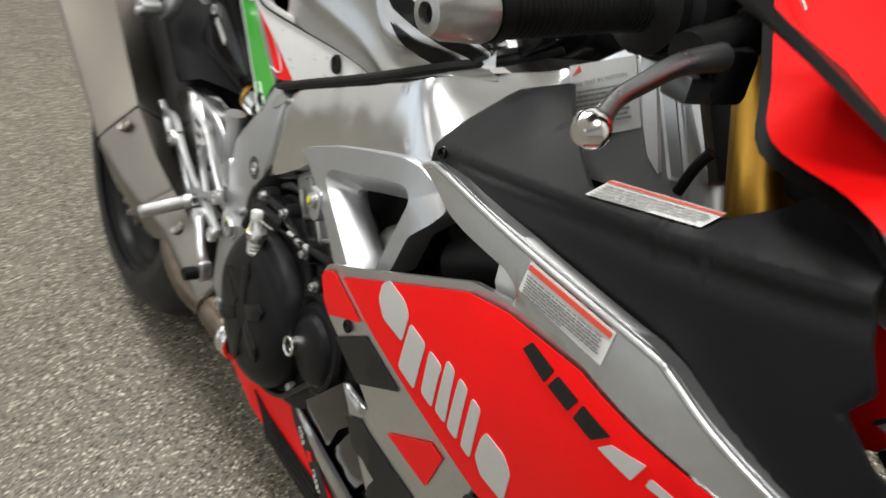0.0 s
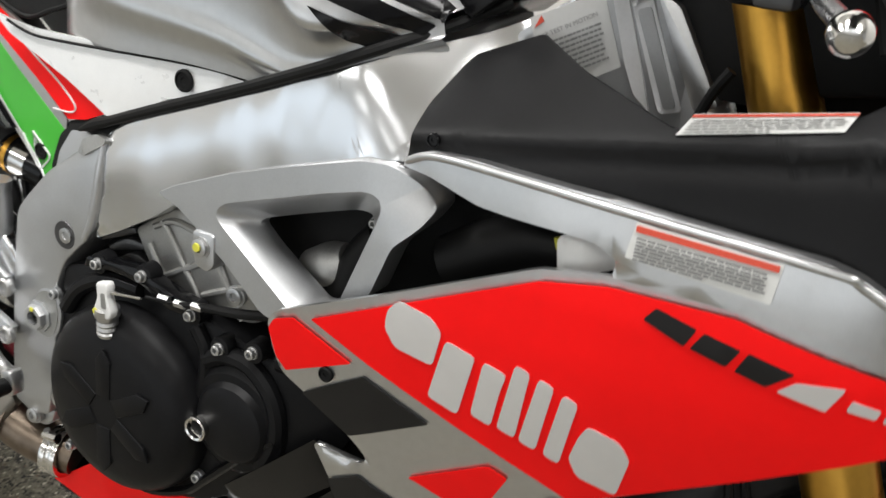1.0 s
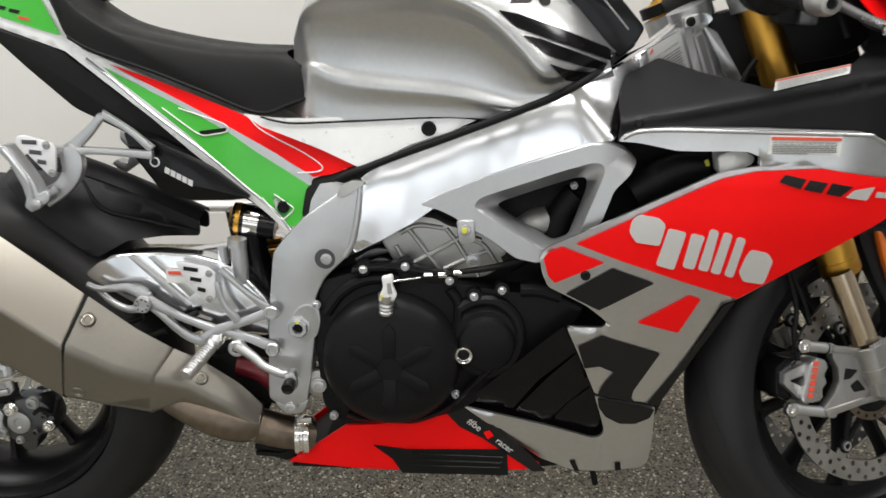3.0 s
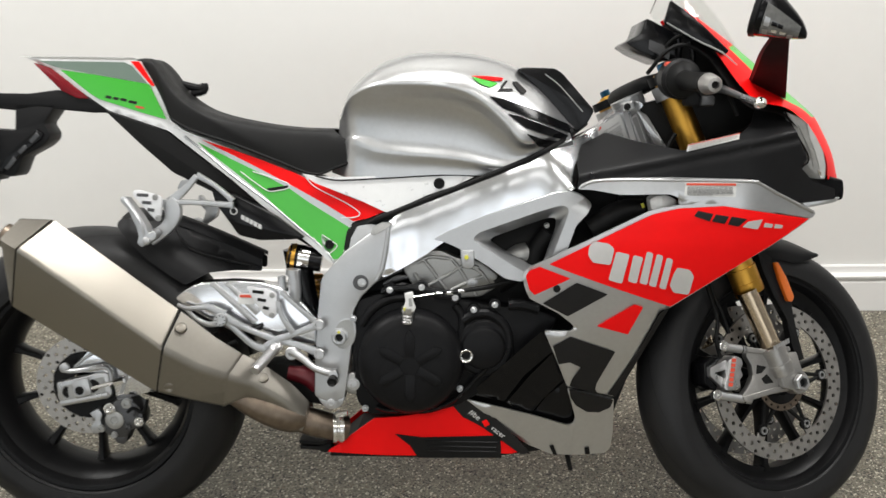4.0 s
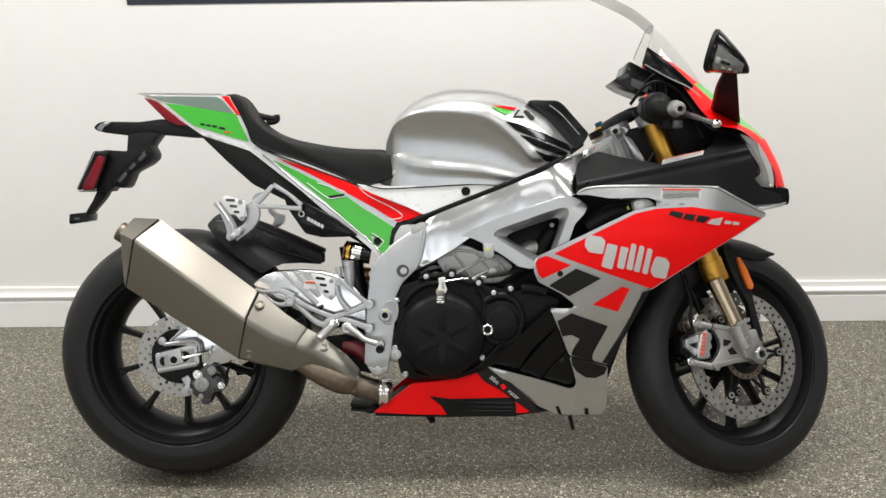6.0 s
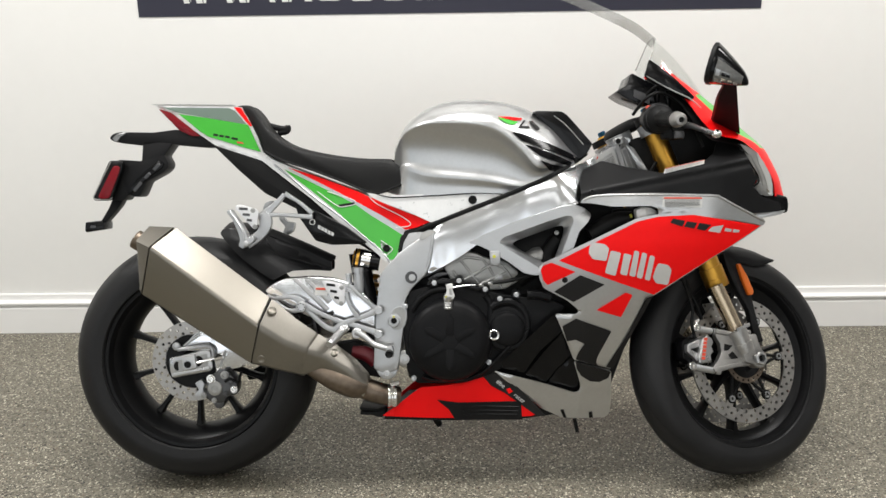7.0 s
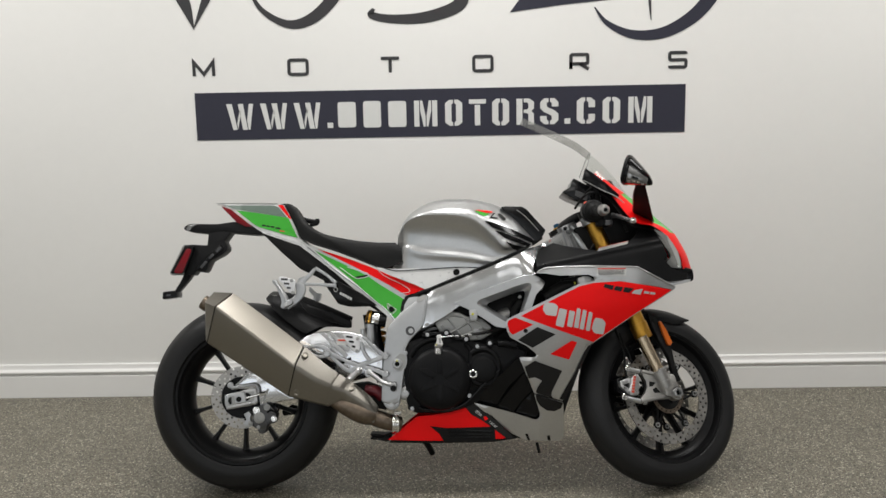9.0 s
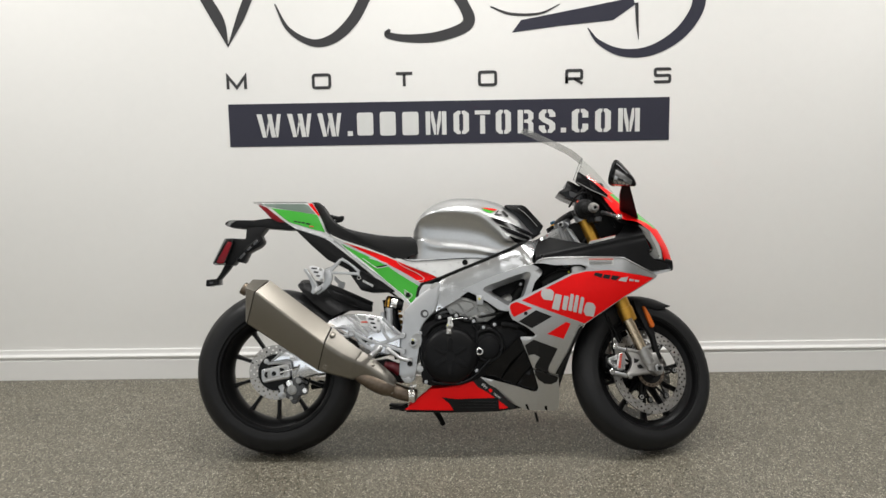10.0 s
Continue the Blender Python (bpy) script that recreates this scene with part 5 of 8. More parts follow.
part("upper_clamp", fork_turned(merged(*[lathe([(0.672, 0.026), (0.672, 0.036), (0.690, 0.036), (0.690, 0.026)], on_leg(0, lt), STEER_AXIS, 24, closed=True) for lt in (-0.108, 0.108)], tube([on_leg(0.681, -0.085), on_leg(0.684, -0.045, 0.035), on_leg(0.684, 0.045, 0.035), on_leg(0.681, 0.085)], [0.014, 0.018, 0.018, 0.014], 12))), "matte_black", fork, "black upper fork clamp")
part("lower_clamp", fork_turned(merged(*[lathe([(0.35, 0.027), (0.35, 0.036), (0.395, 0.036), (0.395, 0.027)], on_leg(0, lt), STEER_AXIS, 24, closed=True) for lt in (-0.108, 0.108)], tube([on_leg(0.372, -0.085), on_leg(0.372, 0, 0.035), on_leg(0.372, 0.085)], [0.02, 0.026, 0.02], 12))), "matte_black", fork, "black lower fork clamp")


def caliper(sy):
    """Radial brake caliper with its forked mount, beside a front disc."""
    def block(pts, y0, y1, bev=0.003, r=0.003):
        return slab(rounded(pts, r), sy * y0, sy * y1, bev)

    def rod(pts, radii, y, seg=14):
        return tube([(x, sy * y, z) for x, z in pts], radii, seg, 1)
    cal = part("brake_caliper", turned(merged(
        block([(1.254, 0.344), (1.269, 0.353), (1.285, 0.347), (1.289, 0.335), (1.282, 0.325), (1.287, 0.313), (1.278, 0.303), (1.28, 0.291), (1.271, 0.284), (1.246, 0.285), (1.24, 0.297), (1.249, 0.321)], 0.072, 0.108, 0.005),
        block([(1.217, 0.331), (1.257, 0.345), (1.264, 0.338), (1.258, 0.327), (1.225, 0.32), (1.254, 0.305), (1.252, 0.292), (1.243, 0.29), (1.216, 0.314)], 0.066, 0.098, 0.003))), "machined", fork, "silver four-piston radial brake caliper")
    part("caliper_back", turned(block([(1.211, 0.338), (1.23, 0.352), (1.247, 0.349), (1.247, 0.342), (1.228, 0.332), (1.227, 0.31), (1.243, 0.295), (1.233, 0.285), (1.211, 0.298)], 0.040, 0.086, 0.004)), "gloss_black", cal)
    part("brake_pad", turned(block([(1.233, 0.349), (1.299, 0.355), (1.308, 0.32), (1.293, 0.281), (1.231, 0.285), (1.245, 0.317)], 0.036, 0.070)), "inner_black", cal)
    for k in range(6):
        x, z = 1.2485 + 0.0022 * k, 0.2935 + 0.0094 * k
        part("maker_mark", turned(slab([(x, z), (x + 0.0095, z - 0.001), (x + 0.0112, z + 0.006), (x + 0.0017, z + 0.007)], sy * 0.1082, sy * 0.1090, 0)), "label_red", cal, "small red maker mark")
    for pts in ([(1.243, 0.372), (1.302, 0.362)], [(1.221, 0.278), (1.306, 0.263)]):
        (x0, z0), (x1, z1) = pts
        part("mount_sleeve", turned(rod(pts, [0.0085, 0.0085], 0.098)), "cast", cal)
        part("sleeve_joint", turned(rod([(x0 * 0.2 + x1 * 0.8, z0 * 0.2 + z1 * 0.8), (x0 * 0.16 + x1 * 0.84, z0 * 0.16 + z1 * 0.84)], [0.0092, 0.0092], 0.098)), "inner_black", cal)
        part("bolt_head", turned(lathe([(-0.004, 0.0105), (0.004, 0.0105), (0.005, 0.008), (0.005, 0.005), (0.001, 0.0045), (0.001, 0)], (x0, sy * 0.106, z0), (0, sy, 0), 16)), "chrome", cal)
    part("caliper_mount", turned(merged(
        block([(1.299, 0.367), (1.359, 0.358), (1.383, 0.359), (1.381, 0.317), (1.377, 0.303), (1.413, 0.295), (1.416, 0.278), (1.352, 0.272), (1.283, 0.259), (1.282, 0.273), (1.3, 0.291), (1.311, 0.311), (1.309, 0.332), (1.298, 0.349)], 0.090, 0.106, 0.003, 0.003),
        block([(1.296, 0.369), (1.36, 0.359), (1.401, 0.366), (1.403, 0.357), (1.361, 0.349), (1.296, 0.358)], 0.100, 0.111, 0.003, 0.002),
        block([(1.281, 0.271), (1.402, 0.292), (1.417, 0.282), (1.352, 0.274), (1.285, 0.261)], 0.100, 0.111, 0.003, 0.002))), "fork_cast", cal, "forked cast caliper mount")
    for opening in ([(1.321, 0.332), (1.345, 0.327), (1.331, 0.315), (1.318, 0.314)], [(1.33, 0.304), (1.344, 0.313), (1.36, 0.295), (1.338, 0.293)]):
        part("mount_recess", turned(block(opening, 0.1040, 0.1064, 0.0, 0.002)), "inner_black", cal)
    part("brake_line", turned(tube([(x, -sy * -y, z) for (x, z), y in zip([(1.247, 0.347), (1.244, 0.384), (1.253, 0.421), (1.242, 0.465), (1.233, 0.509)], (0.09, 0.085, 0.08, 0.08, 0.07))], 0.0042, 8)), "hose", cal)
    part("brake_line", turned(tube([(x, sy * 0.07, z) for x, z in [(1.286, 0.396), (1.274, 0.434), (1.258, 0.466), (1.249, 0.498)]], 0.0042, 8)), "hose", cal)


caliper(-1)
caliper(1)

# front mudguard
rows = []
for a in (66, 76, 86, 96, 106, 114):
    t = radians(a)
    r = 0.304
    w1 = 0.066
    row = []
    end = 0.25 if a in (66, 114) else 1.0
    for q, dr in ((-1.0, -0.012 - 0.040 * end), (-1.0, -0.012 - 0.018 * end), (-0.72, -0.010), (0, 0.006), (0.72, -0.010), (1.0, -0.012 - 0.018 * end), (1.0, -0.012 - 0.040 * end)):
        row.append((FRONT[0] + (r + dr) * math.cos(t), q * w1, FRONT[1] + (r + dr) * math.sin(t)))
    rows.append(row)
guard = part("front_mudguard", turned(skin(rows, 4, 3, thick=0.003)), "matte_black", bike, "satin black front mudguard", 50)
for sy in (-1, 1):
    part("fork_guard", turned(slab(rounded([(1.349, 0.566), (1.385, 0.547), (1.391, 0.508), (1.427, 0.454), (1.437, 0.392), (1.451, 0.338), (1.434, 0.334), (1.422, 0.367), (1.414, 0.418), (1.384, 0.47), (1.361, 0.521)], 0.004), sy * 0.076, sy * 0.094, 0.004)), "matte_black", guard)
    part("reflector", turned(slab(rounded([(1.385, 0.537), (1.393, 0.538), (1.412, 0.507), (1.429, 0.465), (1.422, 0.455), (1.412, 0.457), (1.397, 0.495)], 0.004), sy * 0.092, sy * 0.103, 0.002)), "orange_lens", guard, "orange side reflector")

# handlebar, grip, lever
GI = (1.187, 0.917)
GRIP = [(GI[0], -0.13, GI[1]), ((GI[0] + 1.197) / 2, -0.20, (GI[1] + 0.905) / 2), (1.197, -0.272, 0.905)]
bar = part("handlebar", tube([(GI[0] - 0.02, -0.03, GI[1] + 0.005), (GI[0] - 0.005, -0.08, GI[1] + 0.004), GRIP[0]], [0.014, 0.014, 0.012], 14), "matte_black", bike, "black clip-on handlebar with a rubber grip")
d = (Vector(GRIP[2]) - Vector(GRIP[0])).normalized()
L = (Vector(GRIP[2]) - Vector(GRIP[0])).length
prof = [(0.0, 0.0), (0.0, 0.030), (0.004, 0.034), (0.010, 0.033), (0.016, 0.0185)]
for k in range(26):
    s_ = 0.018 + k * (L - 0.03) / 26
    prof += [(s_, 0.0172), (s_ + 0.0022, 0.0172), (s_ + 0.0026, 0.0164), (s_ + 0.0044, 0.0164)]
prof += [(L - 0.008, 0.0185), (L, 0.0185), (L, 0.0)]
part("grip", lathe(prof, GRIP[0], d, 28), "hose", bar, "ribbed black rubber grip")
part("bar_end", lathe([(L + 0.001, 0.0175), (L + 0.005, 0.0185), (L + 0.030, 0.0155), (L + 0.040, 0.0120), (L + 0.041, 0.0065), (L + 0.034, 0.006), (L + 0.034, 0)], GRIP[0], d, 28), "fork_cast", bar, "grey aluminium bar-end weight")
part("bar_end_bore", lathe([(L + 0.0345, 0.0), (L + 0.0345, 0.0066), (L + 0.0355, 0.0066), (L + 0.0355, 0.0)], GRIP[0], d, 16), "inner_black", bar)
part("throttle_housing", lathe([(-0.045, 0.0), (-0.045, 0.032), (-0.038, 0.038), (-0.006, 0.038), (0.0, 0.032), (0.0, 0.0)], GRIP[0], d, 24), "matte_black", bar)
part("stop_switch", box(1.157, 1.173, -0.125, -0.105, 0.936, 0.950, 0.003), "label_red", bar, "small red stop switch")
part("cable_stop", box(1.221, 1.246, -0.14, -0.11, 0.868, 0.887, 0.004), "dark_lever", bar)
part("switch_box", box(GI[0] + 0.01, GI[0] + 0.06, -0.125, -0.08, GI[1] - 0.05, GI[1] - 0.01, 0.008), "matte_black", bar)
part("master_cylinder", tube([(GI[0] + 0.03, -0.06, GI[1] - 0.005), (GI[0] + 0.045, -0.135, GI[1] - 0.02)], [0.017, 0.015], 14, 1), "inner_black", bar)
LV = [(1.274, 0.881)] + [(1.265, 0.888)] + [(1.255, 0.897)] + [(1.25, 0.902)]
part("lever", tube([(LV[3][0], -0.125, LV[3][1]), (LV[2][0], -0.166, LV[2][1]), (LV[1][0], -0.203, LV[1][1]), (LV[0][0], -0.230, LV[0][1]), (1.292, -0.257, 0.872)], [0.009, 0.0072, 0.0060, 0.0056, 0.0062], 12), "lever_grey", bar, "grey brake lever with a ball end")
part("lever_ball", lathe([(-0.011, 0.0), (-0.0095, 0.006), (-0.004, 0.0105), (0.0, 0.0112), (0.004, 0.0105), (0.0095, 0.006), (0.011, 0.0)], (1.2915, -0.259, 0.8715), (0.1, -1, -0.3), 24), "chrome", bar)

# instruments and cockpit
dash = part("instrument_panel", slab(rounded([(1.091, 0.988), (1.098, 0.994), (1.118, 1.004), (1.128, 1.034), (1.138, 1.03), (1.182, 1.006), (1.189, 0.96), (1.163, 0.953), (1.116, 0.972)], 0.005), -0.075, 0.075, 0.006), "gloss_black", bike, "black digital instrument panel")
part("display_side", slab(rounded([(1.135, 0.994), (1.175, 0.978), (1.173, 0.956), (1.134, 0.976)], 0.002), -0.0770, -0.0745, 0.0), "dark_lever", dash)
part("panel_stay", tube([(x, -0.06, z) for x, z in [(1.188, 1.007), (1.195, 0.984), (1.193, 0.946)]], [0.006, 0.006, 0.008], 10), "gloss_black", dash)
part("panel_stay", tube([(x, -0.07, z) for x, z in [(1.212, 0.99), (1.22, 0.964), (1.218, 0.945)]], [0.005, 0.006, 0.007], 10), "gloss_black", dash)
part("head_shroud", slab(rounded([(1.133, 0.872), (1.175, 0.883), (1.252, 0.786), (1.177, 0.787), (1.15, 0.817)], 0.006), 0.0, 0.04, 0.004), "inner_black", bike)
part("cockpit_tray", slab(rounded([(1.194, 1.014), (1.264, 1), (1.319, 0.944), (1.39, 0.868), (1.335, 0.82), (1.253, 0.804), (1.21, 0.89)], 0.01), -0.02, 0.10, 0.01), "inner_black", bike)
part("wiring", tube([(1.13, -0.09, 0.93), (1.16, -0.12, 0.97), (1.20, -0.11, 0.98), (1.25, -0.10, 0.95), (1.28, -0.09, 0.90), (1.30, -0.10, 0.85)], 0.004, 8), "hose", bike)
part("wiring", tube([(1.15, -0.06, 0.96), (1.19, -0.09, 1.0), (1.24, -0.09, 0.98), (1.30, -0.09, 0.93)], 0.004, 8), "hose", bike)

# swingarm and rear axle
ARM = [(0.202, 0.495), (0.23, 0.517), (0.258, 0.53), (0.324, 0.534), (0.379, 0.53), (0.421, 0.519), (0.464, 0.486), (0.488, 0.455), (0.488, 0.4), (0.432, 0.405), (0.378, 0.428), (0.322, 0.428), (0.268, 0.456), (0.22, 0.484)]
swingarm = part("swingarm", slab(rounded(ARM, 0.01), -0.092, -0.058, 0.010, 3), "polished", bike, "polished aluminium swingarm")
part("swingarm_rib", slab(rounded([(0.278, 0.528), (0.289, 0.531), (0.373, 0.453), (0.362, 0.445)], 0.003), -0.0965, -0.091, 0.002), "machined", swingarm)
part("swingarm_rib", slab(rounded([(0.309, 0.528), (0.32, 0.528), (0.379, 0.473), (0.368, 0.464)], 0.003), -0.0965, -0.091, 0.002), "machined", swingarm)
part("sticker", slab([(0.336, 0.509), (0.369, 0.509), (0.368, 0.487), (0.335, 0.487)], -0.0975, -0.0968, 0), "white_label", swingarm, "small white warning sticker")
part("sticker_band", slab([(0.339, 0.506), (0.366, 0.506), (0.366, 0.5), (0.339, 0.501)], -0.0985, -0.0977, 0), "label_red", swingarm)
part("arm_beam", slab(rounded([(-0.021, 0.342), (-0.002, 0.36), (0.029, 0.392), (0.065, 0.4), (0.208, 0.315), (0.161, 0.309), (0.08, 0.287), (0.071, 0.346), (-0.005, 0.346)], 0.006), -0.090, -0.06, 0.005), "polished", swingarm, "polished swingarm end plate", 40)
part("arm_window", slab(rounded([(0.093, 0.303), (0.108, 0.344), (0.102, 0.347), (0.085, 0.303)], 0.002), -0.0912, -0.0895, 0), "cast_dark", swingarm)
part("arm_fold", tube([(x, -0.091, z) for x, z in [(-0.002, 0.358), (0.017, 0.374), (0.038, 0.388)]], 0.003, 8), "machined", swingarm)
part("arm_beam", slab(rounded([(-0.031, 0.328), (0.05, 0.364), (0.234, 0.472), (0.478, 0.515), (0.477, 0.385), (0.172, 0.295), (0.005, 0.269)], 0.008), 0.07, 0.10, 0.008), "polished", swingarm)
block = part("axle_block", slab(rounded([(-0.039, 0.327), (0.051, 0.348), (0.067, 0.346), (0.073, 0.302), (0.065, 0.294), (-0.03, 0.277), (-0.038, 0.294)], 0.004), -0.098, -0.08, 0.004), "machined", swingarm, "machined axle block with chain adjuster")
part("axle_slot", slab(rounded([(-0.027, 0.32), (0.059, 0.34), (0.061, 0.308), (-0.024, 0.289)], 0.004), -0.0995, -0.0975, 0.0), "cast_dark", block)
# thin black bars put in as the shadow at both ends of the slot
for run, r in (([(-0.017, 0.319), (-0.021, 0.308), (-0.016, 0.297)], [0.003, 0.006, 0.003]), ([(0.033, 0.333), (0.042, 0.322), (0.035, 0.308)], [0.003, 0.008, 0.003])):
    part("slot_shadow_gap", flat_bar(run, r, -0.0999, 0.0010), "inner_black", block)
part("axle_carrier", slab(rounded([(-0.006, 0.331), (0.028, 0.339), (0.034, 0.304), (-0.0, 0.296)], 0.003), -0.105, -0.098, 0.002), "machined", block)
AX = [(0.011, 0.313)][0]
part("axle_bore", lathe([(0, 0.0120), (0.002, 0.0120), (0.002, 0.0092), (-0.002, 0.0088), (-0.002, 0.0)], (AX[0], -0.105, AX[1]), (0, -1, 0), 24), "cast", block)
part("axle_hole", lathe([(0.0, 0.0088), (0.0008, 0.0088), (0.0008, 0.0)], (AX[0], -0.1058, AX[1]), (0, -1, 0), 20), "inner_black", block)
part("adjuster_bolt", tube([(x, -0.103, z) for x, z in [(0.035, 0.317), (0.081, 0.329)]], [0.004, 0.004], 10, 1), "chrome", block)
part("adjuster_nut", tube([(x, -0.103, z) for x, z in [(0.081, 0.328), (0.101, 0.333)]], [0.0075, 0.006], 6, 1), "chrome", block)
part("block_rail", flat_bar([(-0.032, 0.284), (0.066, 0.304)], [0.0045, 0.0045], -0.1005, 0.005), "machined", block)
part("sensor_cable", tube([(x, -0.102, z) for x, z in [(-0.021, 0.356), (-0.007, 0.352), (0.032, 0.357), (0.06, 0.361), (0.073, 0.354), (0.076, 0.333)]], 0.0048, 8), "cast", swingarm)
part("sensor_end", lathe([(0, 0.010), (0.006, 0.010), (0.008, 0.007), (0.008, 0.0)], (*(lambda p: (p[0], -0.098, p[1]))([(-0.018, 0.359)][0]),), (0, -1, 0), 14), "cast", swingarm)
rear_caliper = part("rear_brake_caliper", merged(
    slab(rounded([(0.06, 0.278), (0.079, 0.292), (0.111, 0.294), (0.13, 0.278), (0.137, 0.256), (0.131, 0.234), (0.109, 0.229), (0.1, 0.213), (0.071, 0.213), (0.052, 0.226)], 0.006), -0.104, -0.055, 0.006),
    slab(rounded([(0.071, 0.213), (0.103, 0.221), (0.097, 0.204), (0.092, 0.198), (0.078, 0.2)], 0.003), -0.098, -0.06, 0.003)), "dark_lever", bike, "dark grey rear brake caliper with bright screws")
CP = [(0.079, 0.252)][0]
part("piston_cap", lathe([(0, 0.0185), (0.004, 0.0185), (0.006, 0.015), (0.006, 0.008), (0.004, 0.0065), (0.004, 0.0)], (CP[0], -0.104, CP[1]), (0, -1, 0), 24), "cast_dark", rear_caliper)
for (x, z), r, m in zip([(0.05, 0.234), (0.076, 0.221), (0.104, 0.236), (0.121, 0.264), (0.104, 0.286)], (0.0065, 0.0055, 0.006, 0.0055, 0.0085), ("cast_dark", "cast_dark", "dark_lever", "dark_lever", "cast_dark")):
    part("bolt", bolt(x, z, -0.104, r, 0.006), m, rear_caliper)
for (x, z), r in zip([(0.07, 0.276), (0.128, 0.249)], (0.0095, 0.0075)):
    part("bright_bolt", bolt(x, z, -0.106, r, 0.010), "chrome", rear_caliper)
part("caliper_hose", tube([(x, -0.108, z) for x, z in [(0.106, 0.269), (0.118, 0.277), (0.137, 0.269), (0.144, 0.283), (0.148, 0.296)]], 0.0035, 8), "hose", rear_caliper)
part("caliper_bracket", slab(rounded([(0.025, 0.263), (0.042, 0.273), (0.051, 0.261), (0.046, 0.247), (0.053, 0.225), (0.031, 0.22), (0.024, 0.233), (0.035, 0.247)], 0.003), -0.098, -0.078, 0.003), "cast", rear_caliper)
part("chain_guard", slab(rounded([(0.121, 0.257), (0.157, 0.278), (0.186, 0.269), (0.197, 0.254), (0.17, 0.246), (0.127, 0.24)], 0.004), 0.05, 0.07, 0.003), "inner_black", swingarm)

# rear mudguard over the tyre
def hug(x, z):
    """Half width of the rear mudguard: steep flank, rounding over to its ridge."""
    ridge = 0.690 - 0.55 * max(0.0, x - 0.12) - 0.10 * abs(x - 0.12)
    return max(0.03, 0.094 - 1.1 * soft(z - ridge + 0.055, 0.03))


HUG = [(0.093, 0.644), (0.101, 0.656), (0.141, 0.653), (0.197, 0.64), (0.277, 0.608), (0.37, 0.566), (0.369, 0.541), (0.319, 0.547), (0.274, 0.547), (0.23, 0.525), (0.201, 0.543), (0.154, 0.578), (0.12, 0.613)]
hugger = part("rear_mudguard", sheet(rounded(HUG, 0.006), hug, 0.004, 0, 0.004, 0.02), "matte_black", bike, "satin black rear tyre hugger", 50)
part("rear_mudguard", sheet(rounded(HUG, 0.006), hug, 0.004, 0, 0.004, 0.02, side=1), "matte_black", bike, "", 50)
ridge_rows = []
for x, z in HUG[1:6]:
    h = hug(x, z)
    ridge_rows.append([(x, -h, z), (x + 0.004, -h * 0.5, z + 0.010), (x + 0.005, 0, z + 0.014), (x + 0.004, h * 0.5, z + 0.010), (x, h, z)])
part("guard_top", skin(ridge_rows, 4, 3), "matte_black", hugger, "", 60)
part("guard_fold", tube([(x, -hug(x, z) - 0.001, z) for x, z in [(0.2, 0.633), (0.233, 0.593), (0.292, 0.571), (0.366, 0.55)]], [0.002, 0.004, 0.004, 0.002], 8), "matte_black", hugger)

# underseat: black subframe, control unit, rear shock
under = part("subframe", slab(rounded([(0.074, 0.867), (0.195, 0.825), (0.317, 0.729), (0.483, 0.588), (0.441, 0.614), (0.371, 0.642), (0.323, 0.684), (0.26, 0.716), (0.204, 0.744), (0.142, 0.8)], 0.006), -0.05, 0.06, 0.008), "inner_black", bike, "black under-seat subframe")
ecu = part("control_unit", slab(rounded([(0.288, 0.716), (0.332, 0.703), (0.415, 0.658), (0.469, 0.617), (0.438, 0.614), (0.38, 0.613), (0.339, 0.623), (0.32, 0.651), (0.296, 0.686)], 0.006), -0.088, -0.02, 0.006), "gloss_black", bike, "black brake control unit with a white maker mark")
for k in range(5):
    x, z = 0.3460 + 0.0082 * k, 0.6640 + -0.0044 * k
    part("maker_mark", slab([(x, z), (x + 0.0068, z - 0.0034), (x + 0.0052, z - 0.0118), (x - 0.0016, z - 0.0084)], -0.0895, -0.0882, 0), "plate_film", ecu, "small white maker mark")
MK = (0.331, 0.671)
part("maker_ring", lathe([(0, 0.0075), (0.001, 0.0075), (0.001, 0.0055), (0, 0.0055)], (MK[0], -0.0882, MK[1]), (0, -1, 0), 20, closed=True), "white_plastic", ecu)
shock = part("rear_shock", tube([(x, -0.03, z) for x, z in [(0.444, 0.588), (0.451, 0.518), (0.467, 0.447), (0.48, 0.361)]], [0.03, 0.026, 0.024, 0.02], 20), "gloss_black", bike, "rear shock absorber with a yellow spring")
SR = [(0.432, 0.579), (0.496, 0.567)]
part("reservoir", tube([(SR[0][0], -0.055, SR[0][1]), (SR[1][0], -0.050, SR[1][1])], [0.024, 0.024], 20, 1), "gloss_black", shock, "black gas reservoir")
part("reservoir_band", lathe([(0.018, 0.0245), (0.040, 0.0245)], (SR[0][0], -0.055, SR[0][1]), (SR[1][0] - SR[0][0], 0.005, SR[1][1] - SR[0][1]), 24), "chrome", shock)
part("reservoir_cap", lathe([(-0.004, 0.0), (-0.004, 0.016), (0.002, 0.0235), (0.010, 0.025), (0.012, 0.0242)], (SR[0][0], -0.055, SR[0][1]), (SR[1][0] - SR[0][0], 0.005, SR[1][1] - SR[0][1]), 24), "gold", shock)
coil = []
C0, C1 = [(0.454, 0.546), (0.483, 0.39)]
for k in range(60):
    u = k / 59
    a = u * 2 * math.pi * 7
    coil.append((C0[0] + (C1[0] - C0[0]) * u + 0.026 * math.cos(a), 0.01 + 0.026 * math.sin(a), C0[1] + (C1[1] - C0[1]) * u))
part("spring", tube(coil, 0.006, 8, 2), "gold", shock, "gold coil spring")
part("linkage", tube([(x, -0.06, z) for x, z in [(0.424, 0.338), (0.462, 0.33), (0.483, 0.307)]], [0.016, 0.02, 0.016], 14), "dark_red", bike, "dark red suspension linkage")
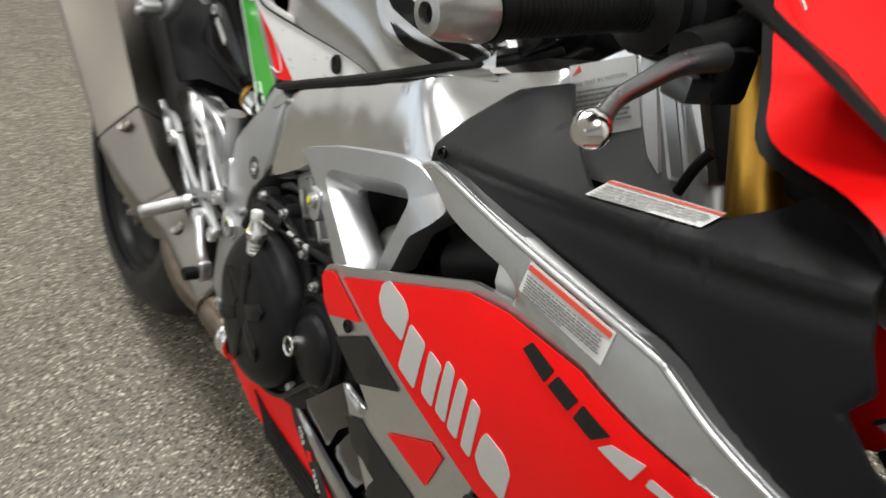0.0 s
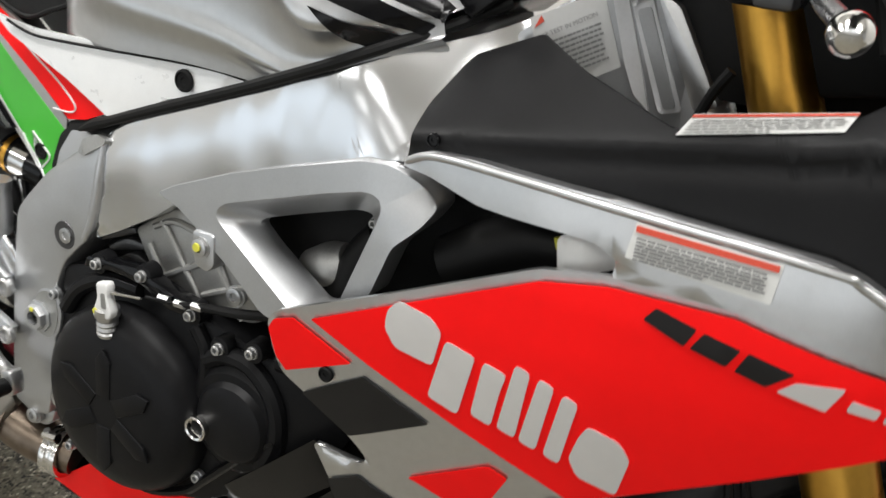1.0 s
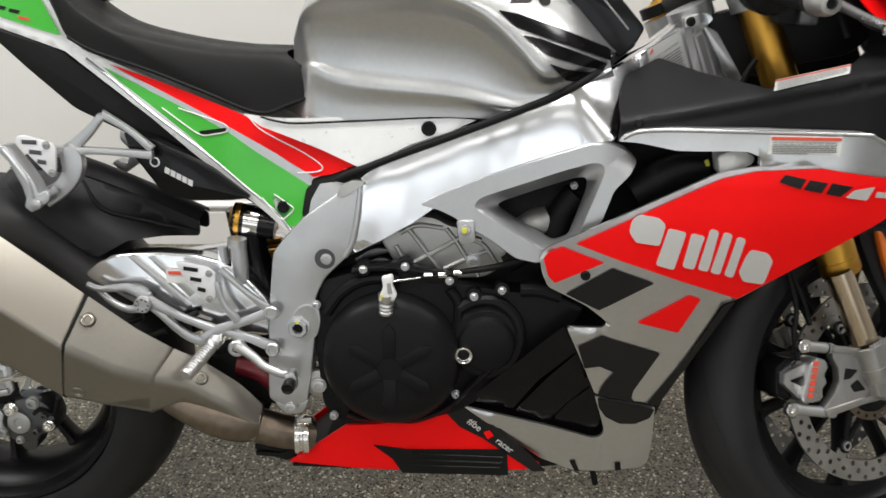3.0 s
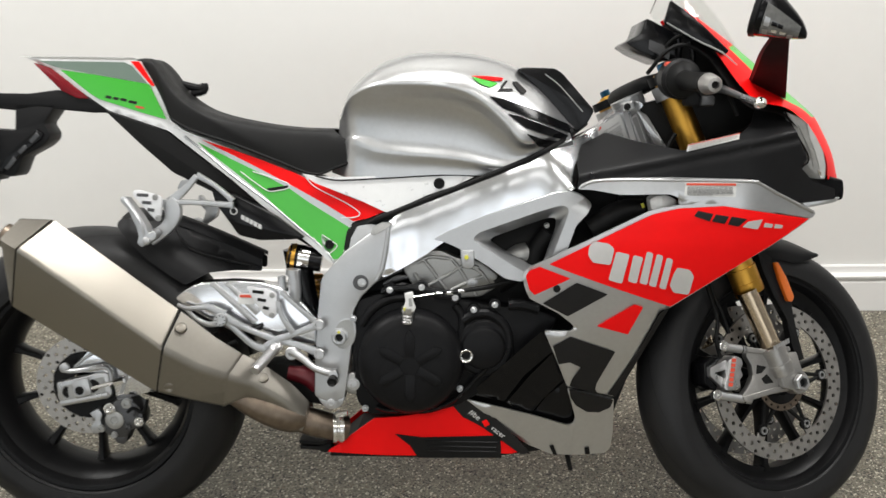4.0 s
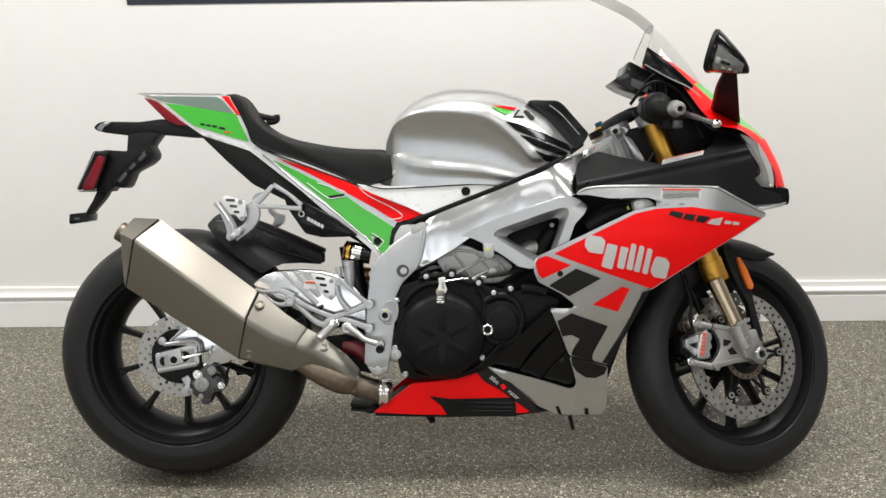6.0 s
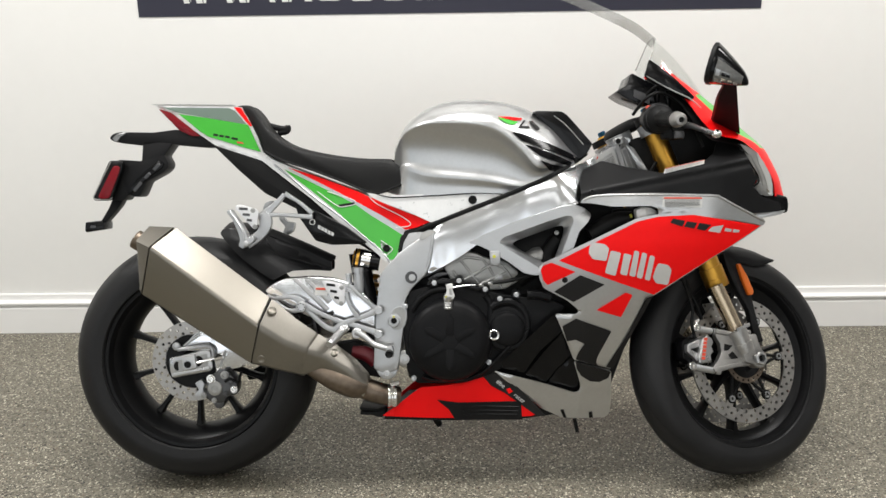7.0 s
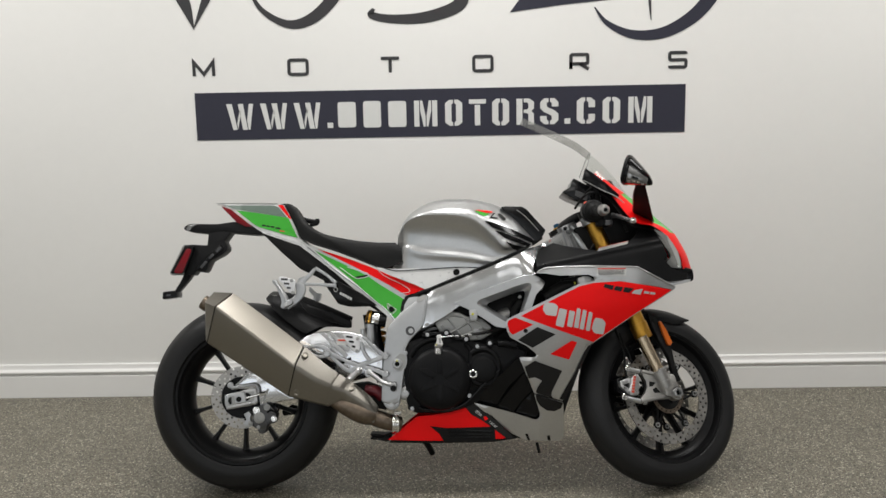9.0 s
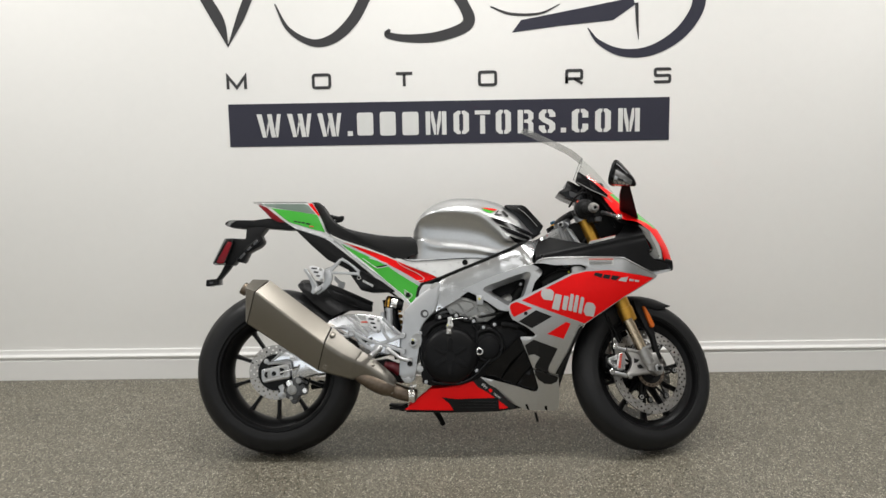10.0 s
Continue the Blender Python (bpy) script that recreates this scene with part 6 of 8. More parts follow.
part("exhaust_servo", slab(rounded([(0.373, 0.354), (0.429, 0.361), (0.484, 0.34), (0.497, 0.269), (0.427, 0.284), (0.386, 0.312)], 0.006), -0.065, 0.0, 0.006), "inner_black", bike)
tank_res = part("brake_reservoir", tube([(x, -0.085, z) for x, z in [(0.445, 0.548), (0.446, 0.51), (0.447, 0.485)]], [0.012, 0.013, 0.010], 18, 1), "cast", bike, "small pale brake fluid reservoir")
part("reservoir_cap", tube([(x, -0.085, z) for x, z in [(0.444, 0.555), (0.443, 0.543)]], [0.0145, 0.0145], 18, 1), "cast", tank_res)
part("reservoir_pipe", tube([(x, -0.08, z) for x, z in [(0.419, 0.54), (0.421, 0.509), (0.424, 0.482), (0.432, 0.454)]], 0.008, 10), "cast", tank_res)

# foot rests: rider
PLATE = 0.115


def bars(name, runs, mat, parent, label="", y=-PLATE):
    """A bracket of flat bars: the first carries the others."""
    made = [flat_bar(run, r, y - dy + 0.0012 * (k % 3)) for k, (run, r, dy) in enumerate(runs)]
    root = part(name, made[0], mat, parent, label)
    for bm in made[1:]:
        part("arm", bm, mat, root)
    return root


footrest = bars("rider_footrest", [
    ([(0.498, 0.451), (0.456, 0.434), (0.411, 0.419), (0.392, 0.403)], [0.0085, 0.006, 0.007, 0.010], 0.0),
    ([(0.497, 0.392), (0.456, 0.408), (0.416, 0.419)], [0.0085, 0.006, 0.007], 0.0),
    ([(0.424, 0.516), (0.457, 0.484), (0.491, 0.455)], [0.0042, 0.0042, 0.006], 0.002),
    ([(0.418, 0.497), (0.426, 0.464), (0.446, 0.434)], [0.0042, 0.0042, 0.006], 0.002),
    ([(0.411, 0.419), (0.356, 0.441), (0.309, 0.466)], [0.006, 0.0055, 0.008], 0.001),
    ([(0.397, 0.397), (0.363, 0.411), (0.325, 0.447), (0.309, 0.461)], [0.008, 0.0065, 0.006, 0.007], 0.001),
    ([(0.312, 0.469), (0.281, 0.485), (0.241, 0.482), (0.22, 0.49)], [0.009, 0.006, 0.004, 0.003], 0.0),
    ([(0.304, 0.455), (0.28, 0.45), (0.256, 0.461), (0.236, 0.48)], [0.008, 0.005, 0.004, 0.003], 0.0),
], "cast", bike, "silver machined rider foot rest with heel plate")
for x, z in [(0.498, 0.451), (0.497, 0.392)]:
    part("pin", lathe([(0, 0.011), (0.005, 0.011), (0.007, 0.0095), (0.007, 0.0068), (0.003, 0.0062), (0.003, 0)], (x, -0.120, z), (0, -1, 0), 20), "machined", footrest)
heel = part("heel_plate", slab(rounded([(0.356, 0.525), (0.365, 0.526), (0.404, 0.518), (0.415, 0.509), (0.414, 0.47), (0.406, 0.46), (0.389, 0.468), (0.366, 0.502)], 0.004), -0.113, -0.107, 0.0015), "plate", footrest, "polished heel guard with slots")
for run in ([(0.368, 0.516), (0.39, 0.513)], [(0.377, 0.5), (0.394, 0.497)], [(0.387, 0.484), (0.399, 0.481)]):
    part("slot", flat_bar(run, [0.0032, 0.0032], -0.1134, 0.0012), "inner_black", heel)
for x, z in [(0.406, 0.508), (0.404, 0.468)]:
    part("screw", bolt(x, z, -0.113, 0.0045, 0.003), "cast_dark", heel)
PEG_BASE, PEG_TIP = Vector((0.412, -0.122, 0.406)), Vector((0.384, -0.189, 0.377))
PEG_RUN = (PEG_TIP - PEG_BASE).length
part("peg", lathe([(0, 0.0), (0, 0.011), (0.010, 0.012), (0.014, 0.009)] + [(0.016 + (PEG_RUN - 0.022) * k / 12 + d, r) for k in range(12) for d, r in ((0.0, 0.0088), (0.0018, 0.0105), (0.0042, 0.0105), (0.0056, 0.0088))] + [(PEG_RUN - 0.005, 0.0105), (PEG_RUN, 0.009), (PEG_RUN, 0.0)], PEG_BASE, PEG_TIP - PEG_BASE, 18), "machined", footrest, "ribbed aluminium foot peg")
HUB = (0.305, 0.461)
part("hub", lathe([(-0.006, 0.0135), (0.004, 0.0135), (0.007, 0.0115), (0.007, 0.0065), (0.004, 0.006), (0.004, 0)], (HUB[0], -0.120, HUB[1]), (0, -1, 0), 24), "machined", footrest, "round drilled hub")
for k in range(8):
    a = 2 * math.pi * k / 8
    part("hub_hole", lathe([(0, 0.0015), (0.0006, 0.0013), (0.0006, 0)], (HUB[0] + 0.009 * math.cos(a), -0.1271, HUB[1] + 0.009 * math.sin(a)), (0, -1, 0), 8), "inner_black", footrest)
part("pedal", tube([(x, -0.125 - 0.004 * i, z) for i, (x, z) in enumerate([(0.444, 0.399), (0.468, 0.383), (0.486, 0.369), (0.509, 0.361), (0.525, 0.359)])], [0.009, 0.0075, 0.007, 0.007, 0.009], 12), "machined", footrest, "silver brake pedal")
PT = [(0.527, 0.349)][0]
part("pedal_tip", lathe([(0, 0.0085), (0.004, 0.0095), (0.030, 0.0095), (0.032, 0.0075), (0.030, 0.005), (0.030, 0.0)], (PT[0], -0.138, PT[1]), (0, -1, 0), 18), "hose", footrest, "black rubber pedal tip")
part("tip_holder", slab(rounded([(0.517, 0.364), (0.533, 0.369), (0.538, 0.356), (0.536, 0.338), (0.523, 0.335), (0.518, 0.348)], 0.004), -0.150, -0.132, 0.004), "machined", footrest)
SPR = [(0.399, 0.398), (0.423, 0.409)]
spring_run = []
for k in range(36):
    u, a = k / 35, k * 2 * math.pi * 6 / 35
    spring_run.append((SPR[0][0] + (SPR[1][0] - SPR[0][0]) * u, -0.124 + 0.008 * math.cos(a), SPR[0][1] + (SPR[1][1] - SPR[0][1]) * u + 0.008 * math.sin(a)))
part("pedal_spring", tube(spring_run, 0.0014, 6, 1), "machined", footrest, "small steel return spring")
BO = [(0.444, 0.395)][0]
part("pedal_boss", lathe([(-0.006, 0.013), (0.008, 0.013), (0.010, 0.011), (0.010, 0.006), (0.006, 0.0055), (0.006, 0)], (BO[0], -0.122, BO[1]), (0, -1, 0), 22), "machined", footrest)
for run in ([(0.354, 0.43), (0.382, 0.443)], [(0.296, 0.435), (0.269, 0.423)], [(0.332, 0.414), (0.306, 0.403)]):
    part("cross_bolt", tube([(x, -0.104, z) for x, z in run], [0.0055, 0.0045], 10, 1), "hose", footrest)

# foot rests: passenger
pillion = part("pillion_footrest", flat_bar([(0.208, 0.694), (0.217, 0.678), (0.215, 0.658), (0.199, 0.637), (0.169, 0.619)], [0.012, 0.016, 0.014, 0.012, 0.014], -0.104, 0.018), "cast", bike, "silver cast pillion foot rest bracket")
part("arm", flat_bar([(0.265, 0.743), (0.301, 0.721), (0.334, 0.692)], [0.006, 0.0045, 0.006], -0.100, 0.010), "cast", pillion)
part("arm", flat_bar([(0.187, 0.688), (0.25, 0.69), (0.335, 0.684)], [0.008, 0.005, 0.006], -0.102, 0.012), "cast", pillion)
part("arm", flat_bar([(0.265, 0.741), (0.243, 0.717), (0.211, 0.69)], [0.005, 0.007, 0.010], -0.101, 0.012), "cast", pillion)
heel2 = part("heel_plate", slab(rounded([(0.149, 0.715), (0.16, 0.717), (0.2, 0.705), (0.204, 0.698), (0.2, 0.664), (0.192, 0.655), (0.177, 0.672), (0.147, 0.706)], 0.004), -0.128, -0.122, 0.0015), "plate", pillion, "polished heel guard with slots")
for run in ([(0.156, 0.707), (0.178, 0.706)], [(0.165, 0.693), (0.183, 0.691)], [(0.175, 0.679), (0.188, 0.677)]):
    part("slot", flat_bar(run, [0.0032, 0.0032], -0.1284, 0.0012), "dark_lever", heel2)
for x, z in [(0.191, 0.702), (0.195, 0.662)]:
    part("screw", bolt(x, z, -0.128, 0.0048, 0.003), "cast_dark", heel2)
part("pillion_peg", slab(rounded([(0.131, 0.705), (0.141, 0.704), (0.166, 0.668), (0.178, 0.647), (0.181, 0.635), (0.192, 0.641), (0.197, 0.633), (0.194, 0.624), (0.167, 0.608), (0.158, 0.616), (0.162, 0.63), (0.158, 0.647), (0.143, 0.682), (0.131, 0.696)], 0.003), -0.148, -0.118, 0.005, 3), "cast", pillion, "folded aluminium pillion peg")
part("peg_ridge", tube([(x, -0.149, z) for x, z in [(0.138, 0.7), (0.153, 0.679), (0.168, 0.653), (0.172, 0.63)]], [0.0025, 0.003, 0.003, 0.0025], 8), "cast", pillion)
part("peg_bolt", lathe([(-0.004, 0.0075), (0.004, 0.0075), (0.005, 0.006), (0.005, 0)], (*(lambda p: (p[0], -0.148, p[1]))([(0.177, 0.621)][0]),), (0, -1, 0), 14), "machined", pillion)
far = part("far_footrest", merged(
    slab(rounded([(0.212, 0.688), (0.223, 0.676), (0.233, 0.666), (0.253, 0.662), (0.248, 0.639), (0.21, 0.613), (0.192, 0.632), (0.201, 0.638), (0.218, 0.631), (0.227, 0.653), (0.21, 0.671)], 0.004), 0.09, 0.115, 0.004),
    slab(rounded([(0.167, 0.704), (0.174, 0.718), (0.192, 0.724), (0.199, 0.718), (0.18, 0.699), (0.169, 0.694)], 0.003), 0.09, 0.11, 0.003)), "cast", bike, "far pillion foot rest")

# tail end: lamp, plate holder, reflector
part("tail_lamp", slab(rounded([(-0.07, 0.962), (-0.038, 0.952), (0.012, 0.912), (0.037, 0.891), (0.014, 0.892), (-0.017, 0.907), (-0.041, 0.932)], 0.003), -0.034, 0.034, 0.006), "red_lens", bike, "dark red tail lamp")
holder = part("plate_holder", slab(rounded([(-0.202, 0.888), (-0.193, 0.899), (-0.177, 0.904), (-0.084, 0.902), (-0.029, 0.909), (0.009, 0.905), (0.066, 0.892), (0.075, 0.863), (0.043, 0.863), (-0.071, 0.874), (-0.107, 0.868), (-0.168, 0.875), (-0.191, 0.88)], 0.006), -0.03, 0.03, 0.007), "matte_black", bike, "black number plate holder")
part("signal_tip", slab(rounded([(-0.192, 0.887), (-0.181, 0.898), (-0.163, 0.904), (-0.152, 0.902), (-0.172, 0.89), (-0.181, 0.877)], 0.003), -0.034, 0.034, 0.003), "signal_lens", holder)
part("holder_box", slab(rounded([(-0.113, 0.881), (-0.032, 0.88), (-0.037, 0.872), (-0.059, 0.843), (-0.049, 0.823), (-0.051, 0.811), (-0.065, 0.798), (-0.107, 0.776), (-0.122, 0.743), (-0.13, 0.736), (-0.147, 0.74), (-0.155, 0.743), (-0.168, 0.728), (-0.202, 0.729), (-0.198, 0.761), (-0.179, 0.808), (-0.178, 0.833), (-0.118, 0.829)], 0.004), -0.030, 0.030, 0.004), "matte_black", holder)
part("holder_rib", slab(rounded([(-0.072, 0.832), (-0.058, 0.823), (-0.064, 0.811), (-0.104, 0.784), (-0.129, 0.758), (-0.149, 0.744), (-0.156, 0.747), (-0.134, 0.779), (-0.103, 0.807), (-0.082, 0.822)], 0.003), -0.037, -0.029, 0.003), "gloss_black", holder)
for run in ([(-0.069, 0.822), (-0.085, 0.806)], [(-0.095, 0.798), (-0.109, 0.784)], [(-0.118, 0.774), (-0.138, 0.752)]):
    part("rib_slot", flat_bar(run, [0.0042, 0.0042], -0.0375, 0.0012), "dark_lever", holder)
part("holder_arm", slab(rounded([(-0.202, 0.732), (-0.172, 0.735), (-0.185, 0.713), (-0.223, 0.67), (-0.237, 0.671), (-0.215, 0.705)], 0.003), -0.016, 0.016, 0.004), "matte_black", holder)
part("holder_foot", slab(rounded([(-0.271, 0.672), (-0.232, 0.676), (-0.221, 0.672), (-0.222, 0.653), (-0.269, 0.646), (-0.273, 0.65)], 0.003), -0.03, 0.03, 0.003), "gloss_black", holder)
part("foot_slot", slab(rounded([(-0.257, 0.664), (-0.244, 0.664), (-0.244, 0.658), (-0.258, 0.657)], 0.001), -0.0308, -0.0296, 0), "dark_lever", holder)
reflector = part("rear_reflector", slab(rounded([(-0.194, 0.83), (-0.165, 0.83), (-0.159, 0.819), (-0.162, 0.806), (-0.192, 0.732), (-0.199, 0.728), (-0.235, 0.728), (-0.24, 0.736)], 0.005), -0.055, -0.03, 0.004), "gloss_black", holder, "red side reflector in a black housing")
part("reflector_rim", tube([(x, -0.055, z) for x, z in [(-0.189, 0.828), (-0.237, 0.737), (-0.232, 0.731), (-0.196, 0.731), (-0.189, 0.735)]], 0.0016, 6, 1), "cast_dark", holder)
part("reflector_lens", slab(rounded([(-0.182, 0.816), (-0.173, 0.818), (-0.165, 0.813), (-0.167, 0.801), (-0.194, 0.736), (-0.204, 0.732), (-0.22, 0.733), (-0.223, 0.74)], 0.006), -0.060, -0.054, 0.002), "red_lens", holder, "dark red ribbed reflector")
part("strap_hook", tube([(x, 0.04, z) for x, z in [(0.198, 0.921), (0.221, 0.915), (0.241, 0.912), (0.249, 0.917), (0.246, 0.906), (0.223, 0.901)]], 0.008, 10), "matte_black", bike)

# frame fittings
FB = [(0.58, 0.532)][0]
# flat dark disc: the recess's shade is given by colour, not depth
part("bolt_recess_shade", lathe([(0.0005, 0.0155), (0.0012, 0.0150), (0.0012, 0)], (FB[0], -beam(*FB) - 0.002, FB[1]), (0, -1, 0), 24), "dark_lever", pivot_plate, "dark disc for the shade in a round bolt recess")
part("plug_bolt", bolt(FB[0] + 0.002, FB[1], -beam(*FB) - 0.002, 0.0085, 0.003), "machined", pivot_plate)
part("weld_ridge", tube([(x, -beam(x, z) - 0.0005, z) for x, z in [(0.635, 0.645), (0.633, 0.618), (0.628, 0.587), (0.621, 0.557), (0.61, 0.536)]], [0.003, 0.0045, 0.0050, 0.005, 0.004], 12), "cast", pivot_plate)
PV = [(0.536, 0.424)][0]
POCKET = rounded([(0.536, 0.457), (0.553, 0.464), (0.567, 0.456), (0.57, 0.432), (0.563, 0.408), (0.55, 0.397), (0.533, 0.399), (0.524, 0.414), (0.523, 0.436)], 0.010)
part("pivot_boss", slab(POCKET, -0.1085, -0.10, 0.002), "cast", pivot_plate)
# darker plate on the boss, its colour standing in for the pocket's shade
part("pivot_pocket_shade", slab([(PV[0] + (x - PV[0]) * 0.86, PV[1] + (z - PV[1]) * 0.88) for x, z in POCKET], -0.1092, -0.1080, 0), "cast_dark", pivot_plate, "duller grey plate for the shade in the recess round the pivot nut")
part("pivot_nut", lathe([(0, 0.0185), (0.004, 0.0185), (0.005, 0.0150), (0.010, 0.0150), (0.012, 0.0135), (0.012, 0.0085), (0.004, 0.008), (0.004, 0)], (PV[0], -0.1075, PV[1]), (0, -1, 0), 8), "cast", pivot_plate)
part("paint_mark", lathe([(0, 0.0030), (0.0010, 0.0026), (0.0010, 0)], (PV[0], -0.1196, PV[1] + 0.011), (0, -1, 0), 10), "yellow_mark", pivot_plate, "yellow paint mark")
part("pivot_hole", lathe([(0.0046, 0.008), (0.0046, 0.0)], (PV[0], -0.1075, PV[1]), (0, -1, 0), 8), "inner_black", pivot_plate)
part("lower_mount", slab(rounded([(0.487, 0.298), (0.545, 0.301), (0.537, 0.281), (0.525, 0.273), (0.506, 0.273), (0.495, 0.284)], 0.006), -0.100, -0.06, 0.004), "cast", pivot_plate)
for (x, z), r in zip([(0.516, 0.288), (0.561, 0.326)], (0.009, 0.010)):
    part("mount_bolt", bolt(x, z, -0.104, r, 0.007), "machined", pivot_plate)
part("engine_lug", lathe([(-0.02, 0.022), (0.0, 0.022), (0.002, 0.019), (0.002, 0.0)], (*(lambda p: (p[0], -0.100, p[1]))([(0.561, 0.326)][0]),), (0, -1, 0), 24), "cast_dark", engine)
EB = [(0.787, 0.584)][0]
part("engine_mount", slab(rounded([(0.774, 0.598), (0.801, 0.599), (0.802, 0.568), (0.793, 0.56), (0.778, 0.564)], 0.005), -0.131, -0.09, 0.003), "cast", engine)
part("mount_bolt", bolt(EB[0], EB[1], -0.131, 0.0085, 0.005), "machined", engine)
part("paint_mark", lathe([(0, 0.0045), (0.0012, 0.004), (0.0012, 0)], (EB[0] - 0.001, -0.1364, EB[1] + 0.001), (0, -1, 0), 10), "yellow_mark", engine, "yellow paint mark")
for x, z in [(0.637, 0.519), (0.699, 0.524), (0.764, 0.503), (0.8, 0.479), (0.841, 0.489)]:
    part("case_bolt", bolt(x, z, -0.116, 0.0052, 0.008), "machined", engine)
    part("bolt_boss", lathe([(-0.016, 0.012), (0.0, 0.011), (0.001, 0.0)], (x, -0.1165, z), (0, -1, 0), 20), "engine_black", engine)
part("case_lip", tube([(x, -0.113, z) for x, z in [(0.606, 0.283), (0.631, 0.275), (0.676, 0.274), (0.713, 0.275), (0.758, 0.295), (0.785, 0.321), (0.825, 0.362), (0.87, 0.402)]], 0.0052, 8), "gloss_black", engine, "glossy black lip along the case foot")
for run, r in (([(0.779, 0.457), (0.802, 0.469), (0.834, 0.468), (0.861, 0.443), (0.868, 0.405), (0.852, 0.364)], 0.010), ([(0.763, 0.487), (0.777, 0.464), (0.775, 0.424), (0.768, 0.402)], 0.008), ([(0.868, 0.488), (0.896, 0.488), (0.927, 0.479)], 0.012), ([(0.579, 0.448), (0.603, 0.48), (0.64, 0.5), (0.689, 0.503)], 0.009)):
    part("case_rib", tube([(x, -0.108, z) for x, z in run], r, 10), "engine_black", engine)
for x, z in [(0.564, 0.46), (0.584, 0.278), (0.716, 0.279), (0.773, 0.318)]:
    part("case_bolt", bolt(x, z, -0.109, 0.0055, 0.008), "cast", engine)
RG = [(0.785, 0.39)][0]
part("filler_ring", lathe([(0, 0.0132), (0.007, 0.0132), (0.008, 0.0120), (0.007, 0.0100), (0.002, 0.0098), (0.002, 0.0)], (RG[0], -0.1245, RG[1]), (0, -1, 0), 24), "chrome", engine, "bright round sight ring")
part("ring_face", lathe([(0.0022, 0.0090), (0.0035, 0.006), (0.0035, 0)], (RG[0], -0.1245, RG[1]), (0, -1, 0), 24), "engine_black", engine)
for k in range(6):
    a = radians(90 + 60 * k)
    pts_ = [(CLUTCH[0] + r * math.cos(a + s), CLUTCH[1] - 0.002 + r * math.sin(a + s)) for r, s in ((0.020, -0.5), (0.060, -0.17), (0.072, 0.0), (0.060, 0.17), (0.020, 0.5))]
    part("cast_star", slab(pts_, -0.1484, -0.145, 0.0012), "engine_black", engine)
CA = [(0.669, 0.512), (0.67, 0.499), (0.672, 0.483), (0.673, 0.467)]
FL = [(0.621, 0.523), (0.636, 0.525), (0.659, 0.526), (0.691, 0.53), (0.716, 0.523), (0.747, 0.516), (0.772, 0.513), (0.764, 0.499), (0.734, 0.499), (0.697, 0.515), (0.671, 0.517), (0.633, 0.515), (0.618, 0.51)]
part("case_flange", slab(rounded(FL, 0.004), -0.118, -0.10, 0.003), "gloss_black", engine, "glossy black flange above the clutch cover")
part("clutch_arm", slab(rounded([(0.667, 0.517), (0.682, 0.521), (0.685, 0.515), (0.683, 0.505), (0.689, 0.489), (0.685, 0.481), (0.665, 0.477), (0.662, 0.483), (0.669, 0.502)], 0.003), -0.148, -0.137, 0.003), "white_plastic", engine, "pale clutch release arm")
part("arm_slot", slab(rounded([(0.675, 0.508), (0.68, 0.509), (0.683, 0.493), (0.676, 0.492)], 0.002), -0.1486, -0.1478, 0), "cast_dark", engine)
part("arm_pivot", lathe([(-0.026, 0.0105), (-0.022, 0.0115), (-0.020, 0.0100), (-0.017, 0.0115), (-0.014, 0.0100), (-0.011, 0.0115), (-0.008, 0.0100), (-0.005, 0.0115), (-0.003, 0.0125), (0.006, 0.0125), (0.007, 0.010), (0.007, 0.0)], (CA[2][0] + 0.001, -0.138, CA[2][1]), (0.06, -0.1, 1.0), 18), "machined", engine)
part("paint_mark", lathe([(0, 0.0035), (0.001, 0.003), (0.001, 0)], (CA[2][0] - 0.004, -0.1485, CA[2][1] + 0.004), (0, -1, 0), 10), "yellow_mark", engine, "yellow paint mark")
part("cable_hook", tube([(x, -0.143, z) for x, z in [(0.679, 0.509), (0.698, 0.512), (0.724, 0.516)]], [0.0022, 0.0016, 0.0016], 8), "chrome", engine)
CB = [(0.715, 0.51), (0.744, 0.512), (0.789, 0.519), (0.827, 0.524), (0.875, 0.536), (0.899, 0.542)]
part("clutch_cable", tube([(x, -0.128 + 0.004 * i, z) for i, (x, z) in enumerate(CB)], [0.0018, 0.0020, 0.0045, 0.005, 0.005, 0.005], 10), "hose", engine, "black clutch cable")
for i, (x, z) in enumerate([(0.733, 0.512), (0.754, 0.513), (0.776, 0.517)]):
    part("cable_nut", tube([(x - 0.006, -0.1225, z), (x + 0.006, -0.1215, z)], [0.004, 0.004], 6, 1), "machined", engine)
for run in ([(0.7, 0.577), (0.715, 0.558), (0.732, 0.534)], [(0.732, 0.534), (0.756, 0.548), (0.784, 0.563), (0.81, 0.558)], [(0.732, 0.534), (0.746, 0.515), (0.755, 0.496)], [(0.702, 0.517), (0.74, 0.54), (0.732, 0.534)], [(0.707, 0.508), (0.72, 0.502), (0.739, 0.497)], [(0.683, 0.548), (0.702, 0.517), (0.713, 0.5)], [(0.758, 0.575), (0.772, 0.557), (0.79, 0.527), (0.806, 0.502)], [(0.796, 0.559), (0.815, 0.549), (0.835, 0.518)], [(0.69, 0.568), (0.716, 0.58), (0.753, 0.576)], [(0.755, 0.513), (0.79, 0.53), (0.821, 0.543)]):
    part("head_rib", tube([(x, -0.0915, z) for x, z in run], 0.0036, 8), "cast_dark", engine)
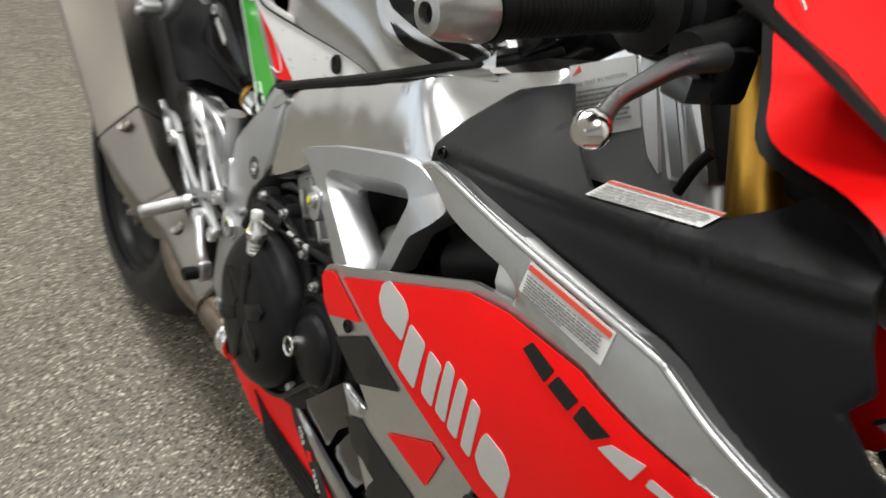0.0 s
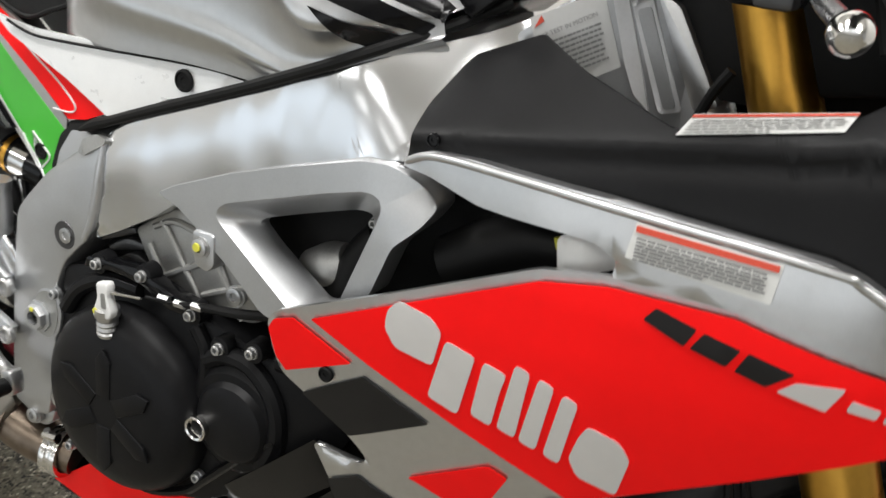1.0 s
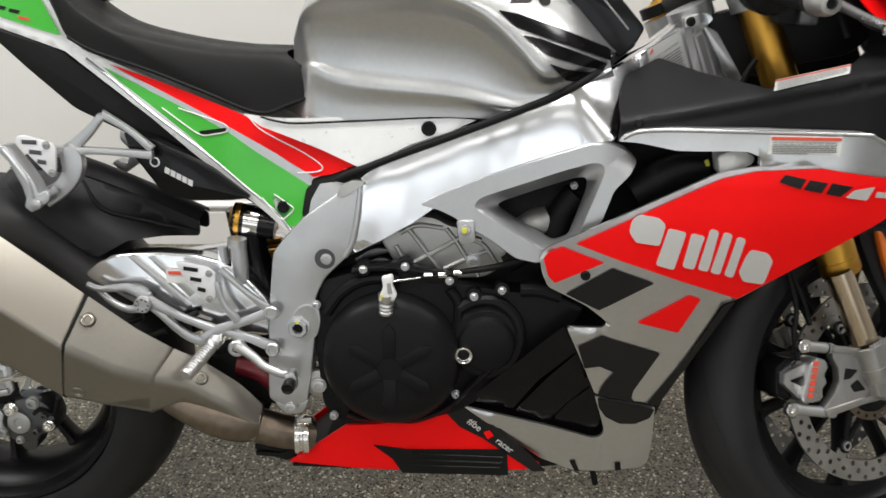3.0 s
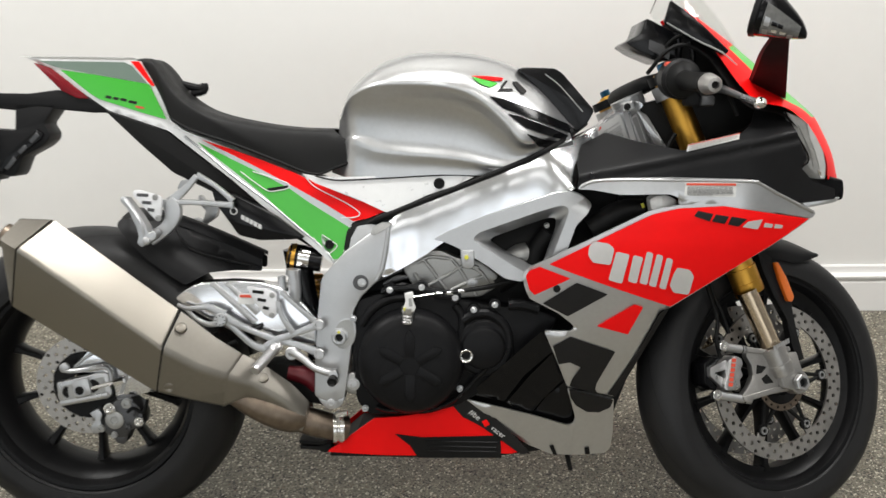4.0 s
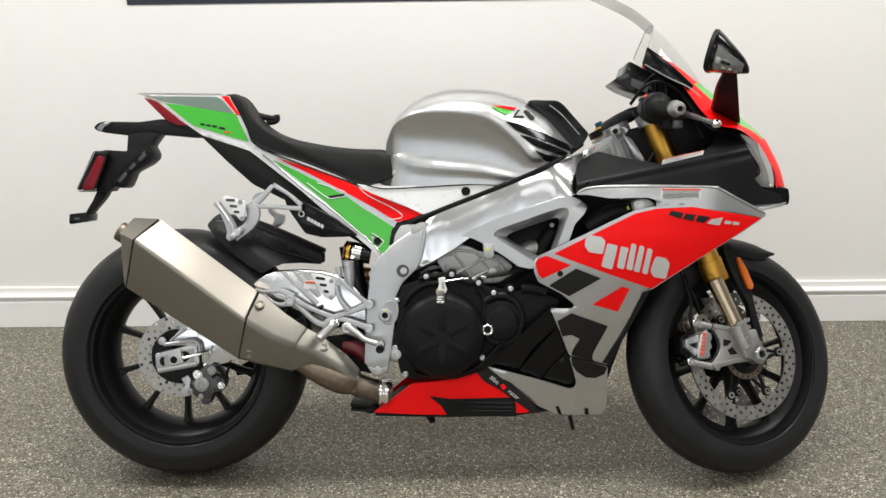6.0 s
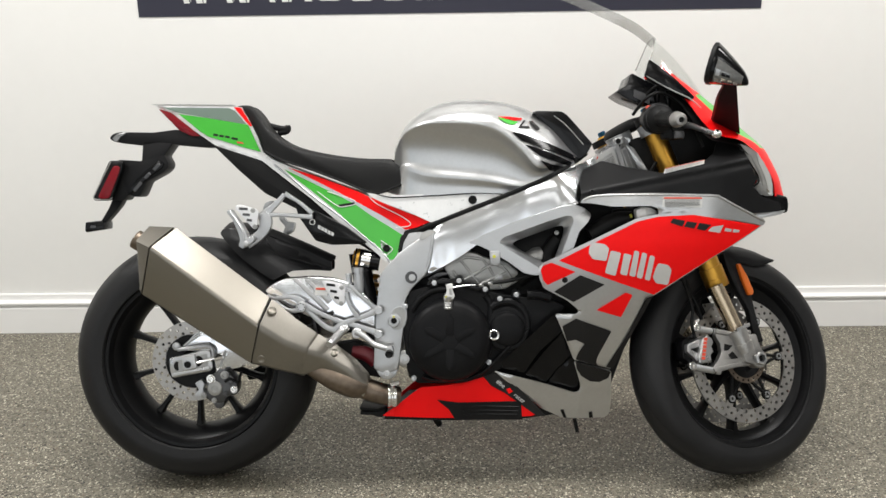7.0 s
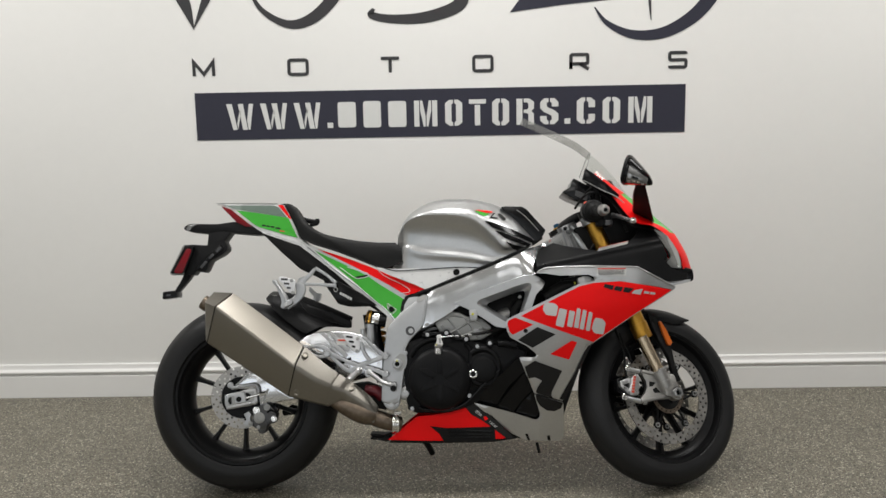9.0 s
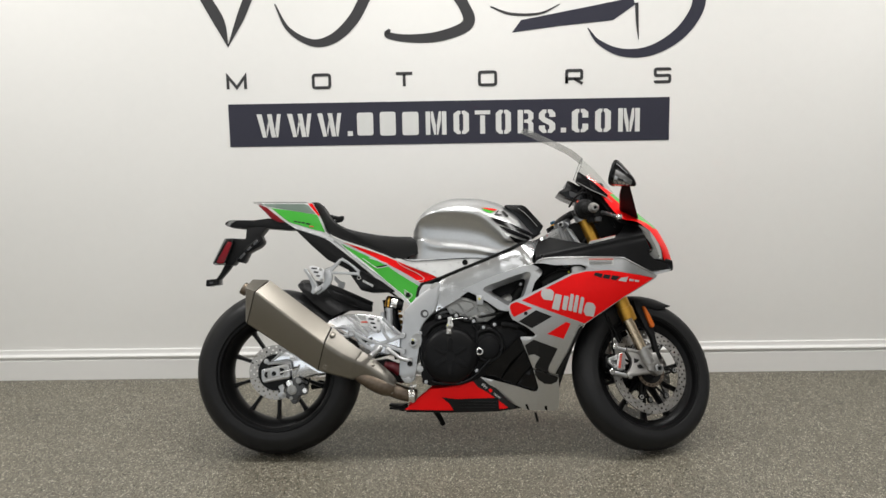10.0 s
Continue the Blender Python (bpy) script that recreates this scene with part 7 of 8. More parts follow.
for run in ([(0.609, 0.532), (0.633, 0.545), (0.66, 0.554)], [(0.622, 0.524), (0.649, 0.536), (0.672, 0.539)], [(0.635, 0.514), (0.658, 0.522), (0.679, 0.519)]):
    part("case_fin", flat_bar(run, [0.003, 0.006, 0.003], -0.084, 0.010), "dark_lever", engine)
part("head_boss", bolt(*[(0.798, 0.526)][0], -0.092, 0.009, 0.006, False), "cast", engine)

# behind the triangle: pump and pipes
part("water_hose", tube([(x, -0.075, z) for x, z in [(0.845, 0.521), (0.88, 0.542), (0.914, 0.562), (0.927, 0.597), (0.948, 0.624)]], 0.020, 14), "hose", engine)
part("pump_body", tube([(x, -0.07, z) for x, z in [(0.866, 0.569), (0.893, 0.579), (0.911, 0.589)]], [0.018, 0.024, 0.018], 16), "cast_dark", engine)
for x, z in [(0.943, 0.64), (0.938, 0.617)]:
    part("hose_clip", bolt(x, z, -0.085, 0.0045, 0.008), "cast_dark", engine)
part("intake_hose", tube([(x, -0.10, z) for x, z in [(1.026, 0.632), (1.059, 0.652), (1.093, 0.669), (1.126, 0.672)]], [0.024, 0.026, 0.024, 0.022], 18), "hose", bike, "black rubber intake hose")
part("intake_hose", tube([(x, -0.09, z) for x, z in [(1.081, 0.682), (1.108, 0.685), (1.13, 0.682), (1.148, 0.664)]], [0.015, 0.017, 0.017, 0.015], 16), "hose", bike)
part("wire_mark", tube([(x, -0.122, z) for x, z in [(1.12, 0.686), (1.123, 0.678)]], 0.003, 8), "yellow_mark", bike)
DUCT = [(1.129, 0.697), (1.143, 0.703), (1.163, 0.703), (1.182, 0.693), (1.181, 0.684), (1.134, 0.668)]
part("white_duct", sheet(rounded(DUCT, 0.006), lambda x, z: 0.156 - 0.5 * max(0.0, x - 1.15), 0.04, 0, 0.010, 0.015), "white_plastic", bike, "white end of the fairing duct")

# frame head behind the cockpit side
head = part("frame_head", sheet(rounded([(1.016, 0.800), (1.040, 0.822), (1.075, 0.848), (1.110, 0.866), (1.168, 0.835), (1.181, 0.753), (1.079, 0.739)], 0.006), headside, 0.05, 0, 0.008, 0.02), "cast", bike, "silver cast steering head with ribs", 60)
part("head_rib", sheet(rounded([(1.095, 0.859), (1.104, 0.864), (1.117, 0.828), (1.137, 0.768), (1.124, 0.78), (1.114, 0.802)], 0.003), headside, 0.016, 0.008, 0.006), "plate", head, "rounded upright rib of bright metal", 60)
part("head_rib", sheet(rounded([(1.11, 0.851), (1.124, 0.856), (1.16, 0.771), (1.144, 0.767)], 0.004), headside, 0.016, 0.005, 0.003), "plate", head, "raised rib with a flat face", 60)
part("rib_face", sheet(rounded([(1.116, 0.845), (1.125, 0.849), (1.156, 0.774), (1.148, 0.771)], 0.003), headside, 0.002, 0.0058, 0.0, 0.02), "cast", head, "", 60)
part("head_gusset", slab(rounded([(1.124, 0.864), (1.147, 0.851), (1.19, 0.783), (1.172, 0.776)], 0.003), -0.012, 0.02, 0.003), "machined", head, "pale gusset beside the steering head")
part("head_tube", lathe([(0.47, 0.0), (0.47, 0.030), (0.50, 0.033), (0.52, 0.030), (0.63, 0.030), (0.645, 0.034), (0.665, 0.034), (0.665, 0.0)], STEER_FOOT + Vector((0, 0.034, 0)), STEER_AXIS, 28), "cast", head)
part("head_cable", tube([(x, -0.035, z) for x, z in [(1.181, 0.774), (1.189, 0.797), (1.199, 0.815)]], 0.0045, 8), "hose", bike)
HB = [(1.101, 0.868)][0]
part("head_bracket", slab(rounded([(1.091, 0.874), (1.113, 0.881), (1.117, 0.863), (1.094, 0.857)], 0.004), -0.046, -0.02, 0.003), "machined", head)
part("bracket_screw", bolt(HB[0], HB[1], -0.046, 0.0055, 0.005), "inner_black", head)
part("radiator", slab(rounded([(1.156, 0.752), (1.198, 0.752), (1.2, 0.583), (1.11, 0.441), (1.075, 0.441), (1.116, 0.583)], 0.006), -0.10, 0.10, 0.006), "inner_black", bike, "black radiator behind the fairing")

# bolts on the panels
def panel_bolt(x, z, y, r=0.008, mat="inner_black", parent=bike):
    part("panel_bolt", lathe([(0, r * 1.35), (0.0022, r * 1.3), (0.003, r * 1.05), (0.0015, r), (0.0015, r * 0.45), (0.0005, r * 0.4), (0.0005, 0)], (x, y, z), (0, -1, 0), 20), mat, parent)


TB = [(0.734, 0.724)][0]
panel_bolt(TB[0], TB[1], -0.1008, 0.008)
PB = [(0.956, 0.529)][0]
panel_bolt(PB[0], PB[1], -side(*PB) - 0.001, 0.0052, "inner_black", fairing)
SB = [(1.021, 0.741)][0]
panel_bolt(SB[0], SB[1], -shroud(*SB) - 0.001, 0.0042, "gloss_black", cockpit_side)
GB = [(0.517, 0.604)][0]
panel_bolt(GB[0], GB[1], -tail(*GB) - 0.002, 0.007, "inner_black", tail_panel)
decal("clear_patch", [(0.5, 0.622), (0.509, 0.617), (0.526, 0.6), (0.516, 0.586), (0.505, 0.592)], tail, "white_silver", tail_panel, "", 0.0022)
decal("panel_slot", [(0.395, 0.714), (0.437, 0.72), (0.436, 0.714), (0.398, 0.707)], tail, "inner_black", tail_panel, "", 0.0034, 0.001)
# white lines painting the highlights along the clear film's edges
for run in ([(0.342, 0.747), (0.373, 0.724), (0.397, 0.709), (0.417, 0.71), (0.438, 0.715), (0.435, 0.725), (0.399, 0.737), (0.367, 0.747)], [(0.473, 0.735), (0.487, 0.72), (0.511, 0.706), (0.548, 0.688), (0.574, 0.671), (0.578, 0.663), (0.568, 0.658), (0.541, 0.656)], [(0.503, 0.623), (0.521, 0.611), (0.532, 0.602), (0.523, 0.591), (0.51, 0.586), (0.485, 0.617)]):
    part("film_highlight", tube([(x, -tail(x, z) - 0.0030, z) for x, z in run], 0.0011, 6), "white_plastic", tail_panel)

# exhaust bolts and clamp
for (x, z), y, axis in zip([(0.245, 0.459), (0.387, 0.348), (0.214, 0.34)], (-0.180, -0.133, -0.172), ((0.1, -0.72, 0.5), (0.1, -0.7, 0.55), (0, -1, -0.45))):
    part("shield_bolt", lathe([(-0.006, 0.0105), (0.001, 0.0105), (0.002, 0.0095), (0.0015, 0.0085), (0.0008, 0.0075), (0.0015, 0.0055), (0.0005, 0.0045), (0.0005, 0)], (x, y, z), axis, 20), "titanium", exhaust)
CL = [(0.513, 0.226), (0.542, 0.225)]
part("pipe_clamp", lathe([(0, 0.025), (0, 0.0305), (0.004, 0.0315), (0.0075, 0.0305), (0.009, 0.0285), (0.012, 0.0285), (0.0135, 0.0305), (0.018, 0.0315), (0.022, 0.0305), (0.022, 0.025)], (CL[0][0], -0.078, CL[0][1]), (0.96, 0.2, -0.02), 28), "chrome", exhaust, "bright pipe clamp")
CB_ = [(0.524, 0.261), (0.547, 0.264)]
part("clamp_bolt", tube([(x, -0.10, z) for x, z in CB_], [0.005, 0.006], 8, 1), "chrome", exhaust)
part("clamp_bolt", tube([(CB_[0][0] + 0.004, -0.10, CB_[0][1] + 0.008), (CB_[0][0] + 0.006, -0.092, CB_[0][1] - 0.016)], [0.0042, 0.0042], 8, 1), "machined", exhaust)

# side stand and small things under the belly
part("side_stand", tube([(x, y, z) for (x, z), y in zip([(0.605, 0.157), (0.624, 0.123), (0.636, 0.092)], (0.09, 0.13, 0.165))], [0.012, 0.011, 0.010], 12), "inner_black", bike, "black side stand")
ST = [(0.994, 0.155), (1.002, 0.12)]
part("drain_hose", tube([(ST[0][0], -0.03, ST[0][1]), (ST[1][0], -0.03, ST[1][1])], [0.005, 0.005], 8, 1), "hose", bike)
for pts_ in ([(0.953, 0.189), (0.961, 0.191), (0.97, 0.168), (0.962, 0.168)], [(1.026, 0.182), (1.035, 0.183), (1.038, 0.165), (1.028, 0.166)]):
    decal("pan_clip", pts_, side, "inner_black", lower, "", 0.002, 0.001)
part("stand_bracket", slab(rounded([(0.439, 0.19), (0.485, 0.186), (0.509, 0.194), (0.506, 0.186), (0.484, 0.179), (0.44, 0.183)], 0.001), -0.05, 0.03, 0.002), "inner_black", bike)
part("stand_bracket", slab(rounded([(0.44, 0.178), (0.479, 0.176), (0.506, 0.184), (0.506, 0.168), (0.492, 0.163), (0.472, 0.169), (0.441, 0.171)], 0.001), -0.05, 0.03, 0.002), "inner_black", bike)

# graphics on the bike
COVER = [(0.884, 0.94), (0.896, 0.944), (0.957, 0.942), (0.972, 0.932), (1.034, 0.861), (1.022, 0.839), (1, 0.82), (0.964, 0.862), (0.923, 0.906)]
tank_nose = part("tank_cover", slab(rounded(COVER, 0.006), -0.072, 0.072, 0.012, 3), "gloss_black", bike, "glossy black tank front cover", 40)
for y in (-0.0722, -0.0450):
    part("cover_line", tube([(x, y - 0.0005, z + (0.0 if y < -0.06 else 0.012)) for x, z in [(0.938, 0.931), (0.968, 0.907), (1.011, 0.859)]], 0.0012, 6), "cast_dark", tank_nose)


def flank(x, z):
    """Half width of the tank's front flank."""
    return 0.126 - 0.75 * max(0.0, z - 0.86) - 0.25 * max(0.0, x - 0.86)


def tank_decal(name, outline, mat, label=""):
    """A graphic pressed onto the tank's own surface."""
    bm = bmesh.new()
    face = bm.faces.new([bm.verts.new((x, 0, z)) for x, z in rounded(outline, 0.002, 2)])
    bm.normal_update()
    bmesh.ops.triangulate(bm, faces=[face])
    for _ in range(4):
        long = [e for e in bm.edges if e.calc_length() > 0.008]
        if not long:
            break
        bmesh.ops.subdivide_edges(bm, edges=long, cuts=1)
        bmesh.ops.triangulate(bm, faces=[f for f in bm.faces if len(f.verts) > 3])
    for v in bm.verts:
        hit, at, nor, _ = tank.ray_cast(Vector((v.co.x, -0.5, v.co.z)), Vector((0, 1, 0)))
        v.co = at + nor * 0.0016 - Vector((0, 0.0010, 0)) if hit else Vector((v.co.x, -flank(v.co.x, v.co.z), v.co.z))
    return part(name, bm, mat, tank, label, 60)


bpy.context.view_layer.update()
for pts_ in ([(0.829, 0.888), (0.855, 0.883), (0.913, 0.863), (0.979, 0.836), (0.993, 0.827), (0.99, 0.817), (0.925, 0.841), (0.854, 0.866)], [(0.862, 0.856), (0.886, 0.851), (0.932, 0.834), (0.982, 0.814), (0.974, 0.806), (0.945, 0.813), (0.896, 0.83)], [(0.898, 0.819), (0.924, 0.81), (0.965, 0.803), (0.945, 0.79), (0.922, 0.795)]):
    tank_decal("dark_stripe", pts_, "gloss_black", "glossy black slanted stripe")
tank_decal("green_mark", [(0.795, 0.924), (0.828, 0.916), (0.846, 0.912), (0.831, 0.904), (0.813, 0.91)], "green")
tank_decal("red_mark", [(0.795, 0.925), (0.823, 0.925), (0.856, 0.922), (0.854, 0.918), (0.836, 0.916), (0.818, 0.92)], "red")
tank_decal("dark_mark", [(0.859, 0.917), (0.865, 0.917), (0.853, 0.902), (0.872, 0.902), (0.874, 0.897), (0.844, 0.897)], "graphite")
tank_decal("dark_mark", [(0.872, 0.915), (0.882, 0.916), (0.9, 0.898), (0.898, 0.893), (0.89, 0.892), (0.877, 0.909)], "graphite")

# plain blocks where the maker's word stands
for pts_ in (
        [(1.023, 0.621), (1.051, 0.616), (1.061, 0.606), (1.055, 0.575), (1.022, 0.58), (1.012, 0.595), (1.014, 0.611)],
        [(1.065, 0.601), (1.09, 0.595), (1.078, 0.538), (1.052, 0.546)],
        [(1.097, 0.594), (1.116, 0.589), (1.112, 0.574), (1.106, 0.538), (1.089, 0.543)],
        [(1.122, 0.601), (1.134, 0.597), (1.126, 0.535), (1.111, 0.539)],
        [(1.141, 0.596), (1.153, 0.592), (1.143, 0.53), (1.129, 0.534)],
        [(1.16, 0.589), (1.172, 0.585), (1.162, 0.525), (1.149, 0.529)],
        [(1.181, 0.569), (1.205, 0.564), (1.214, 0.551), (1.207, 0.514), (1.177, 0.519), (1.169, 0.534), (1.175, 0.557)]):
    decal("word_block", pts_, side, "letter_grey", fairing, "", 0.0034, 0.004)
for pts_, ink in (
        ([(1.213, 0.677), (1.241, 0.671), (1.235, 0.657), (1.206, 0.667)], "graphite"), ([(1.246, 0.67), (1.27, 0.666), (1.263, 0.652), (1.239, 0.657)], "graphite"), ([(1.275, 0.666), (1.304, 0.661), (1.289, 0.647), (1.269, 0.651)], "graphite"),
        ([(1.306, 0.656), (1.334, 0.66), (1.326, 0.641), (1.296, 0.646)], "letter_grey"), ([(1.339, 0.653), (1.356, 0.65), (1.354, 0.643), (1.337, 0.645)], "letter_grey"), ([(1.36, 0.65), (1.377, 0.647), (1.375, 0.641), (1.358, 0.642)], "letter_grey")):
    decal("word_bar", pts_, side, ink, fairing, "", 0.0032, 0.0015)
for x, z, n in ((0.072, 0.8945, 0.014), (0.088, 0.8915, 0.013), (0.103, 0.889, 0.014), (0.120, 0.8845, 0.018)):
    decal("word_block", [(x + 0.002, z + 0.003), (x + n, z + 0.003 - 0.18 * n), (x + n - 0.003, z - 0.002 - 0.18 * n), (x - 0.001, z - 0.002)], tail, "graphite", tail_panel, "", 0.0026, 0.0008)
decal("word_block", [(0.133, 0.877), (0.15, 0.874), (0.152, 0.87), (0.135, 0.872)], tail, "label_red", tail_panel, "", 0.0028, 0.001)

def print_rows(place, w, lift, rows, mat, parent, fill=0.55, seed=1, u0=0.03, u1=0.97, v0=0.06, v1=0.94):
    """Rows of unreadable print: short bars on a sticker; place(u, v) gives x and z on it."""
    rng = random.Random(seed)
    bm = bmesh.new()
    step = (v1 - v0) / rows
    for k in range(rows):
        top, foot = v0 + step * (k + 0.5 - fill / 2), v0 + step * (k + 0.5 + fill / 2)
        u, end = u0, u1 - (rng.random() * 0.5 if k == rows - 1 else rng.random() * 0.05)
        while u < end - 0.02:
            v = min(end, u + 0.03 + 0.07 * rng.random())
            quad_ = [place(u, top), place(v, top), place(v, foot), place(u, foot)]
            bm.faces.new([bm.verts.new((x, -w(x, z) - lift, z)) for x, z in quad_])
            u = v + 0.012
    thicken(bm, Vector((0, 0.0004, 0)))
    return part("small_print", bm, mat, parent, "rows of small dark print", 0)


# warning sticker on the upper flank, with lines of print
decal("warning_sticker", [(1.189, 0.73), (1.282, 0.728), (1.28, 0.702), (1.186, 0.705)], wing, "white_label", upper, "white warning sticker with a red band", 0.0055, 0.001)
decal("sticker_band", [(1.19, 0.728), (1.28, 0.727), (1.28, 0.723), (1.19, 0.724)], wing, "label_red", upper, "", 0.0068, 0.0005)
print_rows(lambda u, v: (1.189 + 0.091 * u, 0.7225 - 0.0185 * v + 0.0 * u), wing, 0.0074, 7, "label_ink", upper, 0.5, 3)
# sticker along the cockpit side's top
TOPLABEL = [(1.201, 0.797), (1.195, 0.784), (1.292, 0.807), (1.297, 0.818)]
decal("warning_sticker", TOPLABEL, shroud, "white_label", cockpit_side, "white warning sticker", 0.0015, 0.0005)


def on_label(u, v):
    """A place on the top label: u along, v down."""
    (ax_, az_), (bx_, bz_), (cx_, cz_), (dx_, dz_) = TOPLABEL
    return ((ax_ * (1 - u) + dx_ * u) * (1 - v) + (bx_ * (1 - u) + cx_ * u) * v, (az_ * (1 - u) + dz_ * u) * (1 - v) + (bz_ * (1 - u) + cz_ * u) * v)


decal("sticker_band", [on_label(u, v) for u, v in ((0.0, 0.02), (1.0, 0.02), (1.0, 0.14), (0.0, 0.14))], shroud, "label_red", cockpit_side, "", 0.0028, 0.0001)
# print in the lighter ink: glare on this sticker is put into the colour
print_rows(lambda u, v: on_label(u, 0.16 + 0.82 * v), shroud, 0.0032, 5, "glare_ink", cockpit_side, 0.42, 5)
# words on the belly stripe
def letters(body, size, mat, parent, m, extrude=0.0004, bold=0.0, name="lettering", label=""):
    cu = bpy.data.curves.new("text", "FONT")
    cu.body, cu.size, cu.extrude, cu.offset = body, size, extrude, bold
    cu.align_x, cu.align_y = "CENTER", "CENTER"
    tmp = new("text", cu)
    bpy.context.view_layer.update()
    me = bpy.data.meshes.new_from_object(tmp.evaluated_get(bpy.context.evaluated_depsgraph_get()))
    bpy.data.objects.remove(tmp)
    me.transform(m)
    me.materials.clear()
    me.materials.append(M[mat])
    ob = new(name, me)
    if parent:
        ob.parent = parent
    return tagged(ob, label)


SL = [(0.802, 0.261)][0]
letters("#be", 0.016, "letter_grey", pan, Matrix.Translation((SL[0], -belly(*SL) - 0.0042, SL[1])) @ pose(0, 0, 0, 90, 40, 0))
SL = [(0.822, 0.243)][0]
decal("red_tab", [(0.816, 0.247), (0.825, 0.251), (0.832, 0.241), (0.822, 0.235)], belly, "red", pan, "", 0.0035, 0.0005)
SL = [(0.849, 0.224)][0]
letters("racer", 0.015, "letter_grey", pan, Matrix.Translation((SL[0], -belly(*SL) - 0.0042, SL[1])) @ pose(0, 0, 0, 90, 38, 0))

# type plate on the frame head
PL = [(1.041, 0.828), (1.09, 0.855), (1.111, 0.8), (1.062, 0.769)]
plate = decal("type_plate", PL, headside, "plate_film", bike, "silver type plate sticker with small print", 0.0012, 0.0005)


def on_plate(u, v):
    """A place on the plate: u along, v down, both from 0 to 1."""
    (ax_, az_), (bx_, bz_), (cx_, cz_), (dx_, dz_) = PL
    return ((ax_ * (1 - u) + bx_ * u) * (1 - v) + (dx_ * (1 - u) + cx_ * u) * v, (az_ * (1 - u) + bz_ * u) * (1 - v) + (dz_ * (1 - u) + cz_ * u) * v)


tx, tz = on_plate(0.42, 0.26)
ex_, ez_ = on_plate(0.9, 0.26)
letters("NOISE TEST IN MOTION", 0.0050, "label_ink", plate, Matrix.Translation((tx, -headside(tx, tz) - 0.0026, tz)) @ pose(0, 0, 0, 90, math.degrees(math.atan2(tz - ez_, ex_ - tx)), 24), 0.0001)
decal("red_mark", [on_plate(u, v) for u, v in ((0.04, 0.14), (0.16, 0.02), (0.18, 0.10))], headside, "label_red", plate, "", 0.0022, 0.0001)
print_rows(lambda u, v: on_plate(u, 0.30 + 0.66 * v), headside, 0.0026, 9, "label_ink", plate, 0.45, 7, 0.05, 0.90)


# sign on the wall
SIGN_Y = WALL_Y - 0.002
sign = tagged(new("wall_sign"), "dark vinyl showroom sign with a navy web address bar", "wall sign")
sign.location = (0.672, SIGN_Y, 1.223)


def flat(outline, lift=0.0):
    """A thin vinyl shape on the wall; outline in the wall's x and z, from the sign's middle."""
    bm = bmesh.new()
    a = [bm.verts.new((x - 0.672, -0.0006 - lift, z - 1.223)) for x, z in outline]
    b = [bm.verts.new((x - 0.672, 0.0004 - lift, z - 1.223)) for x, z in outline]
    bm.faces.new(a)
    for i in range(len(a)):
        bm.faces.new((a[i], b[i], b[(i + 1) % len(a)], a[(i + 1) % len(a)]))
    return bm


def stroke(points, widths):
    """A tapered brush stroke on the wall."""
    line = smooth_line([(x, z, w) for (x, z), w in zip(points, widths)], 8)
    left, right = [], []
    for i in range(len(line)):
        d = line[min(i + 1, len(line) - 1)][:2] - line[max(i - 1, 0)][:2]
        n = np.array((-d[1], d[0])) / (np.hypot(*d) + 1e-9)
        left.append(tuple(line[i][:2] + n * line[i][2] / 2))
        right.append(tuple(line[i][:2] - n * line[i][2] / 2))
    bm = bmesh.new()
    l = [bm.verts.new((x - 0.672, -0.0006, z - 1.223)) for x, z in left]
    r = [bm.verts.new((x - 0.672, -0.0006, z - 1.223)) for x, z in right]
    for i in range(len(l) - 1):
        bm.faces.new((l[i], l[i + 1], r[i + 1], r[i]))
    thicken(bm, Vector((0, 0.001, 0)))
    return bm


part("address_bar", flat([(-0.355, 1.124), (1.699, 1.124), (1.699, 1.322), (-0.355, 1.322)]), "navy", sign, "navy blue bar")
ADDRESS = [(0.245, 0.321, 1.168, 1.274), (0.352, 0.426, 1.166, 1.276), (0.457, 0.533, 1.166, 1.274), (0.566, 0.663, 1.166, 1.274), (0.696, 0.768, 1.167, 1.275), (0.796, 0.867, 1.167, 1.275), (0.893, 0.964, 1.165, 1.276), (0.995, 1.068, 1.166, 1.274), (1.094, 1.17, 1.166, 1.274)]
for x0, x1, z0, z1 in ADDRESS[:3]:
    part("white_block", flat(rounded([(x0, z0), (x1, z0), (x1, z1), (x0, z1)], 0.012), 0.002), "white_label", sign, "plain white block")
HALF_O = [(0.46, 0), (0.25, 0), (0, 0.13), (0, 0.87), (0.25, 1), (0.46, 1), (0.46, 0.87), (0.37, 0.82), (0.37, 0.18), (0.46, 0.13)]


def flipped(poly):
    return [(1 - x, z) for x, z in poly]


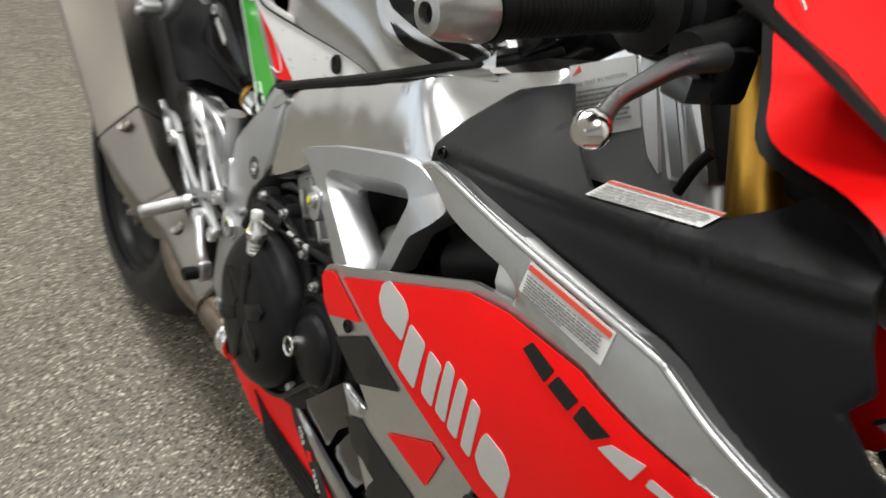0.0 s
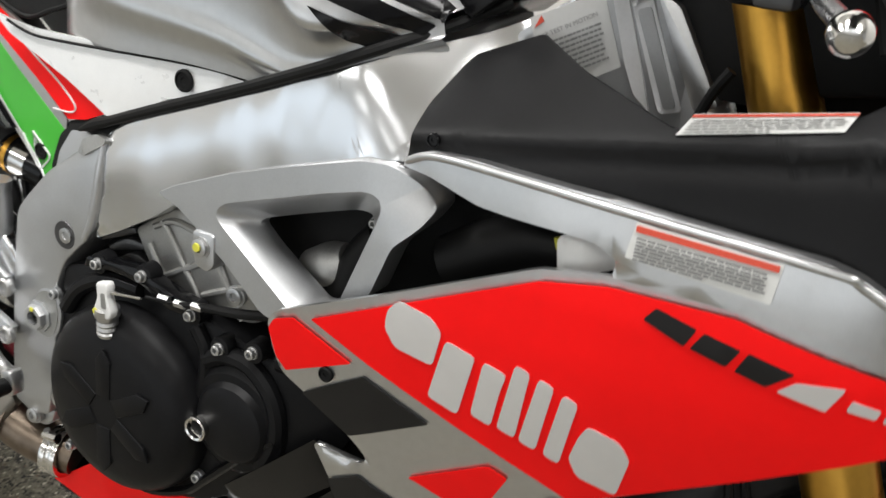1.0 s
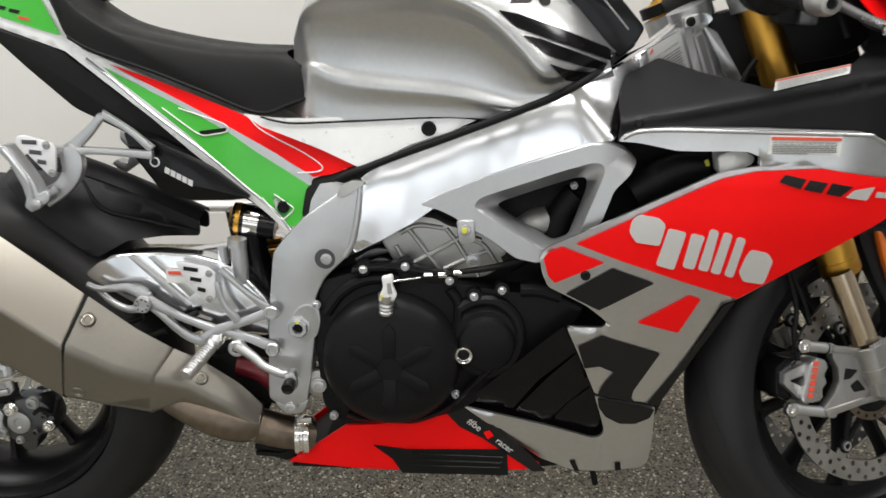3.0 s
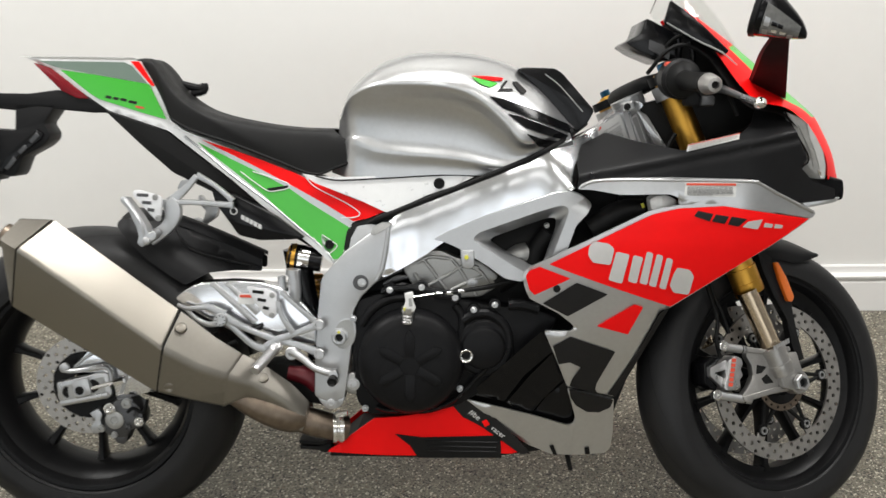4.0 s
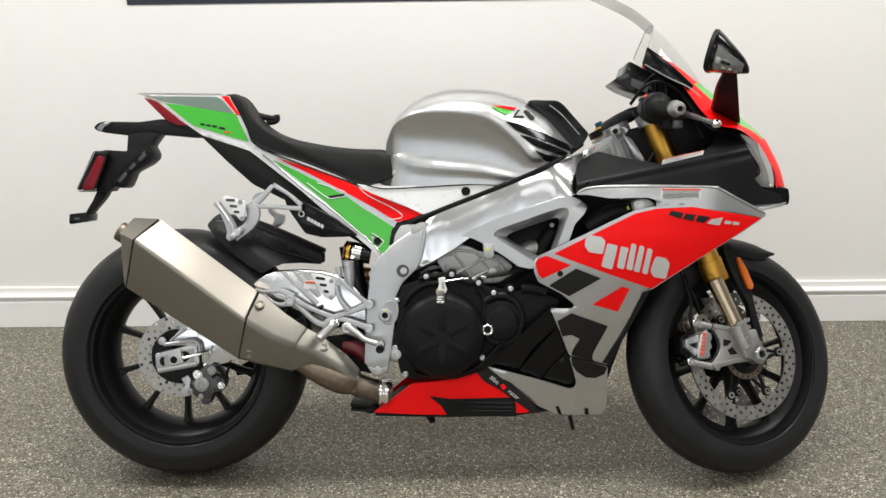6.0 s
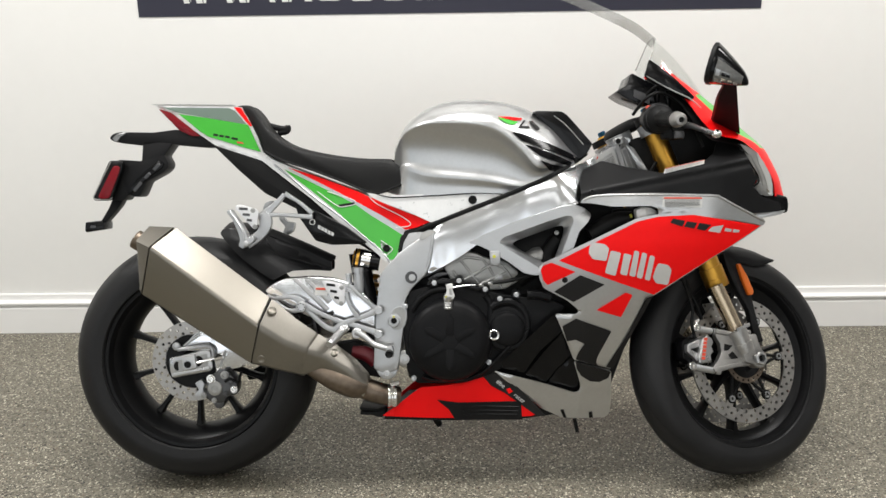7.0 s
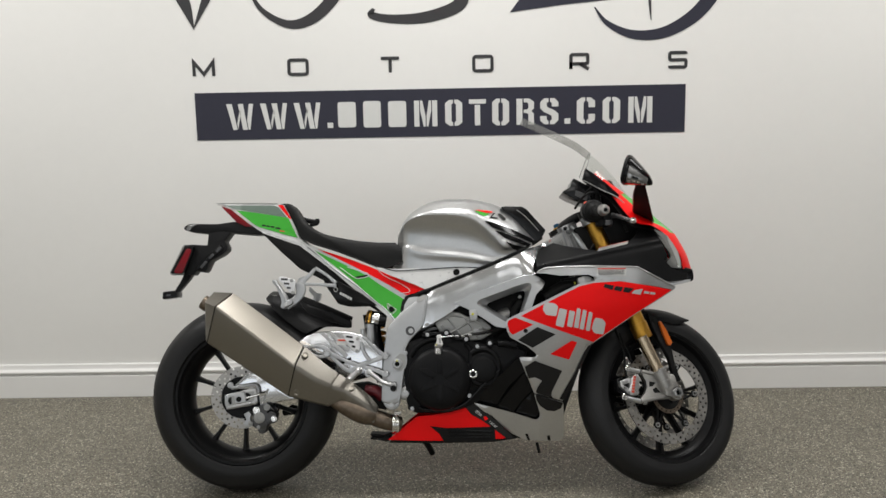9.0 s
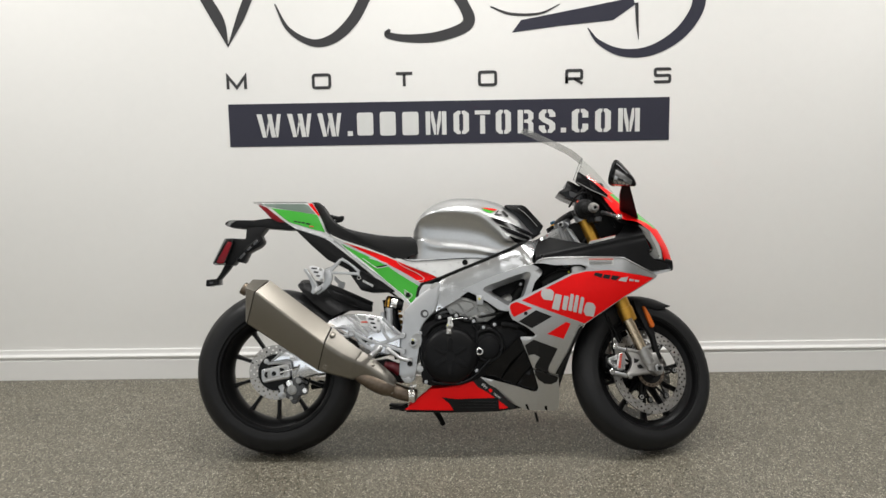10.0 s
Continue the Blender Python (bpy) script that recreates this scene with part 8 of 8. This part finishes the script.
STENCIL = {
    "O": [HALF_O, flipped(HALF_O)],
    "C": [HALF_O, [(0.54, 1), (0.75, 1), (1, 0.87), (1, 0.63), (0.64, 0.63), (0.64, 0.82), (0.54, 0.87)], [(0.54, 0), (0.75, 0), (1, 0.13), (1, 0.37), (0.64, 0.37), (0.64, 0.18), (0.54, 0.13)]],
    "S": [[(0.46, 1), (0.22, 1), (0, 0.85), (0, 0.62), (0.2, 0.48), (0.60, 0.34), (0.64, 0.28), (0.64, 0.18), (0.54, 0.13), (0.54, 0), (0.78, 0), (1, 0.15), (1, 0.40), (0.8, 0.53), (0.40, 0.66), (0.36, 0.72), (0.36, 0.82), (0.46, 0.87)], [(0.54, 1), (0.78, 1), (1, 0.85), (1, 0.68), (0.64, 0.68), (0.64, 0.82), (0.54, 0.87)], [(0.46, 0), (0.22, 0), (0, 0.15), (0, 0.32), (0.36, 0.32), (0.36, 0.18), (0.46, 0.13)]],
    "T": [[(0, 0.83), (1, 0.83), (1, 1), (0, 1)], [(0.34, 0), (0.66, 0), (0.66, 0.785), (0.34, 0.785)]],
    "R": [[(0, 0), (0.34, 0), (0.34, 1), (0, 1)], [(0.41, 1), (0.75, 1), (1, 0.87), (1, 0.62), (0.86, 0.52), (1, 0.42), (1, 0), (0.68, 0), (0.68, 0.40), (0.58, 0.45), (0.41, 0.45), (0.41, 0.58), (0.58, 0.58), (0.68, 0.64), (0.68, 0.80), (0.60, 0.86), (0.41, 0.86)]],
    "M": [[(0, 0), (0.22, 0), (0.22, 1), (0, 1)], [(0.78, 0), (1, 0), (1, 1), (0.78, 1)], [(0.26, 1), (0.36, 1), (0.49, 0.40), (0.49, 0), (0.40, 0), (0.26, 0.62)], [(0.74, 1), (0.64, 1), (0.53, 0.40), (0.53, 0), (0.60, 0), (0.74, 0.62)]],
    "W": [[(0, 1), (0.21, 1), (0.38, 0), (0.22, 0)], [(0.41, 0.03), (0.52, 0.62), (0.49, 0.80), (0.375, 0.24)], [(0.43, 1), (0.62, 1), (0.76, 0), (0.58, 0)], [(0.79, 0), (0.85, 0), (1, 1), (0.84, 1), (0.745, 0.36)]],
}


def wall_letter(char, x0, x1, z0, z1):
    """A stencil letter of white vinyl on the bar."""
    part("letter", merged(*[flat([(x0 + (x1 - x0) * u, z0 + (z1 - z0) * v) for u, v in poly], 0.002) for poly in STENCIL[char]]), "white_label", sign, "white stencil letter", 0)


for char, (x0, x1, z0, z1) in zip("MOTORS", [ADDRESS[3]] + ADDRESS[4:9]):
    wall_letter(char, x0, x1, z0, z1)
for char, x0, x1 in [('W', -0.224, -0.11), ('W', -0.081, 0.033), ('W', 0.06, 0.173), ('C', 1.247, 1.323), ('O', 1.355, 1.428), ('M', 1.462, 1.562)]:
    wall_letter(char, x0, x1, 1.166, 1.274)
for x in (0.212, 1.208):
    part("dot", flat([(x - 0.012, 1.167), (x + 0.012, 1.167), (x + 0.012, 1.189), (x - 0.012, 1.189)], 0.002), "white_label", sign)


def ribbon(points, width, closed=False):
    """A line of even width on the wall, with square corners."""
    p = [Vector(q) for q in points]
    n = len(p)
    left, right = [], []
    for i in range(n):
        a = p[(i - 1) % n] if closed or i else None
        b = p[(i + 1) % n] if closed or i < n - 1 else None
        d0 = (p[i] - a).normalized() if a is not None else (b - p[i]).normalized()
        d1 = (b - p[i]).normalized() if b is not None else d0
        nrm = (Vector((-d0.y, d0.x)) + Vector((-d1.y, d1.x))).normalized()
        half = 0.5 * width / max(0.35, nrm.dot(Vector((-d0.y, d0.x))))
        left.append(p[i] + nrm * half)
        right.append(p[i] - nrm * half)
    bm = bmesh.new()
    l = [bm.verts.new((q.x - 0.672, -0.0006, q.y - 1.223)) for q in left]
    r = [bm.verts.new((q.x - 0.672, -0.0006, q.y - 1.223)) for q in right]
    for i in range(n if closed else n - 1):
        k = (i + 1) % n
        bm.faces.new((l[i], l[k], r[k], r[i]))
    thicken(bm, Vector((0, 0.001, 0)))
    return bm


WIDE = {
    "M": [([(0, 0), (0, 1), (0.5, 0.12), (1, 1), (1, 0)], False)],
    "O": [(rounded([(0, 0), (1, 0), (1, 1), (0, 1)], 0.16), True)],
    "T": [([(-0.06, 1), (1.06, 1)], False), ([(0.5, 0), (0.5, 0.95)], False)],
    "R": [(rounded([(0, 0), (0, 1), (1, 1), (1, 0.36), (0.06, 0.36)], 0.10)[2:-2], False), ([(0.0, 0), (0.0, 0.5)], False), ([(0.52, 0.36), (1.06, -0.03)], False)],
    "S": [(rounded([(1, 0.80), (1, 1), (0, 1), (0, 0.5), (1, 0.5), (1, 0), (0, 0), (0, 0.20)], 0.12)[3:-3], False)],
}
for char, x0, x1 in [('M', -0.357, -0.262), ('O', 0.041, 0.131), ('T', 0.43, 0.511), ('O', 0.812, 0.901), ('R', 1.215, 1.298), ('S', 1.623, 1.704)]:
    width = 0.0135
    runs = []
    for path, closed in WIDE[char]:
        runs.append(ribbon([(x0 + width / 2 + (x1 - x0 - width) * u, 1.385 + width / 2 + (0.072 - width) * v) for u, v in path], width, closed))
    part("letter", merged(*runs), "charcoal", sign, "", 0)
part("brush_stroke", stroke([(-0.463, 1.873), (-0.429, 1.798), (-0.375, 1.696), (-0.339, 1.583)], [0.05, 0.05, 0.05, 0.004]), "charcoal", sign, "tapered dark brush stroke", 0)
part("brush_stroke", stroke([(-0.216, 1.844), (-0.245, 1.784), (-0.28, 1.707), (-0.339, 1.588)], [0.04, 0.04, 0.035, 0.004]), "charcoal", sign, "tapered dark brush stroke", 0)
part("brush_stroke", stroke([(-0.115, 1.772), (-0.058, 1.66), (0.049, 1.597), (0.149, 1.615), (0.243, 1.697), (0.311, 1.814)], [0.006, 0.02, 0.032, 0.045, 0.05, 0.05]), "charcoal", sign, "tapered dark brush stroke", 0)
part("brush_stroke", stroke([(0.41, 1.651), (0.399, 1.626), (0.487, 1.609), (0.617, 1.612), (0.735, 1.645), (0.774, 1.685), (0.754, 1.746), (0.711, 1.814)], [0.012, 0.028, 0.035, 0.045, 0.05, 0.055, 0.05, 0.05]), "charcoal", sign, "tapered dark brush stroke", 0)
part("brush_stroke", stroke([(1.317, 1.64), (1.369, 1.576), (1.473, 1.528), (1.603, 1.533), (1.73, 1.602), (1.81, 1.706), (1.827, 1.806)], [0.004, 0.02, 0.035, 0.045, 0.055, 0.06, 0.06]), "navy", sign, "tapered dark brush stroke", 0)
part("brush_stroke", stroke([(0.873, 1.743), (0.968, 1.709), (1.097, 1.709), (1.187, 1.748)], [0.006, 0.012, 0.01, 0.004]), "charcoal", sign, "tapered dark brush stroke", 0)
part("brush_stroke", stroke([(1.55, 1.585), (1.543, 1.661), (1.539, 1.749)], [0.003, 0.012, 0.016]), "charcoal", sign, "tapered dark brush stroke", 0)
part("swoosh", flat([(0.97, 1.626), (1.012, 1.681), (1.316, 1.735), (1.521, 1.772), (1.532, 1.741), (1.432, 1.673), (1.188, 1.652)]), "navy", sign, "slanted navy swoosh", 0)
